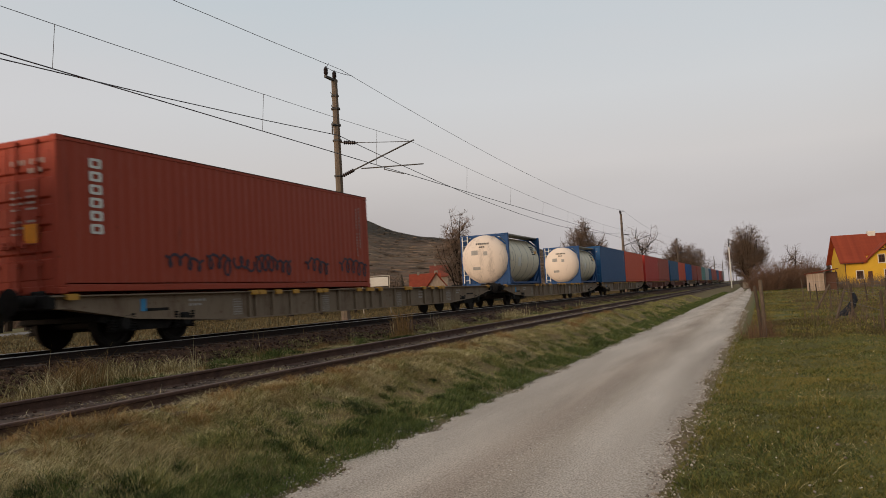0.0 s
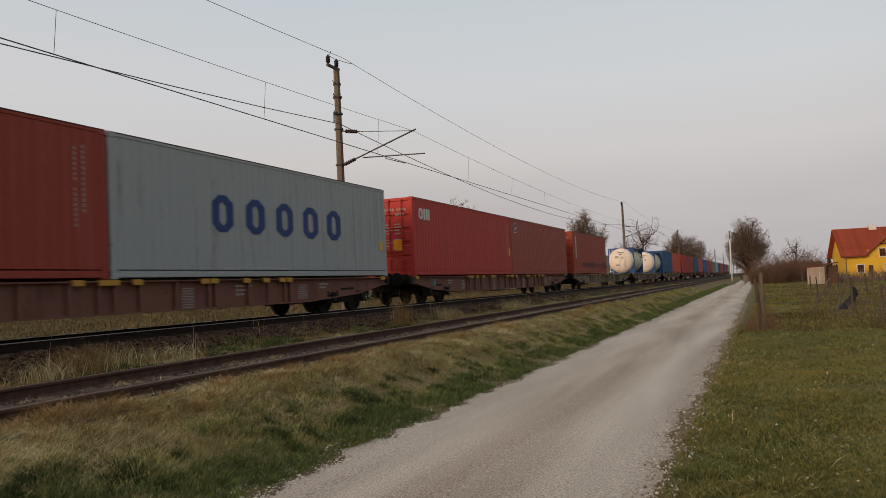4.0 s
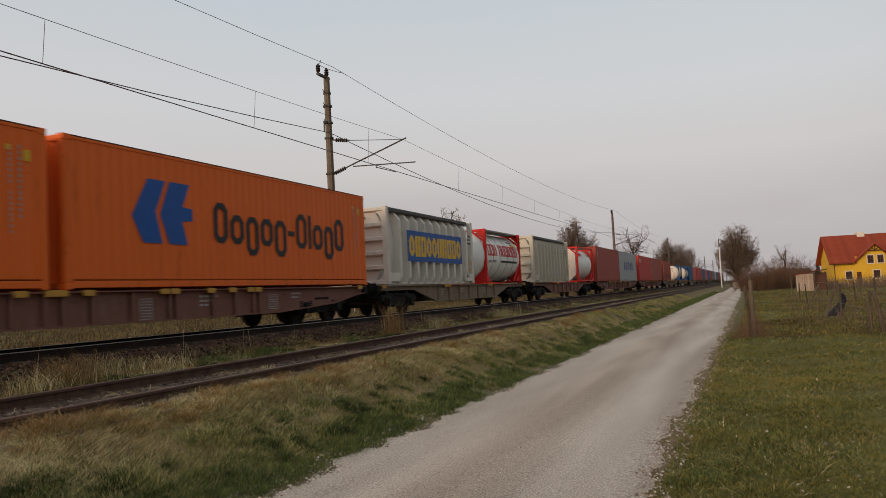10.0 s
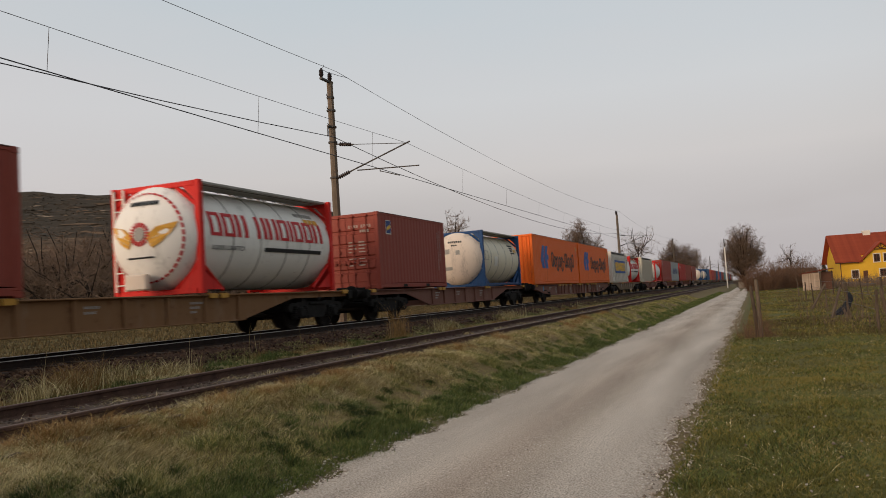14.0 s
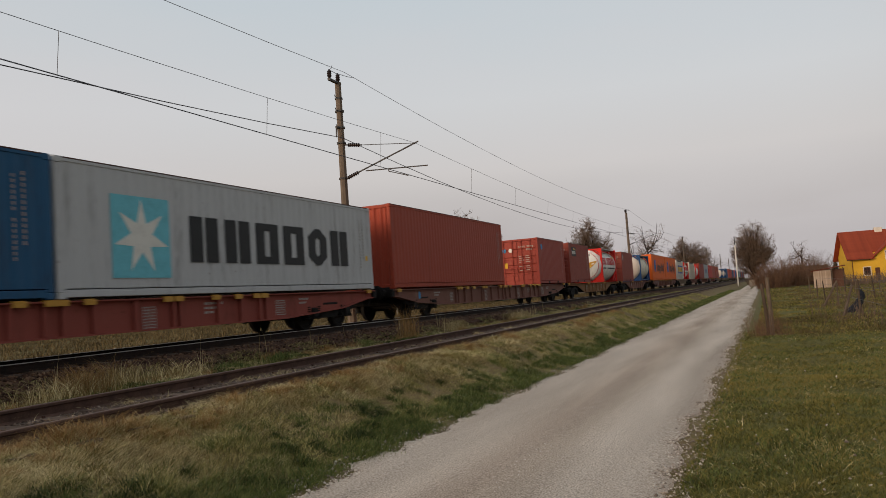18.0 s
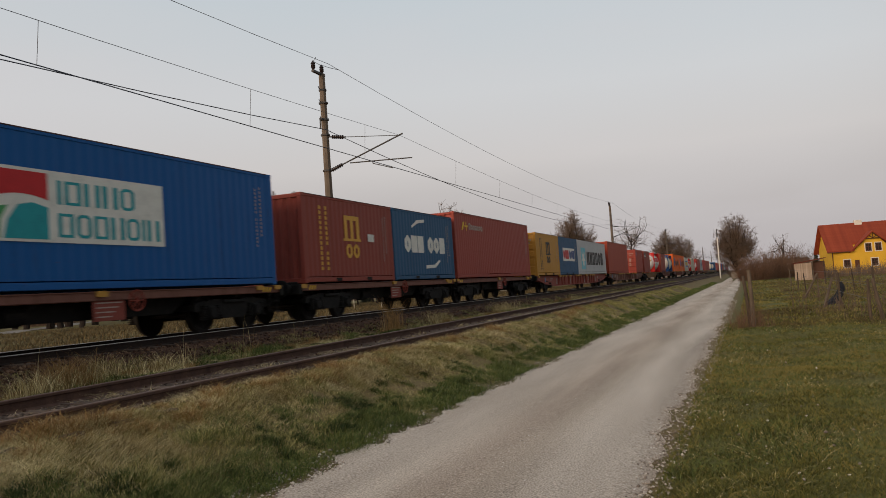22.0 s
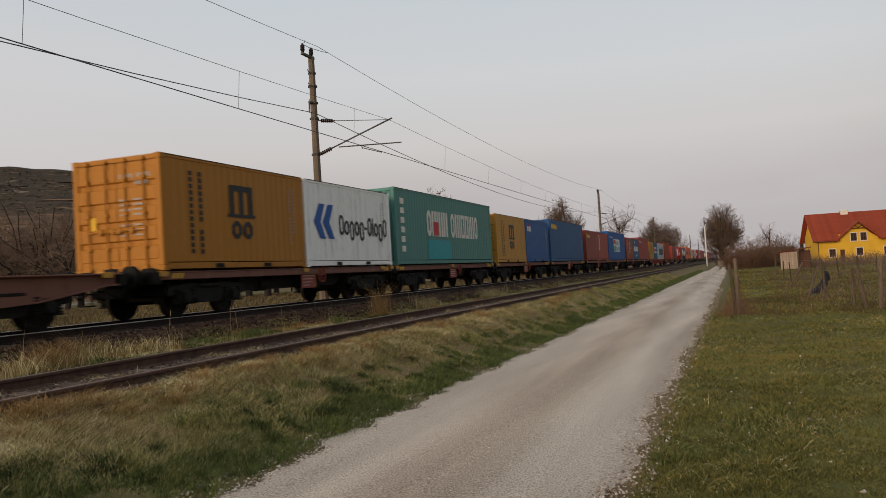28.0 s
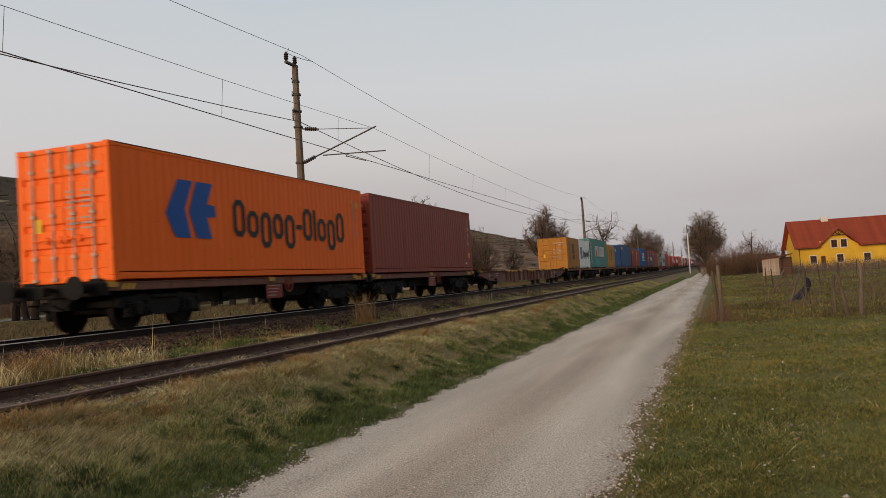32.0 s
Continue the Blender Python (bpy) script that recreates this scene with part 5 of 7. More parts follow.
def clamp_mesh():
    g = Geo().slab([(-0.15, 0.0), (0.15, 0.0), (0.13, -0.1), (-0.13, -0.1)], -0.05, -0.01)
    g.box(-0.13, 0.13, -0.03, 0.08, -0.02, 0.015, 0.008)
    return g.mesh("clamp", M["clamp"])


def ends(e, half, z=0.98):
    bm, cm = shared("buffer", buffer_mesh), shared("coupler", coupler_mesh)
    for sx in (-1, 1):
        for sy in (-1, 1):
            part("buffer", bm, None, e, "sprung round buffer", at=pose(sx * half, sy * 0.875, z, 0, 0, 0 if sx > 0 else 180))
        part("coupler", cm, None, e, "screw coupler and hose", at=pose(sx * half, 0, z, 0, 0, 0 if sx > 0 else 180))


def lamp_plates(e, half, y):
    part("blue_plate", shared("bplate", lambda: Geo().box(-0.08, 0.08, -0.012, 0.0, -0.13, 0.13, 0.01).mesh("blue_plate", M["blue_plate"])), None, e, "small blue plate", at=(-half + 2.35, -y, 0.8))


def plate_bars(e, spots, y, z):
    for x, w, n in spots:
        g = Geo()
        if n > 3:
            # ruled table
            for i in range(n + 3):
                g.box(x, x + w, -y - 0.004, -y, z - 0.06 * i, z - 0.06 * i + 0.016)
            for i in range(4):
                a = x + w * i / 3
                g.box(a - 0.008, a + 0.008, -y - 0.0045, -y, z - 0.06 * (n + 2), z)
        else:
            for i in range(n):
                for k in range(4 - i):
                    a = x + w * k / 4
                    g.box(a, a + w * 0.18, -y - 0.004, -y, z - 0.1 * i, z - 0.1 * i + 0.05)
        tagged(part("marking", g, M["ink_grey"], e, "faded white marking bars"), kind="stuff")


def wagon80(mat, label):
    """Long skeletal wagon with deep fish-bellied sills for two 40-foot boxes."""
    e = tagged(new("container_wagon"), label, "freight wagon", "container wagons")
    m, half = M[mat], 12.35

    def sill():
        top = DECK - 0.03
        belly = [(-half, 0.82), (-11.9, 0.8), (-10.3, 0.56), (-7.3, 0.4)]
        belly += [(-x, z) for x, z in belly[::-1]]
        g = Geo().slab([(-half, top)] + belly + [(half, top)], 1.05, 1.09)
        g.box(-half, half, 0.93, 1.19, top - 0.035, top, 0.01)
        for (xa, za), (xb, zb) in zip(belly, belly[1:]):
            g.slab([(xa, za - 0.03), (xb, zb - 0.03), (xb, zb + 0.005), (xa, za + 0.005)], 0.93, 1.17)
        return g.mesh("side_sill", m)

    sm = shared(("sill80", mat), sill)
    part("side_sill", sm, None, e)
    part("side_sill", sm, None, e, at=pose(0, 0, 0, 0, 0, 180))

    def stiff():
        return Geo().box(-0.05, 0.05, 1.088, 1.165, 0.405, DECK - 0.065, 0.006).mesh("stiffener", m)

    for x in [k * v for v in (0.2, 0.9, 1.95, 3.05, 3.27, 4.55, 5.4, 6.15, 6.42) for k in (-1, 1)]:
        for s in (0, 180):
            part("stiffener", shared(("stiff80", mat), stiff), None, e, at=pose(x, 0, 0, 0, 0, s))

    def deck():
        g = Geo()
        g.box(-half, half, -0.22, 0.22, 0.62, DECK - 0.08)
        for i in range(15):
            x = -11.2 + 1.6 * i
            g.box(x - 0.08, x + 0.08, -1.06, 1.06, 0.66, DECK - 0.05)
        for sx in (-1, 1):
            g.box(sx * half - 0.12, sx * half + 0.12, -1.18, 1.18, 0.78, DECK - 0.02, 0.02)
        return g.mesh("underframe", M["soot_shade"])

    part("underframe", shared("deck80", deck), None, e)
    cl = shared("clamp", clamp_mesh)
    for x in [k * v for v in (0.12, 0.75, 2.83, 3.16, 4.4, 5.22, 5.95, 6.28, 11.9) for k in (-1, 1)]:
        for s in (-1, 1):
            part("clamp", cl, None, e, "faded yellow folding container clamp", at=pose(x, s * 1.17, DECK - 0.02, 0, 0, 0 if s < 0 else 180))
    lamp_plates(e, half, 1.09)
    plate_bars(e, ((-8.6, 0.6, 2), (-7.0, 0.3, 4), (-2.9, 0.4, 5), (2.2, 0.35, 6), (4.1, 0.7, 3), (6.9, 0.4, 4), (8.0, 0.5, 2)), 1.092, 0.84)
    for x in (-9.65, 9.65):
        bogie(e, x)
    ends(e, half, 0.94)
    return e


def wagon60(mat, label):
    """Skeletal wagon whose deep sill spans the middle only, bogies in full view."""
    e = tagged(new("container_wagon"), label, "freight wagon", "container wagons")
    m, half = M[mat], 9.35

    def sill():
        top = DECK - 0.03
        o = [(-half, top), (-half, 0.86), (-6.2, 0.86), (-4.0, 0.4), (4.0, 0.4), (6.2, 0.86), (half, 0.86), (half, top)]
        g = Geo().slab(o, 1.03, 1.07)
        g.box(-half, half, 0.92, 1.17, top - 0.035, top, 0.01)
        g.box(-4.0, 4.0, 0.92, 1.13, 0.375, 0.41, 0.01)
        return g.mesh("side_sill", m)

    sm = shared(("sill60", mat), sill)
    part("side_sill", sm, None, e)
    part("side_sill", sm, None, e, at=pose(0, 0, 0, 0, 0, 180))
    st = shared(("stiff60", mat), lambda: Geo().box(-0.05, 0.05, 1.068, 1.13, 0.41, DECK - 0.065, 0.006).mesh("stiffener", m))
    for i in range(7):
        for s in (0, 180):
            part("stiffener", st, None, e, at=pose(-3.75 + 1.25 * i, 0, 0, 0, 0, s))

    def deck():
        g = Geo().box(-half, half, -0.2, 0.2, 0.6, DECK - 0.08)
        for i in range(11):
            x = -8.5 + 1.7 * i
            g.box(x - 0.08, x + 0.08, -1.04, 1.04, 0.7, DECK - 0.05)
        for sx in (-1, 1):
            g.box(sx * half - 0.12, sx * half + 0.12, -1.18, 1.18, 0.78, DECK - 0.02, 0.02)
        g.tube((-2.5, -0.4, 0.55), (-1.6, -0.4, 0.55), 0.17, 12)
        return g.mesh("underframe", M["soot_shade"])

    part("underframe", shared("deck60", deck), None, e)
    cl = shared("clamp", clamp_mesh)
    for x in (-9.0, -3.1, -2.7, 2.7, 3.1, 9.0):
        for s in (-1, 1):
            part("clamp", cl, None, e, "rusty folding container clamp", at=pose(x, s * 1.15, DECK - 0.02, 0, 0, 0 if s < 0 else 180))
    plate_bars(e, ((-3.4, 0.5, 3), (-1.0, 0.4, 2), (2.0, 0.45, 3)), 1.072, 0.82)
    for x in (-7.5, 7.5):
        bogie(e, x)
    ends(e, half, 0.94)
    return e


def wagon40(mat, label):
    """Short flat wagon with a thin edge beam and dark gear hung below it."""
    e = tagged(new("container_wagon"), label, "freight wagon", "container wagons")
    m, half = M[mat], 6.3

    def beam():
        g = Geo().box(-half, half, 1.0, 1.16, DECK - 0.21, DECK - 0.03, 0.015)
        g.box(-half, half, 0.98, 1.18, DECK - 0.05, DECK - 0.025, 0.005)
        return g.mesh("edge_beam", m)

    bm = shared(("beam40", mat), beam)
    part("edge_beam", bm, None, e)
    part("edge_beam", bm, None, e, at=pose(0, 0, 0, 0, 0, 180))

    def deck():
        g = Geo().box(-half, half, -0.24, 0.24, 0.5, DECK - 0.07)
        g.slab([(-3.0, 0.86), (-2.4, 0.5), (2.4, 0.5), (3.0, 0.86)], -0.8, -0.72)
        g.slab([(-3.0, 0.86), (-2.4, 0.5), (2.4, 0.5), (3.0, 0.86)], 0.72, 0.8)
        for i in range(9):
            x = -6.0 + 1.5 * i
            g.box(x - 0.07, x + 0.07, -1.05, 1.05, 0.78, DECK - 0.05)
        for sx in (-1, 1):
            g.box(sx * half - 0.1, sx * half + 0.1, -1.2, 1.2, 0.76, DECK - 0.02, 0.02)
        g.tube((0.4, -0.62, 0.62), (1.3, -0.62, 0.62), 0.17, 12).tube((-1.9, -0.7, 0.66), (-1.5, -0.7, 0.66), 0.2, 12)
        return g.mesh("underframe", M["soot_shade"])

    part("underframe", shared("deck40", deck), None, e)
    part("sign_plate", shared(("sign40", mat), lambda: Geo().box(-0.42, 0.42, -0.02, 0.0, -0.22, 0.22, 0.01).mesh("sign_plate", M["wagon_red"])), None, e, "faded inscription plate", at=(0.25, -1.1, 0.68))
    g = Geo()
    for i in range(4):
        g.box(-0.1, 0.3 + 0.09 * i, -1.126, -1.122, 0.53 + 0.09 * i, 0.555 + 0.09 * i)
    tagged(part("marking", g, M["ink_faded"], e, "faded marking bars"), kind="stuff")

    def handwheel():
        g = Geo().tube((0, 0.12, 0), (0, -0.04, 0), 0.03, 8)
        ring = [(0.21 * math.cos(2 * math.pi * k / 16), -0.03, 0.21 * math.sin(2 * math.pi * k / 16)) for k in range(17)]
        g.path(ring, 0.018, 6)
        for k in range(4):
            a = math.pi * k / 4
            g.tube((-0.2 * math.cos(a), -0.03, -0.2 * math.sin(a)), (0.2 * math.cos(a), -0.03, 0.2 * math.sin(a)), 0.012, 6)
        return g.mesh("handwheel", M["maroon"])

    part("handwheel", shared("handwheel", handwheel), None, e, "red brake handwheel", at=(0.95, -1.14, 0.83))

    def step():
        g = Geo()
        for z in (0.35, 0.62):
            g.box(-0.17, 0.17, -0.12, 0.06, z, z + 0.03)
        for x in (-0.17, 0.17):
            g.box(x - 0.015, x + 0.015, -0.02, 0.02, 0.35, 0.9)
        return g.mesh("step", M["soot_shade"])

    for x, s in ((half - 0.35, -1), (-half + 0.35, 1)):
        part("step", shared("step", step), None, e, "steel shunter's step", at=(x, s * 1.12, 0))
    for x in (-half + 0.5, half - 0.85):
        for i in range(3):
            part("warning_stripe", shared("stripe", lambda: Geo().slab([(0, -0.06), (0.07, -0.06), (0.13, 0.06), (0.06, 0.06)], -1.166, -1.16).mesh("warning_stripe", M["ink_yellow"])), None, e, "slanting yellow warning stripe", at=(x + 0.14 * i, 0, DECK - 0.12))
    cl = shared("clamp", clamp_mesh)
    for x in (-6.1, 0.0, 6.1, 5.3):
        for s in (-1, 1):
            part("clamp", cl, None, e, "yellow container clamp", at=pose(x, s * 1.16, DECK - 0.03, 0, 0, 0 if s < 0 else 180))
    for x in (-4.35, 4.35):
        bogie(e, x)
    ends(e, half - 0.1, 0.94)
    return e


# ---- the train: wagons and loads, metres along the train at the clip's start ----
TRAIN = []


def place(ob, u, z=0.0):
    ob.matrix_basis = Matrix.Translation((u, TRACK, z))
    TRAIN.append((ob, u, z))


def load(ob, rear, L):
    place(ob, rear + L / 2, DECK)


B80 = {}


def put_wagon(kind, mat, u, label):
    key = (kind, mat)
    if key in B80:
        n0 = len(B80[key].children_recursive)
        w = copy_thing(B80[key], Matrix.Identity(4))
        for o in w.children_recursive:
            if o.name.startswith("wheelset"):
                RUNNING.append((o, 1 if o.matrix_basis.translation.x > 0 else -1))
    else:
        w = {80: wagon80, 60: wagon60, 40: wagon40}[kind](mat, label)
        B80[key] = w
    w["label"] = label
    place(w, u)
    return w


L80 = "brown skeletal container wagon with deep fish-bellied sills"
L60 = "dusty brown skeletal wagon with bogies in view"
L40 = "short brown container flat with thin edge beam"
for u, mat, lab in ((-320.1, "wagon_brown", "empty " + L80), (-188.95, "wagon_red", "red-brown container wagon with deep sills and yellow clamps"), (-162.9, "wagon_brown", L80), (-96.95, "wagon_brown", L80), (-30.4, "wagon_brown", L80), (-3.75, "wagon_brown", L80),
                    (22.85, "wagon_grey", "dusty grey-brown container wagon, half empty"), (49.5, "wagon_grey", "dusty grey-brown container wagon with two tanks"), (75.4, "wagon_grey", "dusty grey-brown container wagon"), (101.6, "wagon_brown", L80), (127.8, "wagon_brown", L80), (154.0, "wagon_grey", L80), (180.2, "wagon_brown", L80),
                    (206.4, "wagon_brown", L80), (232.6, "wagon_grey", L80), (258.8, "wagon_brown", L80), (285.0, "wagon_brown", L80)):
    put_wagon(80, mat, u, lab)
for u, mat in ((-140.55, "wagon_rust"), (-120.6, "wagon_brown"), (-74.2, "wagon_grey"), (-54.0, "wagon_brown")):
    put_wagon(60, mat, u, L60)
for u in (-208.85, -221.5, -235.05, -247.8, -261.5, -274.7, -287.75, -300.45, -339.6, -352.55):
    put_wagon(40, "wagon_brown", u, L40)

load(make_orange_emblem(True, "bright_orange"), -358.63, F40)
load(plain(F40, HC, "maroon", "dull maroon 40-foot high-cube container"), -345.74, F40)
load(make_stacked_emblem("gold"), -306.55, F20)
load(make_white_arrows(), -300.4, F20)
load(make_teal_sign(), -293.85, F40)
load(make_stacked_emblem("yellow"), -280.65, F20)
load(make_short_sign(), -274.42, F20)
load(make_weathered_blue(), -267.7, F40)
load(make_yellow_sign(), -253.95, F20)
load(make_upright_sign_small(), -247.85, F20)
load(make_tricolour_panel(), -241.2, F40)
load(make_stacked_emblem("maroon", "ink_gold", False), -227.55, F20)
load(make_curved_strokes(), -221.4, F20)
load(make_small_emblem(), -215.0, F40)
load(make_stacked_emblem("yellow"), -201.15, F20)
load(make_white_panel(), -195.05, F20)
load(make_star_square(), -188.92, F40)
load(plain(F40, HC, "rust_orange", "plain rust-orange 40-foot high-cube container", False), -175.2, F40)
load(make_round_stickers(), -156.55, F20)
load(make_black_panel(), -149.05, F20)
load(tank("white tank container in a red frame with a winged emblem", "frame_red", "tank_white", "winged"), -138.35, F20)
load(make_sticker(F20, STD, "maroon", "maroon 20-foot container with a blue and yellow sticker"), -129.1, F20)
load(tank("grey tank container with a cream end in a blue frame", "frame_blue", "tank_grey", "cream"), -118.3, F20)
load(make_orange_emblem(False), -109.3, F40)
load(make_orange_emblem(False), -96.75, F40)
load(bulk("white ribbed bulk container with a blue banner", True), -82.85, 9.125)
load(tank("white tank container in a red frame with large red lettering", "frame_red", "tank_white", "lettered"), -72.0, F20)
load(bulk("cream ribbed bulk container", False), -62.9, 9.4)
load(tank("white tank container with a squared cream end in a red frame", "frame_red", "tank_white", "box"), -50.15, F20)
load(make_sticker(F40, HC, "rust_red", "rust-red 40-foot high-cube container with a blue sticker"), -42.6, F40)
load(make_grey_blue_sign(), -30.35, F40)
load(make_bright_red(), -15.85, F40)
load(make_sticker(F40, HC, "brown", "faded brown 40-foot high-cube container with a blue sticker"), -3.6, F40)
load(make_scrawled(), 10.65, F40)
load(tank("grey tank container with a cream end in a dark blue frame", "frame_blue", "tank_grey", "cream"), 38.1, F20)
load(tank("grey tank container with a cream end in a dark blue frame", "frame_blue", "tank_grey", "cream"), 54.9, F20)
AHEAD = [("sea", 63.1), ("orange_red", 75.5), ("red", 89.4), ("brown", 101.7), ("navy", 115.6), ("orange_red", 127.9), ("blue", 141.8), ("rust_red", 154.1), ("brown", 168.0), ("teal", 180.3), ("grey", 194.2), ("navy", 206.5), ("rust_red", 220.4), ("brown", 232.7), ("sea", 246.6), ("red", 258.9), ("maroon", 272.8), ("grey", 285.1)]
NAMES = {"sea": "weathered blue", "orange_red": "orange-red", "red": "bright red", "brown": "faded brown", "navy": "dark blue", "blue": "bright blue", "rust_red": "rust-red", "teal": "teal green", "grey": "pale grey", "maroon": "maroon"}
BOXES = {}
for mat, u in AHEAD:
    if mat in BOXES:
        load(copy_thing(BOXES[mat], Matrix.Identity(4)), u, F40)
    else:
        BOXES[mat] = plain(F40, HC, mat, NAMES[mat] + " 40-foot container far along the train")
        load(BOXES[mat], u, F40)


# ---- overhead line ----
MAST_X, MAST_Y, SPACING = 29.2, 16.0, 74.5


def mast(x, label):
    """Concrete mast with clamps, insulators, cantilever and steady arm."""
    e = tagged(new("catenary_mast"), label, "catenary mast", "masts along the railway")
    e.location = (x, MAST_Y, 0)
    part("post", Geo().tube((0, 0, -0.9), (0, 0, 10.0), 0.2, 8, 0.13), M["concrete"], e, "square-edged concrete post", smooth=False)
    for z in (8.05, 7.4, 8.75, 9.3, 5.9):
        w = 0.2 if z < 9 else 0.17
        part("clamp_band", Geo().tube((0, 0, z - 0.035), (0, 0, z + 0.035), w, 8), M["steel"], e)
    part("hanger", Geo().box(-0.35, -0.1, -0.05, 0.05, 8.0, 8.08).tube((-0.36, 0, 8.05), (-0.38, 0, 7.6), 0.03, 6), M["steel"], e, "wire hanger")
    part("top_bracket", Geo().box(-0.75, 0.2, -0.06, 0.06, 9.92, 10.02, 0.01), M["steel"], e)
    ins = shared("post_insulator", lambda: Geo().lathe([(0, 0.04), (0.05, 0.07), (0.12, 0.1), (0.15, 0.075), (0.19, 0.1), (0.23, 0.075), (0.27, 0.1), (0.32, 0.06), (0.38, 0.03)], 12, "z").mesh("insulator", M["insulator"], True))
    for dx in (-0.68, 0.02):
        part("insulator", ins, None, e, "dark ribbed insulator", at=(dx, 0, 10.02))
    for a, b in (((0, -0.2, 5.9), (0, -0.72, 6.08)), ((0, -0.3, 7.29), (0, -0.85, 7.21))):
        a, b = Vector(a), Vector(b)
        rings = [(0, 0.03)]
        for i in range(6):
            rings += [((b - a).length * (i + k) / 6, r) for k, r in ((0.15, 0.05), (0.4, 0.085), (0.6, 0.085), (0.9, 0.05))]
        turn = (b - a).to_track_quat("X", "Z").to_matrix().to_4x4()
        part("insulator", Geo().lathe(rings + [((b - a).length, 0.03)], 12), M["insulator"], e, "dark ribbed insulator", at=Matrix.Translation(a) @ turn, smooth=True)
    for z in (8.05, 8.75, 9.3):
        part("step_hook", Geo().tube((-0.15, 0, z), (-0.3, 0, z + 0.03), 0.018, 6).tube((-0.3, 0, z + 0.03), (-0.36, 0, z + 0.1), 0.018, 6), M["steel"], e)
    # jumpers from the line to the two insulators
    part("jumper", Geo().path([(-1.05, -0.35, 10.39), (-0.85, -0.2, 10.36), (-0.68, 0, 10.38), (-0.3, -0.1, 10.3), (0.02, 0, 10.38), (0.5, -0.2, 10.33), (0.95, -0.35, 10.34)], 0.012), M["wire"], e)
    rod = Geo().tube((0, -0.15, 5.88), (0, -0.75, 6.09), 0.04, 8).tube((0, -0.75, 6.09), (0, -3.5, 7.0), 0.032, 8)
    part("cantilever", rod, M["steel"], e)
    part("stay", Geo().tube((0, -0.15, 7.31), (0, -0.95, 7.2), 0.03, 8).tube((0, -0.95, 7.2), (0, -3.35, 6.95), 0.014, 6), M["steel"], e, "thin stay with insulator")
    part("registration_arm", Geo().tube((0, -1.07, 6.1), (0, -3.85, 5.98), 0.025, 8).tube((0.0, -2.1, 6.05), (0.0, -2.12, 5.92), 0.02, 6).tube((0.0, -2.12, 5.95), (0.05, -2.95, 5.68), 0.018, 6), M["steel"], e)
    return e


for i, x in enumerate([MAST_X + SPACING * k for k in range(-1, 9)]):
    mast(x, "grey-brown concrete catenary mast beside the running track")
m0 = [o for o in bpy.data.objects if o.name.startswith("catenary_mast")][1]
part("switch_box", Geo().box(-0.12, 0.12, -0.24, 0.24, 2.4, 3.2, 0.02), M["plaster_white"], m0, "pale metal box", at=(-0.2, 0.34, 0))
for z in (1.3, 2.3, 2.75, 3.3, 3.7):
    part("strap", Geo().tube((0, 0, z), (0, 0, z + 0.03), 0.205, 8), M["ink_white"], m0, "pale strap")


def cable(name, pts, r, label):
    return tagged(part(name, Geo().path(pts, r), M["wire"]), label, "overhead wire", "wires of the overhead line")


def sagging(x0, x1, y, z, sag, n=14, z1=None):
    z1 = z if z1 is None else z1
    return [(x0 + (x1 - x0) * k / n, y, z + (z1 - z) * k / n - 4 * sag * (k / n) * (1 - k / n)) for k in range(n + 1)]


for k in range(-1, 8):
    a, b = MAST_X + SPACING * k, MAST_X + SPACING * (k + 1)
    c = cable("catenary_wire", sagging(a, b, TRACK - 0.15, 6.95, 0.68), 0.0072, "sagging catenary wire above the track")
    d = cable("contact_wire", [(a, TRACK - 0.02, 5.6), ((a + b) / 2, TRACK - 0.08, 5.57), (b, TRACK - 0.02, 5.6)], 0.014, "contact wire above the track")
    cable("feeder_wire", sagging(a, b, MAST_Y - 0.35, 10.37, 0.92), 0.01, "feeder wire on the mast tops")
    cable("return_wire", sagging(a - 0.35, b - 0.35, MAST_Y - 0.25, 7.54, 1.36), 0.016, "return wire clamped to the masts")
    for i in range(10):
        x = b - 3.1 - 7.2 * i
        f = (x - a) / (b - a)
        g = Geo().tube((x, TRACK - 0.15, 6.95 - 4 * 0.68 * f * (1 - f)), (x, TRACK - 0.06, 5.58), 0.006, 4)
        part("dropper", g, M["wire"], c)

track("running_track", TRACK, 0.0, M["rail_head"], M["rail_dark"], "running track with bright rail heads on dark ballast", 120)
track("siding_track", SIDING, -0.246, M["rail_dull"], M["rail"], "rusty siding track on old timber sleepers", 150)


# ---- hill behind the railway ----
RIDGE = [(3, 0.2), (6, 0.7), (10, 1.7), (13, 2.6), (16.4, 3.6), (20, 4.1), (22.8, 4.45), (24.6, 4.72), (26.9, 5.85), (30, 6.99), (32.8, 7.48), (39.1, 7.91), (45.4, 8.33), (52, 8.45), (65, 8.4), (85, 8.0), (110, 7.0)]
ha = np.radians(np.linspace(3, 110, 260))
hr = np.concatenate([np.linspace(230, 520, 76), np.linspace(540, 1400, 12)])
HA, HR = np.meshgrid(ha, hr, indexing="ij")
crest = 500 * np.tan(np.radians(np.interp(np.degrees(HA), [p[0] for p in RIDGE], [p[1] for p in RIDGE]))) + 1.6
rise = np.clip((HR - 240) / 260, 0, 1)
rise = rise * 0.75 + 0.25 * rise * rise
step = rise * 16
rise = (np.floor(step) + np.clip((step - np.floor(step)) * 2.2 - 0.6, 0, 1)) / 16 * 0.7 + rise * 0.3
HZ = -1.2 + crest * rise + 0.5 * np.sin(HA * 60 + HR * 0.04) * rise + 0.3 * np.sin(HA * 151) * rise
HZ = np.where(HR > 520, HZ * (1 - (HR - 520) / 4000), HZ)
hi = np.arange(HA.size).reshape(HA.shape)
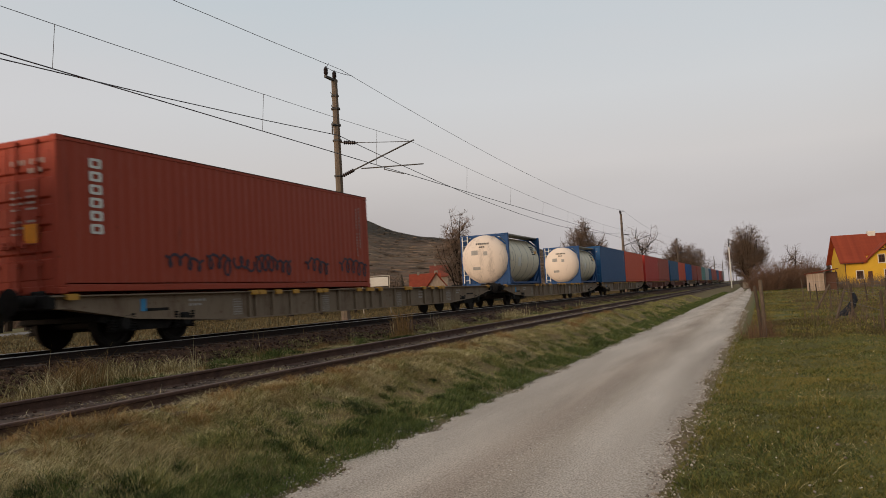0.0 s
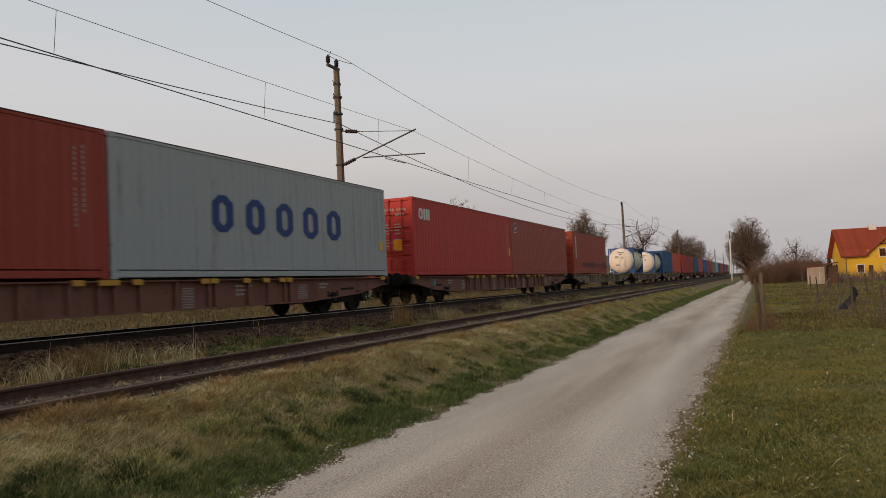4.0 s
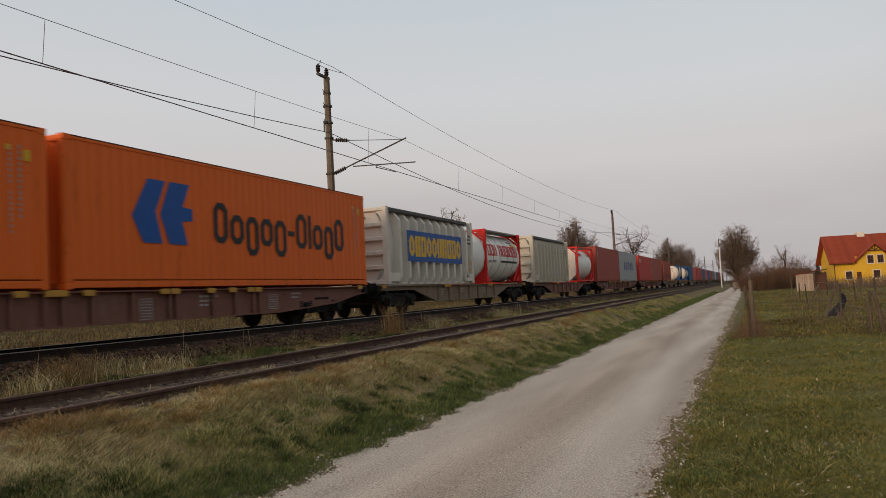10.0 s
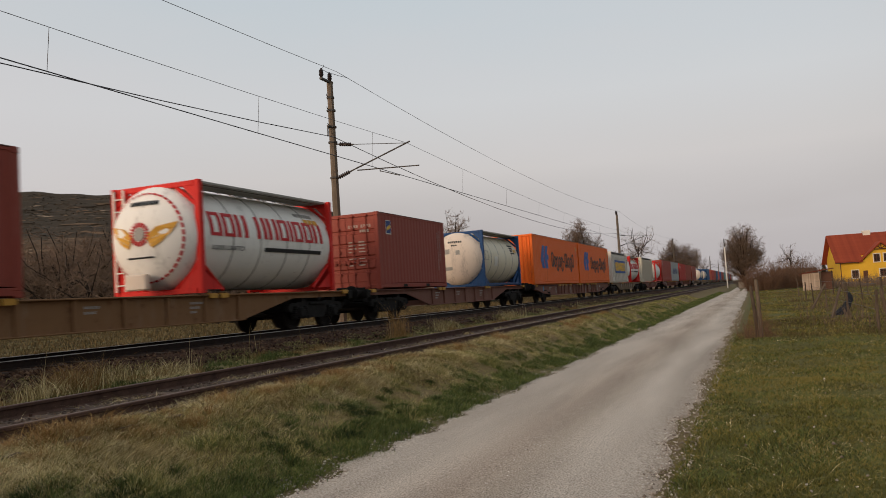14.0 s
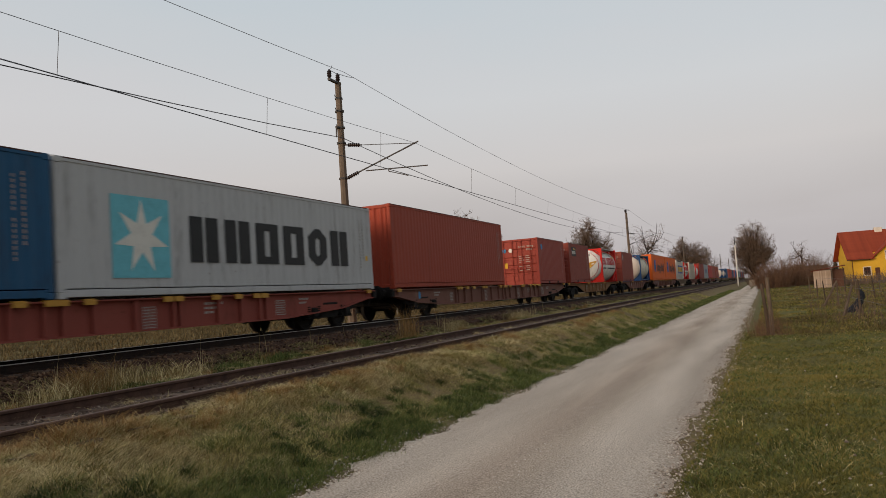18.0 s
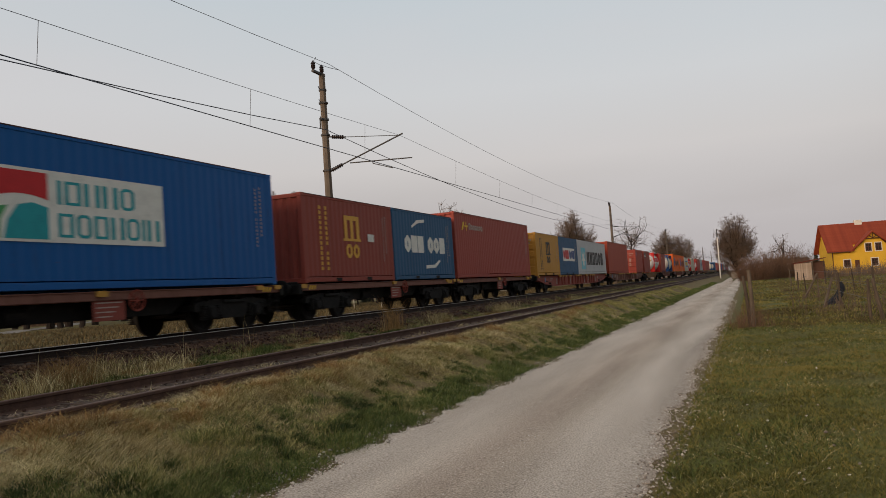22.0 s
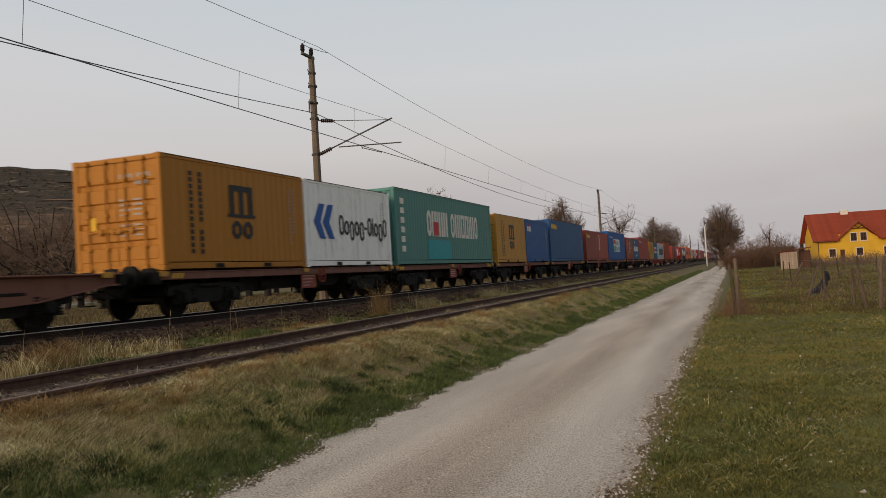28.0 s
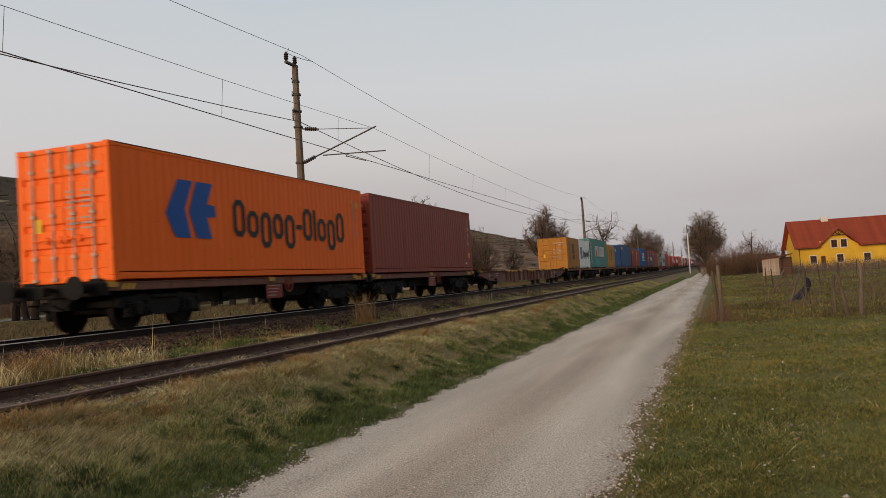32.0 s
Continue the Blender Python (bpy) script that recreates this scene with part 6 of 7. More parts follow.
hq = np.stack([hi[:-1, :-1], hi[1:, :-1], hi[1:, 1:], hi[:-1, 1:]], -1).reshape(-1, 4)
hm = tris("hill", np.stack([HR * np.cos(HA), HR * np.sin(HA), HZ], -1).reshape(-1, 3), hq, np.zeros((0, 3), int), M["hill"])
tagged(new("hill", hm), "brown terraced vineyard hill behind the railway", "hill", kind="structure")


def hill_top(az, r):
    i = int(np.argmin(np.abs(ha - az)))
    return float(np.interp(r, hr, HZ[i]))


# ---- bare trees ----
def bent(g, a, b, r0, r1, n, lift, rng, sides):
    """A curved tapering branch from a to b; returns its points."""
    pts = [a]
    for i in range(1, n + 1):
        f = i / n
        p = a.lerp(b, f)
        p = p + Vector((rng.uniform(-1, 1), rng.uniform(-1, 1), rng.uniform(-1, 1))) * (b - a).length * 0.05 + Vector((0, 0, lift * 4 * f * (1 - f)))
        pts.append(p)
    for i in range(n):
        g.tube(pts[i], pts[i + 1], r0 + (r1 - r0) * i / n, sides, r0 + (r1 - r0) * (i + 1) / n, cap=False)
    return pts


def tree_meshes(seed, h, trunk, width, low, n1, n2, n3, thin=0.0):
    """Trunk, limbs and twigs that fill an egg-shaped crown from the height low to the top."""
    rng = random.Random(seed)
    g, t = Geo(), Geo()
    mid, rz, rx = (h + low) / 2, (h - low) / 2, width / 2

    def inside(p, k=1.0):
        q = Vector((p.x / rx, p.y / rx, (p.z - mid) / rz))
        return p if q.length <= k else Vector((q.x / q.length * k * rx, q.y / q.length * k * rx, mid + q.z / q.length * k * rz))

    stem = bent(g, Vector((0, 0, -0.3)), Vector((rng.uniform(-0.2, 0.2), 0, low + (h - low) * 0.55)), trunk * 1.2, trunk * 0.4, 5, 0, rng, 8)
    for i in range(n1):
        s = stem[rng.randint(1, 4)]
        s = s.lerp(stem[min(5, stem.index(s) + 1)], rng.random())
        if s.z < low * 0.6:
            s = stem[3]
        a = 2.39996 * i + rng.uniform(-0.25, 0.25)
        k = rng.uniform(0.74, 0.95)
        z = -0.85 + 1.8 * ((i * 0.7549 + 0.2) % 1)
        e = Vector((rx * k * math.cos(a) * math.sqrt(1 - z * z), rx * k * math.sin(a) * math.sqrt(1 - z * z), mid + rz * k * z))
        e.z = max(e.z, s.z - 0.08 * h)
        lm = bent(g, s, e, trunk * 0.42, trunk * 0.12, 4, -0.05 * h * rng.random(), rng, 5)
        for j in range(n2):
            f = rng.uniform(0.25, 1.0) * 3.99
            b = lm[int(f)].lerp(lm[int(f) + 1], f - int(f))
            d = Vector((rng.uniform(-1, 1), rng.uniform(-1, 1), rng.uniform(-0.5, 1.0))).normalized() * width * rng.uniform(0.14, 0.3)
            br = bent(t, b, inside(b + d), max(thin * 1.6, trunk * 0.11), max(thin, trunk * 0.05), 2, 0, rng, 4)
            for k2 in range(n3):
                c = br[1].lerp(br[2], rng.uniform(-0.6, 1))
                d2 = Vector((rng.uniform(-1, 1), rng.uniform(-1, 1), rng.uniform(-0.4, 1.0))).normalized() * width * rng.uniform(0.06, 0.13)
                q = inside(c + d2, rng.uniform(0.95, 1.12))
                t.tube(c, q, max(thin, trunk * 0.05), 3, max(thin * 0.6, trunk * 0.022), cap=False)
    return g, t


def tree(key, x, y, z, scale=1.0, turn=0.0, label="leafless tree with fine branching twigs", twig="twig"):
    e = tagged(new("tree"), label, "tree", "bare trees")

    def build():
        g, t = tree_meshes(*key)
        return raw("trunk", g.v, g.f, M["bark"]), raw("crown", t.v, t.f, M[twig])

    a, b = shared(("tree", key, twig), build)
    part("trunk", a, None, e)
    part("crown", b, None, e)
    e.matrix_basis = pose(x, y, z, 0, 0, turn) @ Matrix.Diagonal((scale, scale, scale, 1))
    return e


# seed, height, trunk radius, crown width, crown's foot, limbs, branches, twigs
ORCHARD, ORCHARD2 = (3, 6.0, 0.19, 6.4, 1.2, 11, 10, 9, 0.012), (5, 5.6, 0.18, 5.8, 1.1, 10, 10, 9, 0.012)
CREST = (15, 14.5, 0.3, 10.0, 2.0, 16, 8, 6, 0.045)
ROUND, OPEN, TALL = (7, 17.0, 0.34, 10.5, 5.5, 34, 16, 16), (9, 14.5, 0.26, 9.5, 3.0, 14, 9, 8), (11, 12.8, 0.26, 8.6, 1.2, 72, 16, 14)
SLIM = (13, 8.5, 0.13, 4.4, 1.4, 24, 12, 11, 0.011)


def polar(az, r):
    return r * math.cos(radians(az)), r * math.sin(radians(az))


rng = random.Random(21)
for i in range(34):
    az = 25.5 + i * 0.82 + rng.uniform(-0.4, 0.4)
    r = rng.uniform(72, 140)
    x, y = polar(az, r)
    tree(ORCHARD if i % 2 else ORCHARD2, x, y, float(height(x, y)), (r * math.tan(radians(rng.uniform(4.6, 6.5) if az > 32 else rng.uniform(1.2, 2.4))) + 1.4) / 6, rng.uniform(0, 360), "small leafless orchard tree beyond the railway")
for az, r, s, k in ((11.5, 150, 0.84, ROUND), (7.4, 170, 1.0, OPEN), (8.6, 190, 0.8, OPEN), (20.6, 118, 1.75, SLIM), (17.7, 130, 1.15, SLIM), (17.0, 126, 1.05, SLIM), (16.4, 132, 1.2, SLIM), (15.8, 124, 1.0, SLIM), (13.9, 140, 0.9, SLIM), (5.2, 260, 0.9, ROUND), (4.2, 300, 0.9, ROUND), (3.3, 330, 0.8, OPEN)):
    x, y = polar(az, r)
    tree(k, x, y, float(height(x, y)), s, rng.uniform(0, 360), "leafless tree with a dense round crown beyond the railway")


# ---- house, shed and fences to the other side of the road ----
def house():
    e = tagged(new("house"), "yellow rendered house with a red tiled roof and gabled dormer", "house")
    x0, y0, w, d, eave, ridge = 127.0, -11.3, 13.0, 7.2, 3.65, 7.1
    e.matrix_basis = pose(x0, y0, -1.0, 0, 0, 8)
    # local: front faces -x, width runs along -y
    g = Geo().box(0, d, -w, 0, -0.3, eave)
    g.slab([(0, eave), (d, eave), (d / 2, ridge - 0.25)], -w, 0)
    part("wall", g, M["plaster"], e, "yellow rendered walls")
    o = 0.7

    # the front slope is open where the dormer stands
    low = eave - o * 0.85
    fall = (ridge - low) / (d / 2 + o)

    def plane(a, ya, yb):
        z = low + fall * (min(a, d - a) + o)
        return Geo().slab([(a, z), (d / 2, ridge), (d / 2, ridge + 0.18), (a, z + 0.18)], ya, yb)

    for a, ya, yb in ((d + o, -w - 0.55, 0.65), (-o, -2.95, 0.65), (-o, -w - 0.55, -8.05), (0.35, -8.05, -2.95)):
        part("roof", plane(a, ya, yb), M["roof"], e, "red tiled roof slope")
    strips = [shared(("roof_course", k), lambda ya=ya, yb=yb: Geo().box(-0.02, 0.26, ya, yb, 0, 0.03, 0.01).mesh("roof_course", M["roof"])) for k, ya, yb in ((0, -2.95, 0.65), (1, -w - 0.55, -8.05), (2, -8.05, -2.95))]
    slope = math.atan2(ridge - (eave - o * 0.85), d / 2 + o)
    for i in range(26):
        f = i / 26
        for k in range(3):
            if k < 2 or f * (d / 2 + o) > 1.1:
                part("roof_course", strips[k], None, e, at=pose(-o + f * (d / 2 + o), 0, low + f * (ridge - low) + 0.18, 0, -math.degrees(slope), 0))
    # dormer gable in the front
    c = -5.5
    g = Geo().slab_x([(c - 2.55, 3.0), (c + 2.55, 3.0), (c + 2.5, 3.2), (c, 5.55), (c - 2.5, 3.2)], -0.25, 2.4)
    part("dormer", g, M["plaster"], e, "gabled yellow dormer")
    for s in (-1, 1):
        p = [(c, 5.62), (c + s * 3.15, 2.9), (c + s * 3.15, 3.1), (c, 5.84)]
        part("dormer_roof", Geo().slab_x(p, -0.78, 2.6), M["roof"], e, "red dormer roof slope")
    g = Geo()
    for s in (-1, 1):
        g.tube((-0.55, c, 5.6), (-0.55, c + s * 1.0, 4.72), 0.07, 6).tube((-0.55, c, 4.8), (-0.55, c + s * 0.48, 5.15), 0.06, 6)
    g.tube((-0.55, c - 0.95, 4.74), (-0.55, c + 0.95, 4.74), 0.07, 6).tube((-0.55, c, 4.72), (-0.55, c, 5.55), 0.06, 6)
    part("gable_truss", g, M["frame_wood"], e, "brown timber truss")

    def window(y, z, ww=0.86, hh=1.1):
        fr = Geo()
        t = 0.1
        for q in ((y - ww / 2 - t, y + ww / 2 + t, z + hh, z + hh + t), (y - ww / 2 - t, y + ww / 2 + t, z - t, z), (y - ww / 2 - t, y - ww / 2, z, z + hh), (y + ww / 2, y + ww / 2 + t, z, z + hh)):
            fr.box(-0.31, -0.24, q[0], q[1], q[2], q[3])
        wdw = part("window", fr, M["plaster_white"], e, "white-framed window")
        f2 = Geo()
        for a, b in ((y - ww / 2, y - ww / 2 + 0.13), (y + ww / 2 - 0.13, y + ww / 2), (y - 0.05, y + 0.05)):
            f2.box(-0.275, -0.2, a, b, z, z + hh)
        f2.box(-0.275, -0.2, y - ww / 2, y + ww / 2, z, z + 0.13).box(-0.275, -0.2, y - ww / 2, y + ww / 2, z + hh - 0.13, z + hh).box(-0.275, -0.2, y - ww / 2, y + ww / 2, z + hh * 0.55, z + hh * 0.55 + 0.07)
        part("window_frame", f2, M["frame_wood"], wdw)
        part("pane", Geo().box(-0.262, -0.2, y - ww / 2 + 0.05, y + ww / 2 - 0.05, z + 0.05, z + hh - 0.05), M["pane"], wdw)

    part("front", Geo().box(-0.21, 0.02, -w + 0.004, -0.004, 0, 3.3), M["plaster"], e, "rendered front wall")
    for y, z in ((-1.95, 0.83), (-5.58, 0.83), (-9.2, 0.8)):
        window(y, z)
    window(-4.9, 2.96, 0.8, 1.12)
    window(-6.2, 2.96, 0.8, 1.12)
    part("door", Geo().box(-0.26, -0.1, -3.6, -3.0, 0.2, 1.8, 0.02), M["frame_wood"], e, "brown house door")
    part("chimney", Geo().box(d / 2 - 0.4, d / 2 + 0.4, -5.3, -4.3, ridge - 0.6, ridge + 0.55, 0.03), M["plaster_white"], e, "white chimney")
    part("downpipe", Geo().tube((-0.3, -0.1, 0), (-0.3, -0.1, 3.2), 0.06, 8), M["frame_wood"], e)
    for ya, yb in ((-2.4, 0.65), (-w - 0.55, -8.6)):
        part("gutter", Geo().box(-o - 0.1, -o + 0.04, ya, yb, low - 0.06, low + 0.06, 0.03), M["frame_wood"], e)
    return e


house()


def shed():
    e = tagged(new("shed"), "small plank shed with a lean-to porch", "shed")
    e.matrix_basis = pose(96.0, -4.75, -1.05, 0, 0, -8) @ Matrix.Diagonal((0.72, 0.72, 0.82, 1))
    part("core", Geo().box(0.05, 2.4, -2.35, -0.05, 0, 2.3), M["board"], e, "shed body")
    b = shared("shed_board", lambda: Geo().box(-0.02, 0.03, -0.075, 0.075, 0, 2.25, 0.005).mesh("board", M["board"]))
    for i in range(15):
        part("board", b, None, e, at=(0.02, -0.1 - 0.16 * i, 0))
    for i in range(15):
        part("board", b, None, e, at=pose(0.1 + 0.16 * i, -0.03, 0, 0, 0, -90))
    part("roof", Geo().slab_x([(0.3, 2.2), (-4.3, 2.75), (-4.3, 2.85), (0.3, 2.3)], -0.3, 2.8), M["roof_old"], e, "sloping board roof")
    part("porch_back", Geo().box(1.2, 1.3, -4.2, -2.4, 0, 2.4), M["frame_wood"], e, "brown porch wall")
    for y in (-4.1, -2.6):
        part("porch_post", Geo().box(-0.2, -0.1, y - 0.05, y + 0.05, 0, 2.6, 0.01), M["wood"], e)
    return e


shed()


def stake(x, y, h, r, label, lean=0.0, turn=0.0):
    g = Geo().tube((0, 0, -0.3), (0.01, 0.0, h * 0.5), r * 1.05, 8, r).tube((0.01, 0, h * 0.5), (0.0, 0.02, h), r, 8, r * 0.85)
    o = part("fence_post", g, M["wood"])
    o.matrix_basis = pose(x, y, float(height(x, y)), lean, 0, turn)
    return tagged(o, label, "fence post", "weathered posts of the vineyard")


rng = random.Random(8)
LPOST = "weathered grey wooden vineyard post"
stake(23.4, -0.02, 1.6, 0.055, "thick weathered corner post tangled in dry stalks")
stake(24.1, -3.6, 1.4, 0.06, "thick leaning vineyard post with loose wire", 3)
stake(23.7, 0.06, 1.45, 0.05, "weathered post beside the corner post", -3)
stake(24.4, -3.3, 1.2, 0.05, "short leaning post beside the corner of the vineyard", -8)
posts = []
for row in range(7):
    y = -3.2 - 2.5 * row
    for k in range(6):
        x = 25.5 + row * 0.5 + 9.0 * k + rng.uniform(-0.4, 0.4)
        if x > 80:
            continue
        stake(x, y + rng.uniform(-0.1, 0.1), rng.uniform(1.1, 1.5), rng.uniform(0.032, 0.05), LPOST, rng.uniform(-4, 4), rng.uniform(0, 360))
        posts.append((x, y))
    a = (26 + row * 0.5, y)
    g = Geo()
    for z in (0.55, 0.95, 1.3):
        g.tube((a[0], y, z - 1.05), (a[0] + 45, y, z - 1.05), 0.006, 4)
    tagged(part("vineyard_wire", g, M["wire"]), "slack wires strung along a vine row", "wire", "wires of the vineyard")
for x, y, turn in ((34.0, -2.6, 60), (33.0, -5.9, -50), (42.0, -2.4, 40)):
    s = stake(x, y, 1.5, 0.05, "slanting wooden brace of the vineyard", 38, turn)

# black netting hung on a post
stake(36.2, -3.42, 1.2, 0.045, "post with black netting hung on it")
g = Geo()
rr = random.Random(3)
prof = [(0.0, 0.5), (0.12, 0.42), (0.3, 0.3), (0.6, 0.22), (0.9, 0.17), (1.2, 0.13), (1.4, 0.06)]
n = 14
pts = []
for z, r in prof:
    for i in range(n):
        t = 2 * math.pi * i / n
        k = r * (1 + 0.3 * math.sin(3 * t + 5 * z) + rr.uniform(-0.12, 0.12))
        pts.append((k * math.cos(t) * 0.6, k * math.sin(t) + 0.85 * max(0, 0.75 - z), z))
g.add(pts, [(k * n + i, k * n + (i + 1) % n, (k + 1) * n + (i + 1) % n, (k + 1) * n + i) for k in range(len(prof) - 1) for i in range(n)] + [tuple(range((len(prof) - 1) * n, len(prof) * n))])
net = part("bird_netting", g, M["tarp"])
net.matrix_basis = pose(36.0, -3.45, -1.07) @ Matrix.Diagonal((0.7, 0.7, 0.64, 1))
tagged(net, "bundle of black bird netting draped over a vineyard post", "netting")


# ---- far end of the road ----
x, y = 150.0, 4.7
pole = tagged(new("signal_pole"), "tall slim white pole with a dark top beside the crossing", "pole")
pole.location = (x, y, -1.0)
part("lower_tube", Geo().tube((0, 0, 0), (0, 0, 7.6), 0.12, 10, 0.1), M["plaster_white"], pole, "white-painted tube")
part("upper_tube", Geo().tube((0, 0, 7.6), (0, 0, 9.0), 0.1, 8, 0.07), M["steel"], pole)
part("lamp_head", Geo().box(-0.12, 0.5, -0.1, 0.1, 8.9, 9.05, 0.03), M["steel"], pole)
tree(TALL, 165, 2.0, -1.0, 1.0, 20, "tall leafless tree with a dense upright crown")


cab = tagged(new("relay_cabinet"), "pale grey metal cabinet beside the end of the road", "cabinet")
cab.location = (150, 2.3, -1.0)
part("body", Geo().box(-0.3, 0.3, -0.55, 0.55, 0.12, 1.2, 0.03), M["plaster_dull"], cab)
part("plinth", Geo().box(-0.33, 0.33, -0.58, 0.58, -0.1, 0.12, 0.02), M["concrete"], cab)
part("roof", Geo().box(-0.36, 0.36, -0.6, 0.6, 1.2, 1.27, 0.02), M["steel"], cab)
part("door_handle", Geo().box(-0.34, -0.3, -0.08, -0.04, 0.6, 0.8, 0.01), M["soot_shade"], cab)


def bush(x, y, z, r, h, n, mat, label, seed):
    """A thicket of thin upright stems."""
    rg = np.random.default_rng(seed)
    g = Geo()
    for i in range(n):
        a, q = rg.uniform(0, 2 * math.pi), r * math.sqrt(rg.uniform())
        bx, by = q * math.cos(a), q * math.sin(a)
        hh = h * rg.uniform(0.5, 1.0) * (1 - 0.45 * (q / r) ** 2)
        p = Vector((bx, by, 0))
        d = Vector((bx / r * 0.5 + rg.uniform(-0.25, 0.25), by / r * 0.5 + rg.uniform(-0.25, 0.25), 1)).normalized()
        w = 0.012 + 0.004 * h
        for s in range(3):
            c = p + d * (hh / 3)
            g.tube(p, c, w, 3, w * 0.7, cap=False)
            for b in range(3):
                e2 = (d + Vector((rg.uniform(-1, 1), rg.uniform(-1, 1), rg.uniform(-0.2, 0.6)))).normalized()
                g.tube(c, c + e2 * hh * 0.22, w * 0.6, 3, w * 0.3, cap=False)
            p, w = c, w * 0.7
            d = (d + Vector((rg.uniform(-0.3, 0.3), rg.uniform(-0.3, 0.3), 0))).normalized()
    o = new("bush", raw("bush", g.v, g.f, M[mat]))
    o.location = (x, y, z)
    return tagged(o, label, "bush", "bare bushes")


for i, (x, y, r, h, mt) in enumerate(((118, -0.8, 2.2, 4.3, "twig_red"), (122, -3.2, 2.2, 4.4, "twig_red"), (128, -6.0, 2.6, 4.2, "twig_red"), (140, -7.0, 3.4, 5.0, "twig"), (170, 0.5, 3.0, 4.0, "twig"), (142, -3.0, 3.0, 3.8, "twig_red"))):
    bush(x, y, -1.0, r, h, 240, mt, "leafless reddish thicket at the end of the field" if mt == "twig_red" else "leafless dark thicket at the end of the field", 40 + i)
# grey thicket at the foot of the hill and weeds before the house
thicket = bpy.data.objects["bush"].data.copy()
thicket.materials.clear()
thicket.materials.append(M["twig"])
for i in range(16):
    az, r = rng.uniform(25, 54), rng.uniform(150, 235)
    x, y = polar(az, r)
    o = new("bush", thicket)
    k = rng.uniform(0.8, 1.5)
    o.matrix_basis = pose(x, y, float(height(x, y)), 0, 0, rng.uniform(0, 360)) @ Matrix.Diagonal((k * 1.5, k * 1.5, k, 1))
    tagged(o, "leafless brown thicket at the foot of the hill", "bush", "bare bushes")
tree(OPEN, 150, -5.6, -1.0, 0.55, 80, "small leafless tree behind the thicket")


def conifer(x, y, h, seed):
    rg = random.Random(seed)
    e = tagged(new("conifer"), "dark evergreen tree near the houses", "tree")
    e.location = (x, y, -1.0)
    part("trunk", Geo().tube((0, 0, 0), (0, 0, h), 0.16, 6, 0.03), M["bark"], e)
    g = Geo()
    for i in range(420):
        z = h * (0.12 + 0.86 * rg.random())
        r = (h - z) * (0.24 + 0.12 * (1 - z / h)) * rg.uniform(0.5, 1.15)
        a = rg.uniform(0, 2 * math.pi)
        p = Vector((0, 0, z + r * 0.2))
        q = Vector((r * math.cos(a), r * math.sin(a), z - r * 0.25))
        side = (q - p).cross(Vector((0, 0, 1))).normalized() * (0.12 + 0.1 * r)
        g.add([p - side * 0.4, q - side, q + (q - p) * 0.15, q + side, p + side * 0.4], [(0, 1, 2, 3, 4)])
    part("crown", raw("crown", g.v, g.f, M["conifer"]), None, e)


conifer(150, -12.5, 5.6, 3)
conifer(153, -11.2, 4.4, 4)
for az, r, h in ((18.2, 118, 6.3), (24.6, 140, 6.0), (19.5, 160, 4.5), (26.5, 135, 5.0)):
    conifer(r * math.cos(radians(az)), r * math.sin(radians(az)), h, int(r))


def far_house(x, y, w, d, eave, ridge, turn, wall, roof, label):
    e = tagged(new("village_house"), label, "house", "houses of the village")
    e.matrix_basis = pose(x, y, float(height(x, y)), 0, 0, turn)
    g = Geo().box(0, d, -w / 2, w / 2, -0.3, eave).slab([(0, eave), (d, eave), (d / 2, ridge - 0.2)], -w / 2, w / 2)
    part("wall", g, M[wall], e)
    for s in (0, 1):
        a = -0.4 if s == 0 else d + 0.4
        part("roof", Geo().slab([(a, eave - 0.25), (d / 2, ridge), (d / 2, ridge + 0.2), (a, eave - 0.05)], -w / 2 - 0.4, w / 2 + 0.4), M[roof], e)
    for k in range(3):
        y0 = -w / 2 + w * (k + 0.5) / 3
        wn = part("window", Geo().box(-0.06, 0.02, y0 - 0.6, y0 + 0.6, 1.0, 2.3), M["plaster_white"], e)
        part("pane", Geo().box(-0.08, 0.0, y0 - 0.45, y0 + 0.45, 1.12, 2.2), M["pane"], wn)
    part("chimney", Geo().box(d / 2 - 0.3, d / 2 + 0.3, w * 0.2, w * 0.2 + 0.45, ridge - 0.3, ridge + 0.5), M["plaster_dull"], e)


for az, r, w, d, ev, rd, turn, wl_, rf in ((22.95, 150, 5.4, 6, 3.0, 5.7, 22, "plaster_dull", "roof"), (21.5, 146, 5, 3.2, 3.2, 5.6, 112, "board", "roof"), (21.9, 176, 3.6, 6, 6.0, 8.3, 20, "plaster_dull", "roof_old"), (17.0, 158, 4.0, 6, 2.6, 4.2, 10, "plaster_dull", "roof_old"), (38.0, 190, 9, 8, 3, 6, 40, "plaster_white", "roof_old")):
    x, y = polar(az, r)
    far_house(x, y, w, d, ev, rd, turn, wl_, rf, "small white village house with a tiled roof at the hill's foot")
far_house(165, -7.6, 6, 7, 1.6, 3.0, 0, "plaster_dull", "roof_dark", "dark-roofed house behind the thicket")


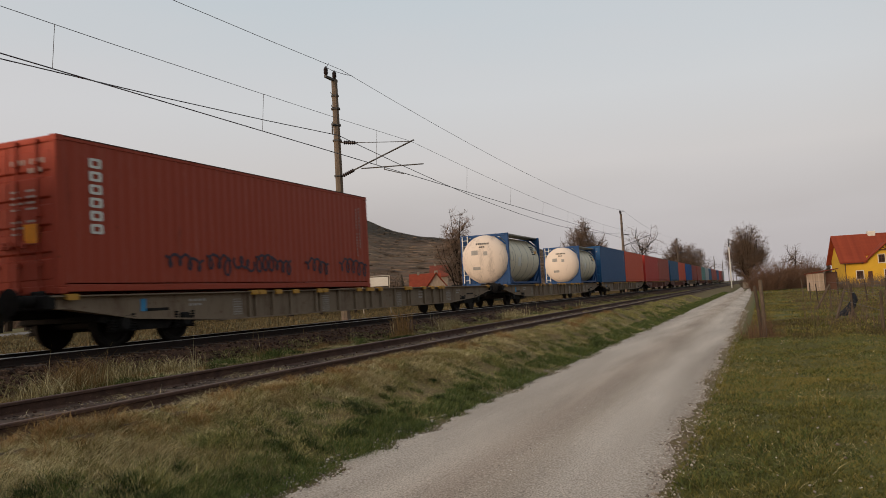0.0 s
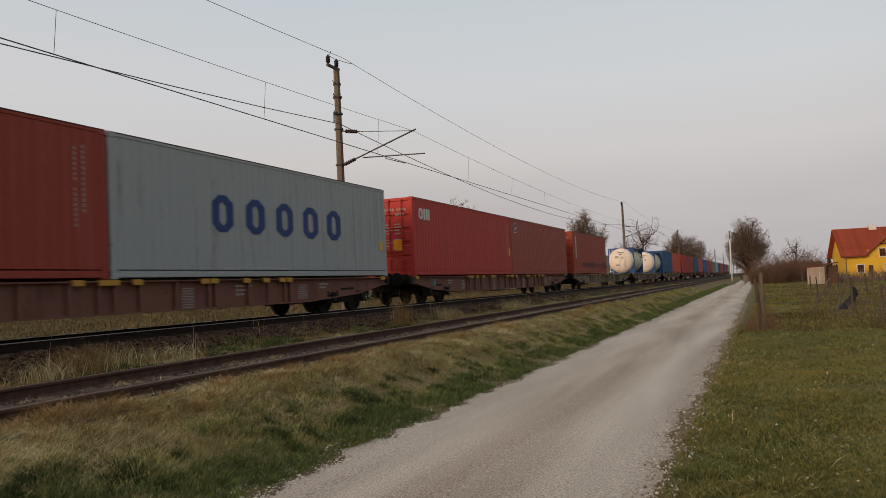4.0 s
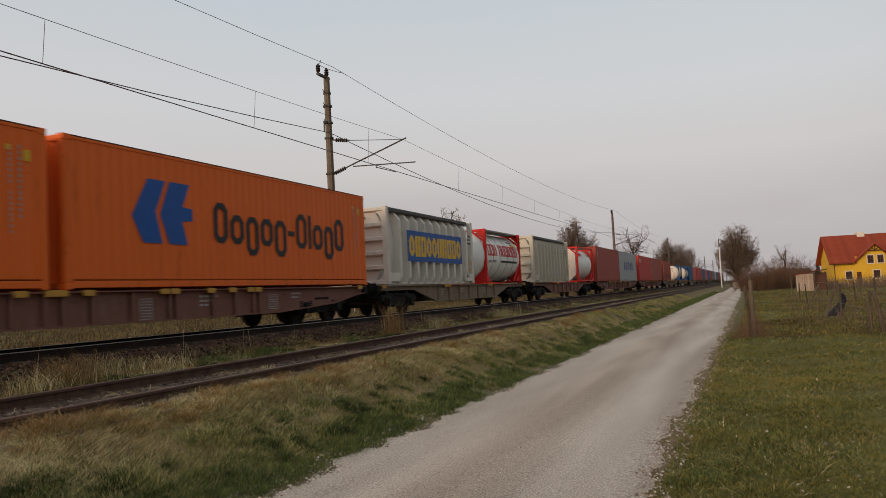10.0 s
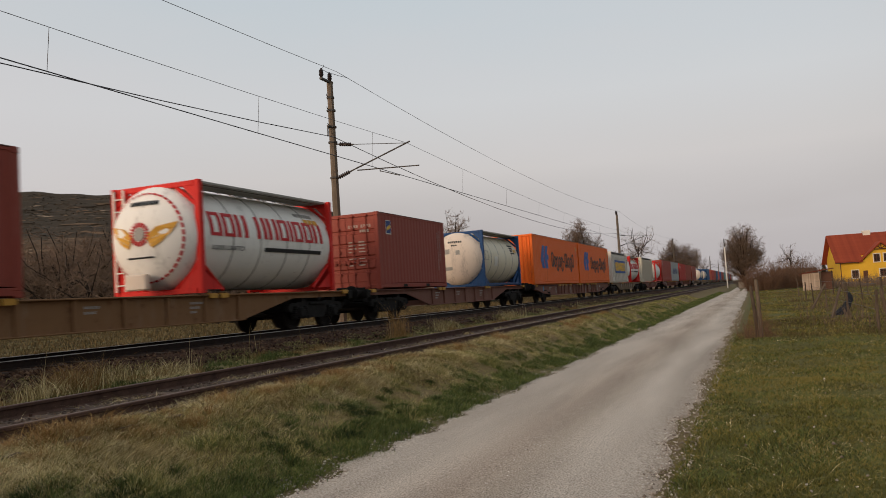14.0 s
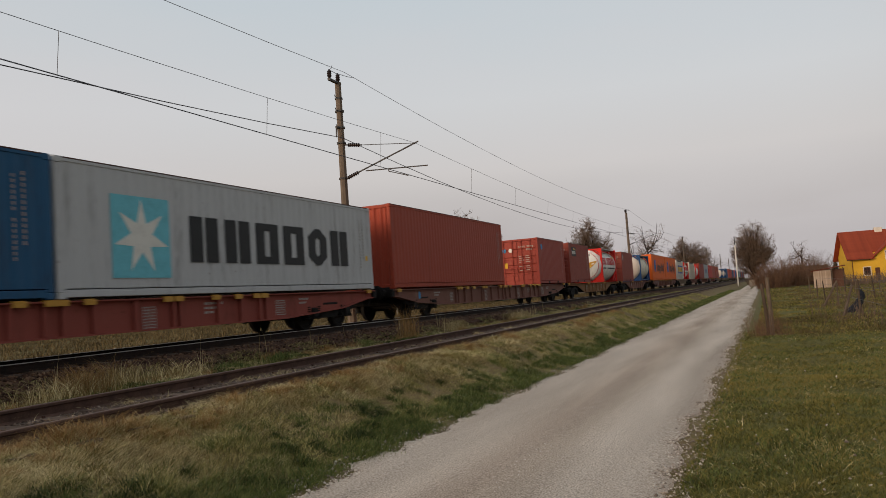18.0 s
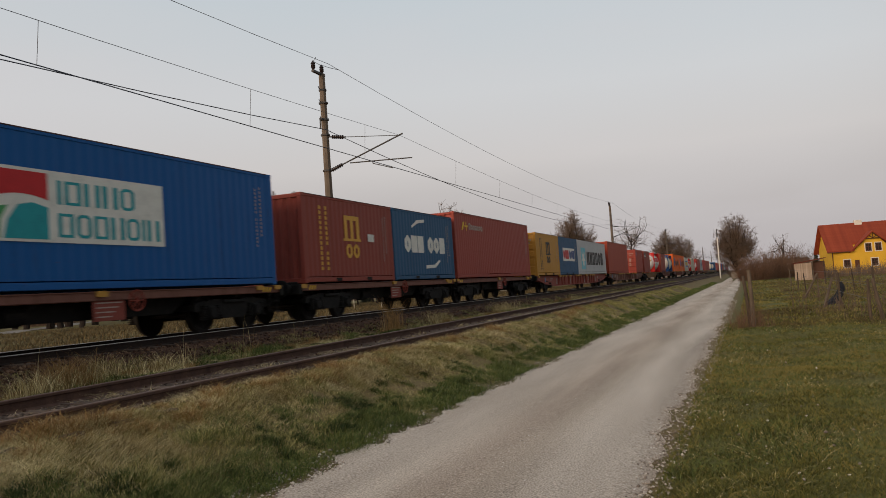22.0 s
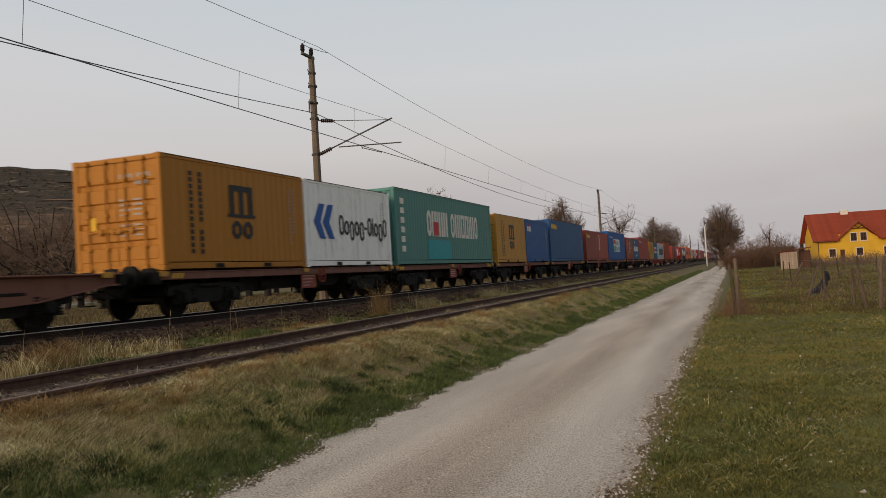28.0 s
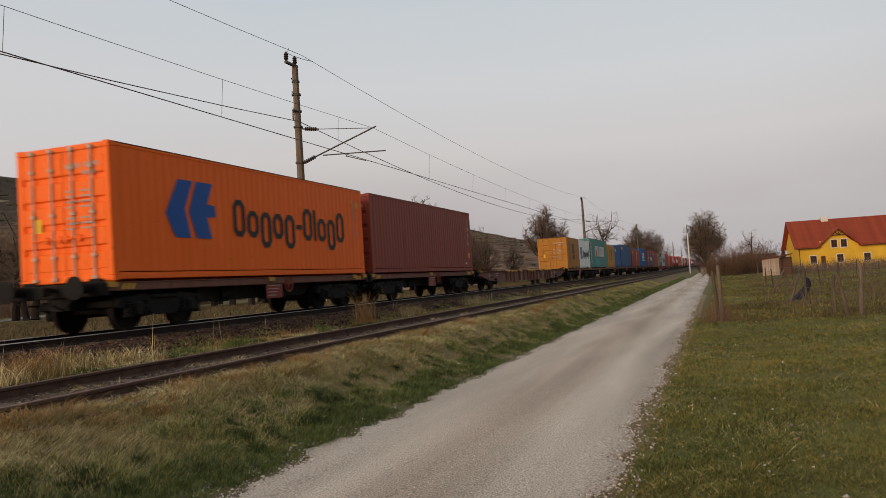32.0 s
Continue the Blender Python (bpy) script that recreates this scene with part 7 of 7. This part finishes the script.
# ---- grass, stones and stalks ----
def blades(name, x, y, h, w, mat, label, lean=0.5, seed=1):
    """Bent grass blades at the given places."""
    rg = np.random.default_rng(seed)
    n = len(x)
    z = height(x, y) - 0.01
    # swathes: height and lie change from clump to clump
    lump = np.sin(5.1 * x + 2.0 * np.sin(3.3 * y)) * np.sin(6.7 * y + 1.7 * np.sin(2.9 * x)) + 0.6 * np.sin(1.7 * x + 3.1 * y) * np.sin(2.3 * y - 1.1 * x)
    h = h * np.clip(1.0 + 0.3 * lump, 0.5, 1.5)
    a = 2.2 * np.sin(1.9 * x + 1.3 * np.sin(2.1 * y)) + 1.7 * np.sin(3.7 * y + 0.8 * x) + rg.normal(0, 2.6 if lean < 2 else 1.3, n)
    turn = rg.uniform(0, 2 * np.pi, n)
    ll = h * lean * rg.uniform(0.3, 1.4, n)
    base = np.stack([x, y, z], -1)
    side = np.stack([np.cos(turn), np.sin(turn), np.zeros(n)], -1) * (w / 2)[:, None]
    out = np.stack([np.cos(a), np.sin(a), np.zeros(n)], -1) * ll[:, None]
    up = np.stack([np.zeros(n), np.zeros(n), h], -1)
    mid = base + up * 0.6 + out * 0.35
    tip = base + up * 0.92 + out
    v = np.stack([base - side, base + side, mid + side * 0.7, mid - side * 0.7, tip], 1).reshape(-1, 3)
    i = np.arange(n)[:, None] * 5
    me = tris(name, v, i + np.array([[0, 1, 2, 3]]), i + np.array([[3, 2, 4]]), M[mat])
    return tagged(new(name, me), label, "grass", kind="stuff")


def scatter(n, x0, x1, y0, y1, seed, power=1.0, patch=0.0, freq=0.7):
    """Random places, thinner far away; patch > 0 gathers them in tufts."""
    rg = np.random.default_rng(seed)
    u = rg.uniform(size=n)
    x = x0 * (x1 / x0) ** u if power else x0 + (x1 - x0) * u
    y = rg.uniform(y0, y1, n)
    if patch:
        f = np.sin(freq * 2.1 * x + 1.3 * np.sin(freq * 3 * y)) + np.sin(freq * 3.7 * y + 1.9 * np.sin(freq * 1.7 * x + seed)) + 0.6 * np.sin(freq * 7 * x + freq * 5 * y + seed)
        keep = f + rg.normal(0, 0.5, n) > patch
        x, y = x[keep], y[keep]
    return x, y


def sized(x, lo, hi, seed):
    return np.random.default_rng(seed).uniform(lo, hi, len(x))


def grow(x):
    return 0.006 + 0.0006 * x


def wedge(n, x0, x1, seed, top=0.75, slope=0.23, patch=0.0, freq=0.5):
    """Random places on the field side of the road, no wider than it opens to view."""
    rg = np.random.default_rng(seed)
    x = x0 * (x1 / x0) ** rg.uniform(size=n)
    y = top - rg.uniform(size=n) * (slope * x + 1.2 + top)
    if patch:
        f = np.sin(freq * 4 * x + 1.3 * np.sin(freq * 5 * y)) + np.sin(freq * 6 * y + 1.9 * np.sin(freq * 3 * x + seed)) + 0.6 * np.sin(freq * 11 * x + freq * 9 * y + seed)
        keep = f + rg.normal(0, 0.5, n) > patch
        x, y = x[keep], y[keep]
    return x, y


def tufts(n, x0, x1, y0, y1, per, r, h, w, mat, label, seed, lean=0.8, skew=1.0):
    """Round clumps of blades that lean outwards."""
    rg = np.random.default_rng(seed)
    cx = x0 * (x1 / x0) ** rg.uniform(size=n)
    cy = y0 + (y1 - y0) * rg.uniform(size=n) ** skew
    k = rg.uniform(0.5, 1.3, n)
    x = np.repeat(cx, per) + rg.normal(0, 1, n * per) * np.repeat(r * k, per)
    y = np.repeat(cy, per) + rg.normal(0, 1, n * per) * np.repeat(r * k, per)
    hh = np.repeat(k, per) * rg.uniform(0.4, 1.0, n * per) * h
    return blades("grass_tuft", x, y, hh, w * (1 + 0.05 * x), mat, label, lean, seed + 1)


x, y = scatter(190000, 3, 70, 3.94, 5.75, 1, patch=-0.45, freq=1.0)
blades("grass_verge", x, y, sized(x, 0.012, 0.05, 2), grow(x) * 0.6, "olive", "short half-dry grass of the bank beside the gravel road", 1.5, 3)
x, y = scatter(110000, 3, 110, 3.88, 4.45, 4, patch=-0.3, freq=1.1)
blades("green_grass", x, y, sized(x, 0.025, 0.1, 5), grow(x) * 0.7, "green", "fresh green grass fringe along the gravel road", 1.0, 6)
tufts(330, 3.2, 60, 3.9, 5.0, 130, 0.075, 0.1, 0.0045, "green", "dark green tufts on the bank beside the road", 101, 0.9, 1.3)
tufts(300, 3.2, 60, 4.2, 5.7, 140, 0.09, 0.1, 0.004, "olive", "half-dry olive tufts on the bank", 103, 1.3, 0.7)
tufts(330, 3.2, 26, 4.75, 5.75, 140, 0.12, 0.085, 0.0034, "straw", "pale arching straw tufts on the bank", 105, 2.2, 0.6)
tufts(80, 3.4, 32, 5.2, 5.75, 130, 0.07, 0.15, 0.0036, "rusty_straw", "orange dry grass tufts by the siding", 107, 1.4, 0.8)
tufts(130, 3.4, 14, 4.9, 5.72, 170, 0.13, 0.105, 0.0036, "straw", "long arching dry grass at the foot of the siding", 109, 2.6)
x, y = scatter(70000, 3, 30, 4.3, 5.75, 93, patch=0.2, freq=0.8)
blades("dry_grass", x, y, sized(x, 0.015, 0.06, 94), grow(x) * 0.42, "straw", "flattened dry grass lying on the bank", 3.4, 95)
x, y = scatter(30000, 3, 13, 4.0, 5.4, 193)
blades("dry_grass", x, y, sized(x, 0.012, 0.045, 194), grow(x) * 0.4, "straw", "bleached thatch lying on the bank", 3.4, 195)
x, y = wedge(260, 3.6, 20, 197)
blades("dry_stalks", x, y, sized(x, 0.04, 0.1, 198), np.full(len(x), 0.005), "straw", "single long dry stalks lying in the meadow", 4.5, 199)
x, y = scatter(115000, 5, 120, 8.1, 10.4, 13, patch=-0.05, freq=0.9)
blades("dry_grass", x, y, sized(x, 0.02, 0.08, 14), grow(x) * 0.6, "olive", "dry grass strip between siding and running track", 1.6, 15)
x, y = scatter(34000, 6, 90, 10.2, 11.1, 213, patch=0.25, freq=1.1)
blades("dry_grass", x, y, sized(x, 0.03, 0.1, 214), grow(x) * 0.6, "olive", "thin grass creeping up the ballast shoulder", 1.5, 215)
tufts(240, 6.5, 70, 8.3, 10.4, 150, 0.13, 0.1, 0.0042, "straw", "arching straw tufts between the tracks", 111, 2.3)
tufts(150, 6.5, 70, 8.2, 10.3, 140, 0.12, 0.12, 0.005, "green", "green weed clumps between the tracks", 113, 0.9)
tufts(40, 6.5, 60, 8.6, 10.1, 120, 0.1, 0.22, 0.0045, "rusty_straw", "orange upright tufts between the tracks", 115, 0.8)
tufts(30, 8, 60, 8.8, 10.6, 4, 0.1, 0.7, 0.0045, "straw", "single tall dry stalks between the tracks", 117, 0.25)
x, y = scatter(16000, 5, 60, 5.9, 7.7, 301, patch=1.1, freq=1.2)
blades("dry_grass", x, y, sized(x, 0.03, 0.12, 302), grow(x) * 0.5, "straw", "dry stalks fallen across the siding", 2.6, 303)
x, y = scatter(80000, 12, 200, 14.8, 55, 19)
blades("dry_grass", x, y, sized(x, 0.08, 0.26, 20), grow(x) * 1.3, "fallow", "faded grass beyond the running track", 0.9, 21)
x, y = wedge(260000, 3.5, 26, 22, top=0.78)
blades("meadow_grass", x, y, sized(x, 0.015, 0.055, 23), grow(x) * 0.7, "meadow", "short mown meadow grass beside the road", 1.3, 24)
x, y = wedge(60000, 3.5, 26, 47, patch=0.5, freq=0.45)
blades("green_grass", x, y, sized(x, 0.025, 0.07, 48), grow(x) * 0.85, "green", "darker green patches in the meadow", 1.1, 49)
rga = np.random.default_rng(150)
x, y = rga.uniform(-8, 3.6, 150000), rga.uniform(-6, 0.75, 150000)
blades("meadow_grass", x, y, sized(x, 0.015, 0.055, 151), np.full(len(x), 0.009), "meadow", "short meadow grass round the viewer's stand", 1.3, 152)
x, y = rga.uniform(-8, 3.1, 36000), rga.uniform(3.95, 5.75, 36000)
blades("grass_verge", x, y, sized(x, 0.02, 0.08, 153), np.full(len(x), 0.009), "olive", "half-dry grass of the bank behind the viewer", 1.3, 154)
x, y = wedge(45000, 3.5, 30, 25, patch=0.7, freq=0.3)
blades("dry_grass", x, y, sized(x, 0.02, 0.05, 26), grow(x) * 0.55, "straw", "dry blades lying in patches of the meadow", 2.6, 27)
x, y = wedge(80000, 24, 120, 28, 0.4, 0.25)
blades("field_grass", x, y, sized(x, 0.03, 0.1, 29), grow(x) * 1.2, "meadow", "rough grass under the vine rows", 0.9, 30)
x, y = wedge(60000, 24, 110, 128, 0.0, 0.25, patch=0.3, freq=0.12)
blades("dry_grass", x, y, sized(x, 0.04, 0.14, 129), grow(x) * 1.0, "fallow", "faded patches under the vine rows", 1.2, 130)
x, y = wedge(6000, 22.8, 27.5, 31, 0.5, patch=-0.6, freq=0.6)
blades("dry_stalks", x, y, sized(x, 0.04, 0.24, 32), np.full(len(x), 0.009), "fallow", "brown dry stalks along the edge of the vineyard", 0.9, 33)
rg = np.random.default_rng(35)
x, y = rg.normal(23.7, 0.6, 420), rg.normal(0.05, 0.3, 420)
blades("dry_stalks", x, y, rg.uniform(0.2, 1.1, 420) * np.exp(-0.8 * np.abs(y)), np.full(420, 0.006), "twig_red", "tangle of dry stalks round the corner post", 0.4, 36)
rgw = np.random.default_rng(140)
x, y = rgw.uniform(98, 122, 2600), rgw.uniform(-24, -7.5, 2600)
blades("dry_stalks", x, y, rgw.uniform(0.5, 1.7, 2600), np.full(2600, 0.04), "twig", "tangled weeds and vines before the yellow house", 0.4, 141)
x, y = wedge(6000, 26, 100, 37, -1.5, 0.25, patch=0.2, freq=0.2)
blades("vine_stalks", x, y, sized(x, 0.2, 0.8, 38), np.full(len(x), 0.014), "twig", "bare vine shoots and weeds in the rows", 0.4, 39)
rg2 = np.random.default_rng(90)
for k, (cx, cy, hh, wd, mt) in enumerate(((9.6, 10.2, 0.62, 0.25, "rusty_straw"), (10.3, 10.1, 0.42, 0.35, "straw"), (8.9, 9.9, 0.4, 0.3, "straw"), (11.6, 10.0, 0.34, 0.3, "straw"), (14.2, 9.6, 0.24, 0.25, "green"), (12.9, 9.8, 0.22, 0.2, "green"), (26.0, 10.2, 0.5, 0.3, "straw"), (33.0, 10.0, 0.5, 0.4, "straw"))):
    blades("grass_tuft", rg2.normal(cx, wd, 420), rg2.normal(cy, wd * 0.6, 420), rg2.uniform(hh * 0.4, hh, 420), np.full(420, 0.009), mt, "arching tuft of long grass beside the running track", 0.8, 91 + k)
x, y = rg.normal(21.6, 0.17, 300), rg.normal(9.95, 0.15, 300)
blades("grass_tuft", x, y, rg.uniform(0.3, 1.1, 300) ** 1.3, np.full(300, 0.008), "rusty_straw", "tall orange tuft of dry grass beside the running track", 0.5, 41)
tufts(70, 3.2, 13, 3.98, 4.9, 170, 0.045, 0.09, 0.006, "dark_green", "small dark green weeds on the bank", 311, 0.8)
tufts(90, 3.6, 22, 8.3, 9.9, 150, 0.09, 0.12, 0.006, "dark_green", "dark green weeds between the tracks", 313, 0.8)


def stones(name, x, y, r, mat, label, lift=0.3, seed=1):
    """Small irregular stones lying on the ground."""
    rg = np.random.default_rng(seed)
    n = len(x)
    z = height(x, y) + r * lift
    d = np.array([(1, 0, 0), (-1, 0, 0), (0, 1, 0), (0, -1, 0), (0, 0, 0.7), (0, 0, -0.7)], float)
    v = d[None] * r[:, None, None] * rg.uniform(0.6, 1.3, (n, 6, 1)) + rg.uniform(-0.2, 0.2, (n, 6, 3)) * r[:, None, None]
    a = rg.uniform(0, 6.28, n)
    c, s = np.cos(a)[:, None], np.sin(a)[:, None]
    v = np.stack([v[..., 0] * c - v[..., 1] * s, v[..., 0] * s + v[..., 1] * c, v[..., 2]], -1) + np.stack([x, y, z], -1)[:, None, :]
    f = np.array([(0, 2, 4), (2, 1, 4), (1, 3, 4), (3, 0, 4), (2, 0, 5), (1, 2, 5), (3, 1, 5), (0, 3, 5)])
    me = tris(name, v.reshape(-1, 3), np.zeros((0, 4), int), (np.arange(n)[:, None, None] * 6 + f[None]).reshape(-1, 3), M[mat])
    return tagged(new(name, me), label, "stones", kind="stuff")


def little(n, lo, hi, seed):
    return lo + (hi - lo) * np.random.default_rng(seed).uniform(size=n) ** 2.4


x, y = scatter(65000, 3.2, 60, 0.95, 3.9, 50)
stones("gravel", x, y, little(len(x), 0.005, 0.016, 51), "pebble", "loose pebbles lying on the gravel road", 0.9, 52)
x, y = rga.uniform(-8, 3.3, 9000), rga.uniform(0.95, 3.9, 9000)
stones("gravel", x, y, little(len(x), 0.005, 0.016, 57), "pebble", "loose pebbles on the road behind the viewer", 0.9, 58)
x, y = scatter(9000, 3.5, 45, 0.66, 1.2, 53)
stones("gravel", x, y, little(len(x), 0.005, 0.018, 54), "pebble", "pale stones along the road's edge", 0.6, 55)
x, y = scatter(160, 3.5, 30, -0.9, 0.6, 65)
stones("gravel", x, y, little(len(x), 0.008, 0.024, 66), "pebble", "pale stones strayed into the meadow", 0.9, 67)
x, y = scatter(5000, 3.5, 40, 3.72, 4.06, 56)
stones("gravel", x, y, little(len(x), 0.006, 0.022, 57), "pebble", "pale stones along the road's edge", 0.6, 58)
x, y = scatter(30000, 6, 90, 5.6, 7.9, 59)
stones("ballast_stones", x, y, little(len(x), 0.01, 0.026, 60), "siding_stone", "loose ballast between the siding rails", 0.5, 61)
x, y = scatter(16000, 7, 110, 10.4, 12.6, 62)
stones("ballast_stones", x, y, little(len(x), 0.02, 0.055, 63), "ballast", "loose ballast on the shoulder of the running track", 0.5, 64)

# bare woods on the upper slope
rg = np.random.default_rng(170)
wv, wf = [], []
for i in range(8000):
    az = rg.uniform(0.2, 1.2)
    r = 494 - 100 * rg.uniform() ** 1.2
    if math.sin(9 * az + 1) + 0.8 * math.sin(23 * az + 0.06 * r) + rg.normal(0, 0.5) < -0.3 and r < 480:
        continue
    z0, b = hill_top(az, r), rg.uniform(0.25, 0.75)
    ca, sa = math.cos(az), math.sin(az)
    k = len(wv)
    for j in range(6):
        a = 2 * math.pi * j / 6
        u, w = b * math.cos(a) * rg.uniform(0.6, 1.3), b * math.sin(a) * rg.uniform(0.6, 1.4)
        wv.append(((r + u) * ca - w * sa, (r + u) * sa + w * ca, z0 + b * rg.uniform(-0.3, 0.5)))
    wv.append((r * ca, r * sa, z0 + b * rg.uniform(0.4, 1.0)))
    wf += [(k + j, k + (j + 1) % 6, k + 6) for j in range(6)]
tagged(new("hill_woods", raw("hill_woods", wv, wf, M["woods"])), "dark leafless woods along the upper slope", "woods", kind="stuff")

# scrub on the hill, trees on its crest
rg = np.random.default_rng(70)
sv, sf = [], []
for i in range(2600):
    az, r = rg.uniform(0.15, 1.2), rg.uniform(250, 500)
    if rg.uniform() < 0.6:
        r = 240 + 16.25 * (int((r - 240) / 16.25)) + rg.uniform(0, 3)
    z0 = hill_top(az, r)
    b = rg.uniform(0.2, 0.55) * (2.0 if rg.uniform() < 0.05 else 1.0)
    long = rg.uniform(3.0, 11.0)
    ca, sa = math.cos(az), math.sin(az)
    k = len(sv)
    for j in range(7):
        a = 2 * math.pi * j / 7
        u, w = b * math.cos(a) * rg.uniform(0.6, 1.3), b * long * math.sin(a) * rg.uniform(0.6, 1.3)
        sv.append(((r + u) * ca - w * sa, (r + u) * sa + w * ca, z0 + b * rg.uniform(-0.3, 0.3)))
    sv.append((r * ca, r * sa, z0 + b * rg.uniform(0.6, 1.5)))
    sf += [(k + j, k + (j + 1) % 7, k + 7) for j in range(7)]
tagged(new("hill_scrub", raw("hill_scrub", sv, sf, M["scrub"])), "dark scrub and vine rows scattered over the hill", "scrub", kind="stuff")
for az in [32.7 + 3.2 * k / 12 for k in range(13)] + [36.8 + 2.6 * k / 13 for k in range(14)] + [40.0, 40.4, 40.8, 31.2, 30.9, 31.1, 29.9, 18.0, 17.7]:
    az += rng.uniform(-0.22, 0.22)
    r = 505 + rng.uniform(-10, 10)
    x, y = polar(az, r)
    tree(CREST, x, y, hill_top(radians(az), r) - 0.6, rng.uniform(0.28, 0.5), rng.uniform(0, 360), "tiny leafless tree on the hill's crest")

# white notice board in a tube frame beyond the railway
x, y = polar(26.47, 62)
board = tagged(new("notice_board"), "blank white board in a tube frame beyond the railway", "sign")
board.matrix_basis = pose(x, y, float(height(x, y)), 0, 0, 27)
part("panel", Geo().box(-0.03, 0.03, -0.95, 0.95, 2.15, 2.85, 0.01), M["plaster_white"], board)
part("tube_frame", Geo().tube((0, -1.05, 0), (0, -1.05, 2.95), 0.03, 6).tube((0, 1.05, 0), (0, 1.05, 2.95), 0.03, 6).tube((0, -1.05, 2.95), (0, 1.05, 2.95), 0.03, 6), M["bar"], board)

# lane beyond the railway
lane_pts, lane_faces = [], []
for k in range(30):
    cx, cy = 30 + 5.5 * k, 45 + 4.5 * k
    for w in (-2.0, 2.0):
        lane_pts.append((cx - 0.63 * w, cy + 0.77 * w, float(height(cx, cy)) + 0.05))
    if k:
        lane_faces.append((2 * k - 2, 2 * k - 1, 2 * k + 1, 2 * k))
lane = new("far_lane", raw("far_lane", lane_pts, lane_faces, M["asphalt"]))
tagged(lane, "pale lane in the fields beyond the railway", "road", kind="structure")


# pale path that leaves the gravel road for the house
path_pts, path_faces = [], []
for k in range(16):
    py = 1.2 - 1.2 * k
    px = 113.0 + 0.25 * k + 0.5 * math.sin(0.7 * k)
    for w in (-1.3, 1.3):
        path_pts.append((px + w, py + bend(113.0), float(height(px + w, py)) + 0.03))
    if k:
        path_faces.append((2 * k - 2, 2 * k - 1, 2 * k + 1, 2 * k))
tagged(new("field_path", raw("field_path", path_pts, path_faces, M["road"])), "pale gravel path from the road to the house", "path", kind="structure")


# ---- motion of the train ----
def travelled(t):
    return 10.405 * t + 0.03738 * t * t + 0.08 * max(0.0, t - 29.5) ** 2


def motions():
    for ob, u, z in TRAIN:
        walk(ob, [(t / 2, Matrix.Translation((u + travelled(t / 2), TRACK, z))) for t in range(0, 65)])
    first = {}
    for ob, s in RUNNING:
        if s not in first:
            walk(ob, [(k / 30, pose(s * 0.9, 0, -0.04, 0, math.degrees(travelled(k / 30) / WHEEL_R) % 360, 0)) for k in range(961)])
            first[s] = ob
        else:
            ob.rotation_mode = "QUATERNION"
            keys = ob.animation_data_create()
            keys.action = first[s].animation_data.action
            keys.action_slot = first[s].animation_data.action_slot


motions()
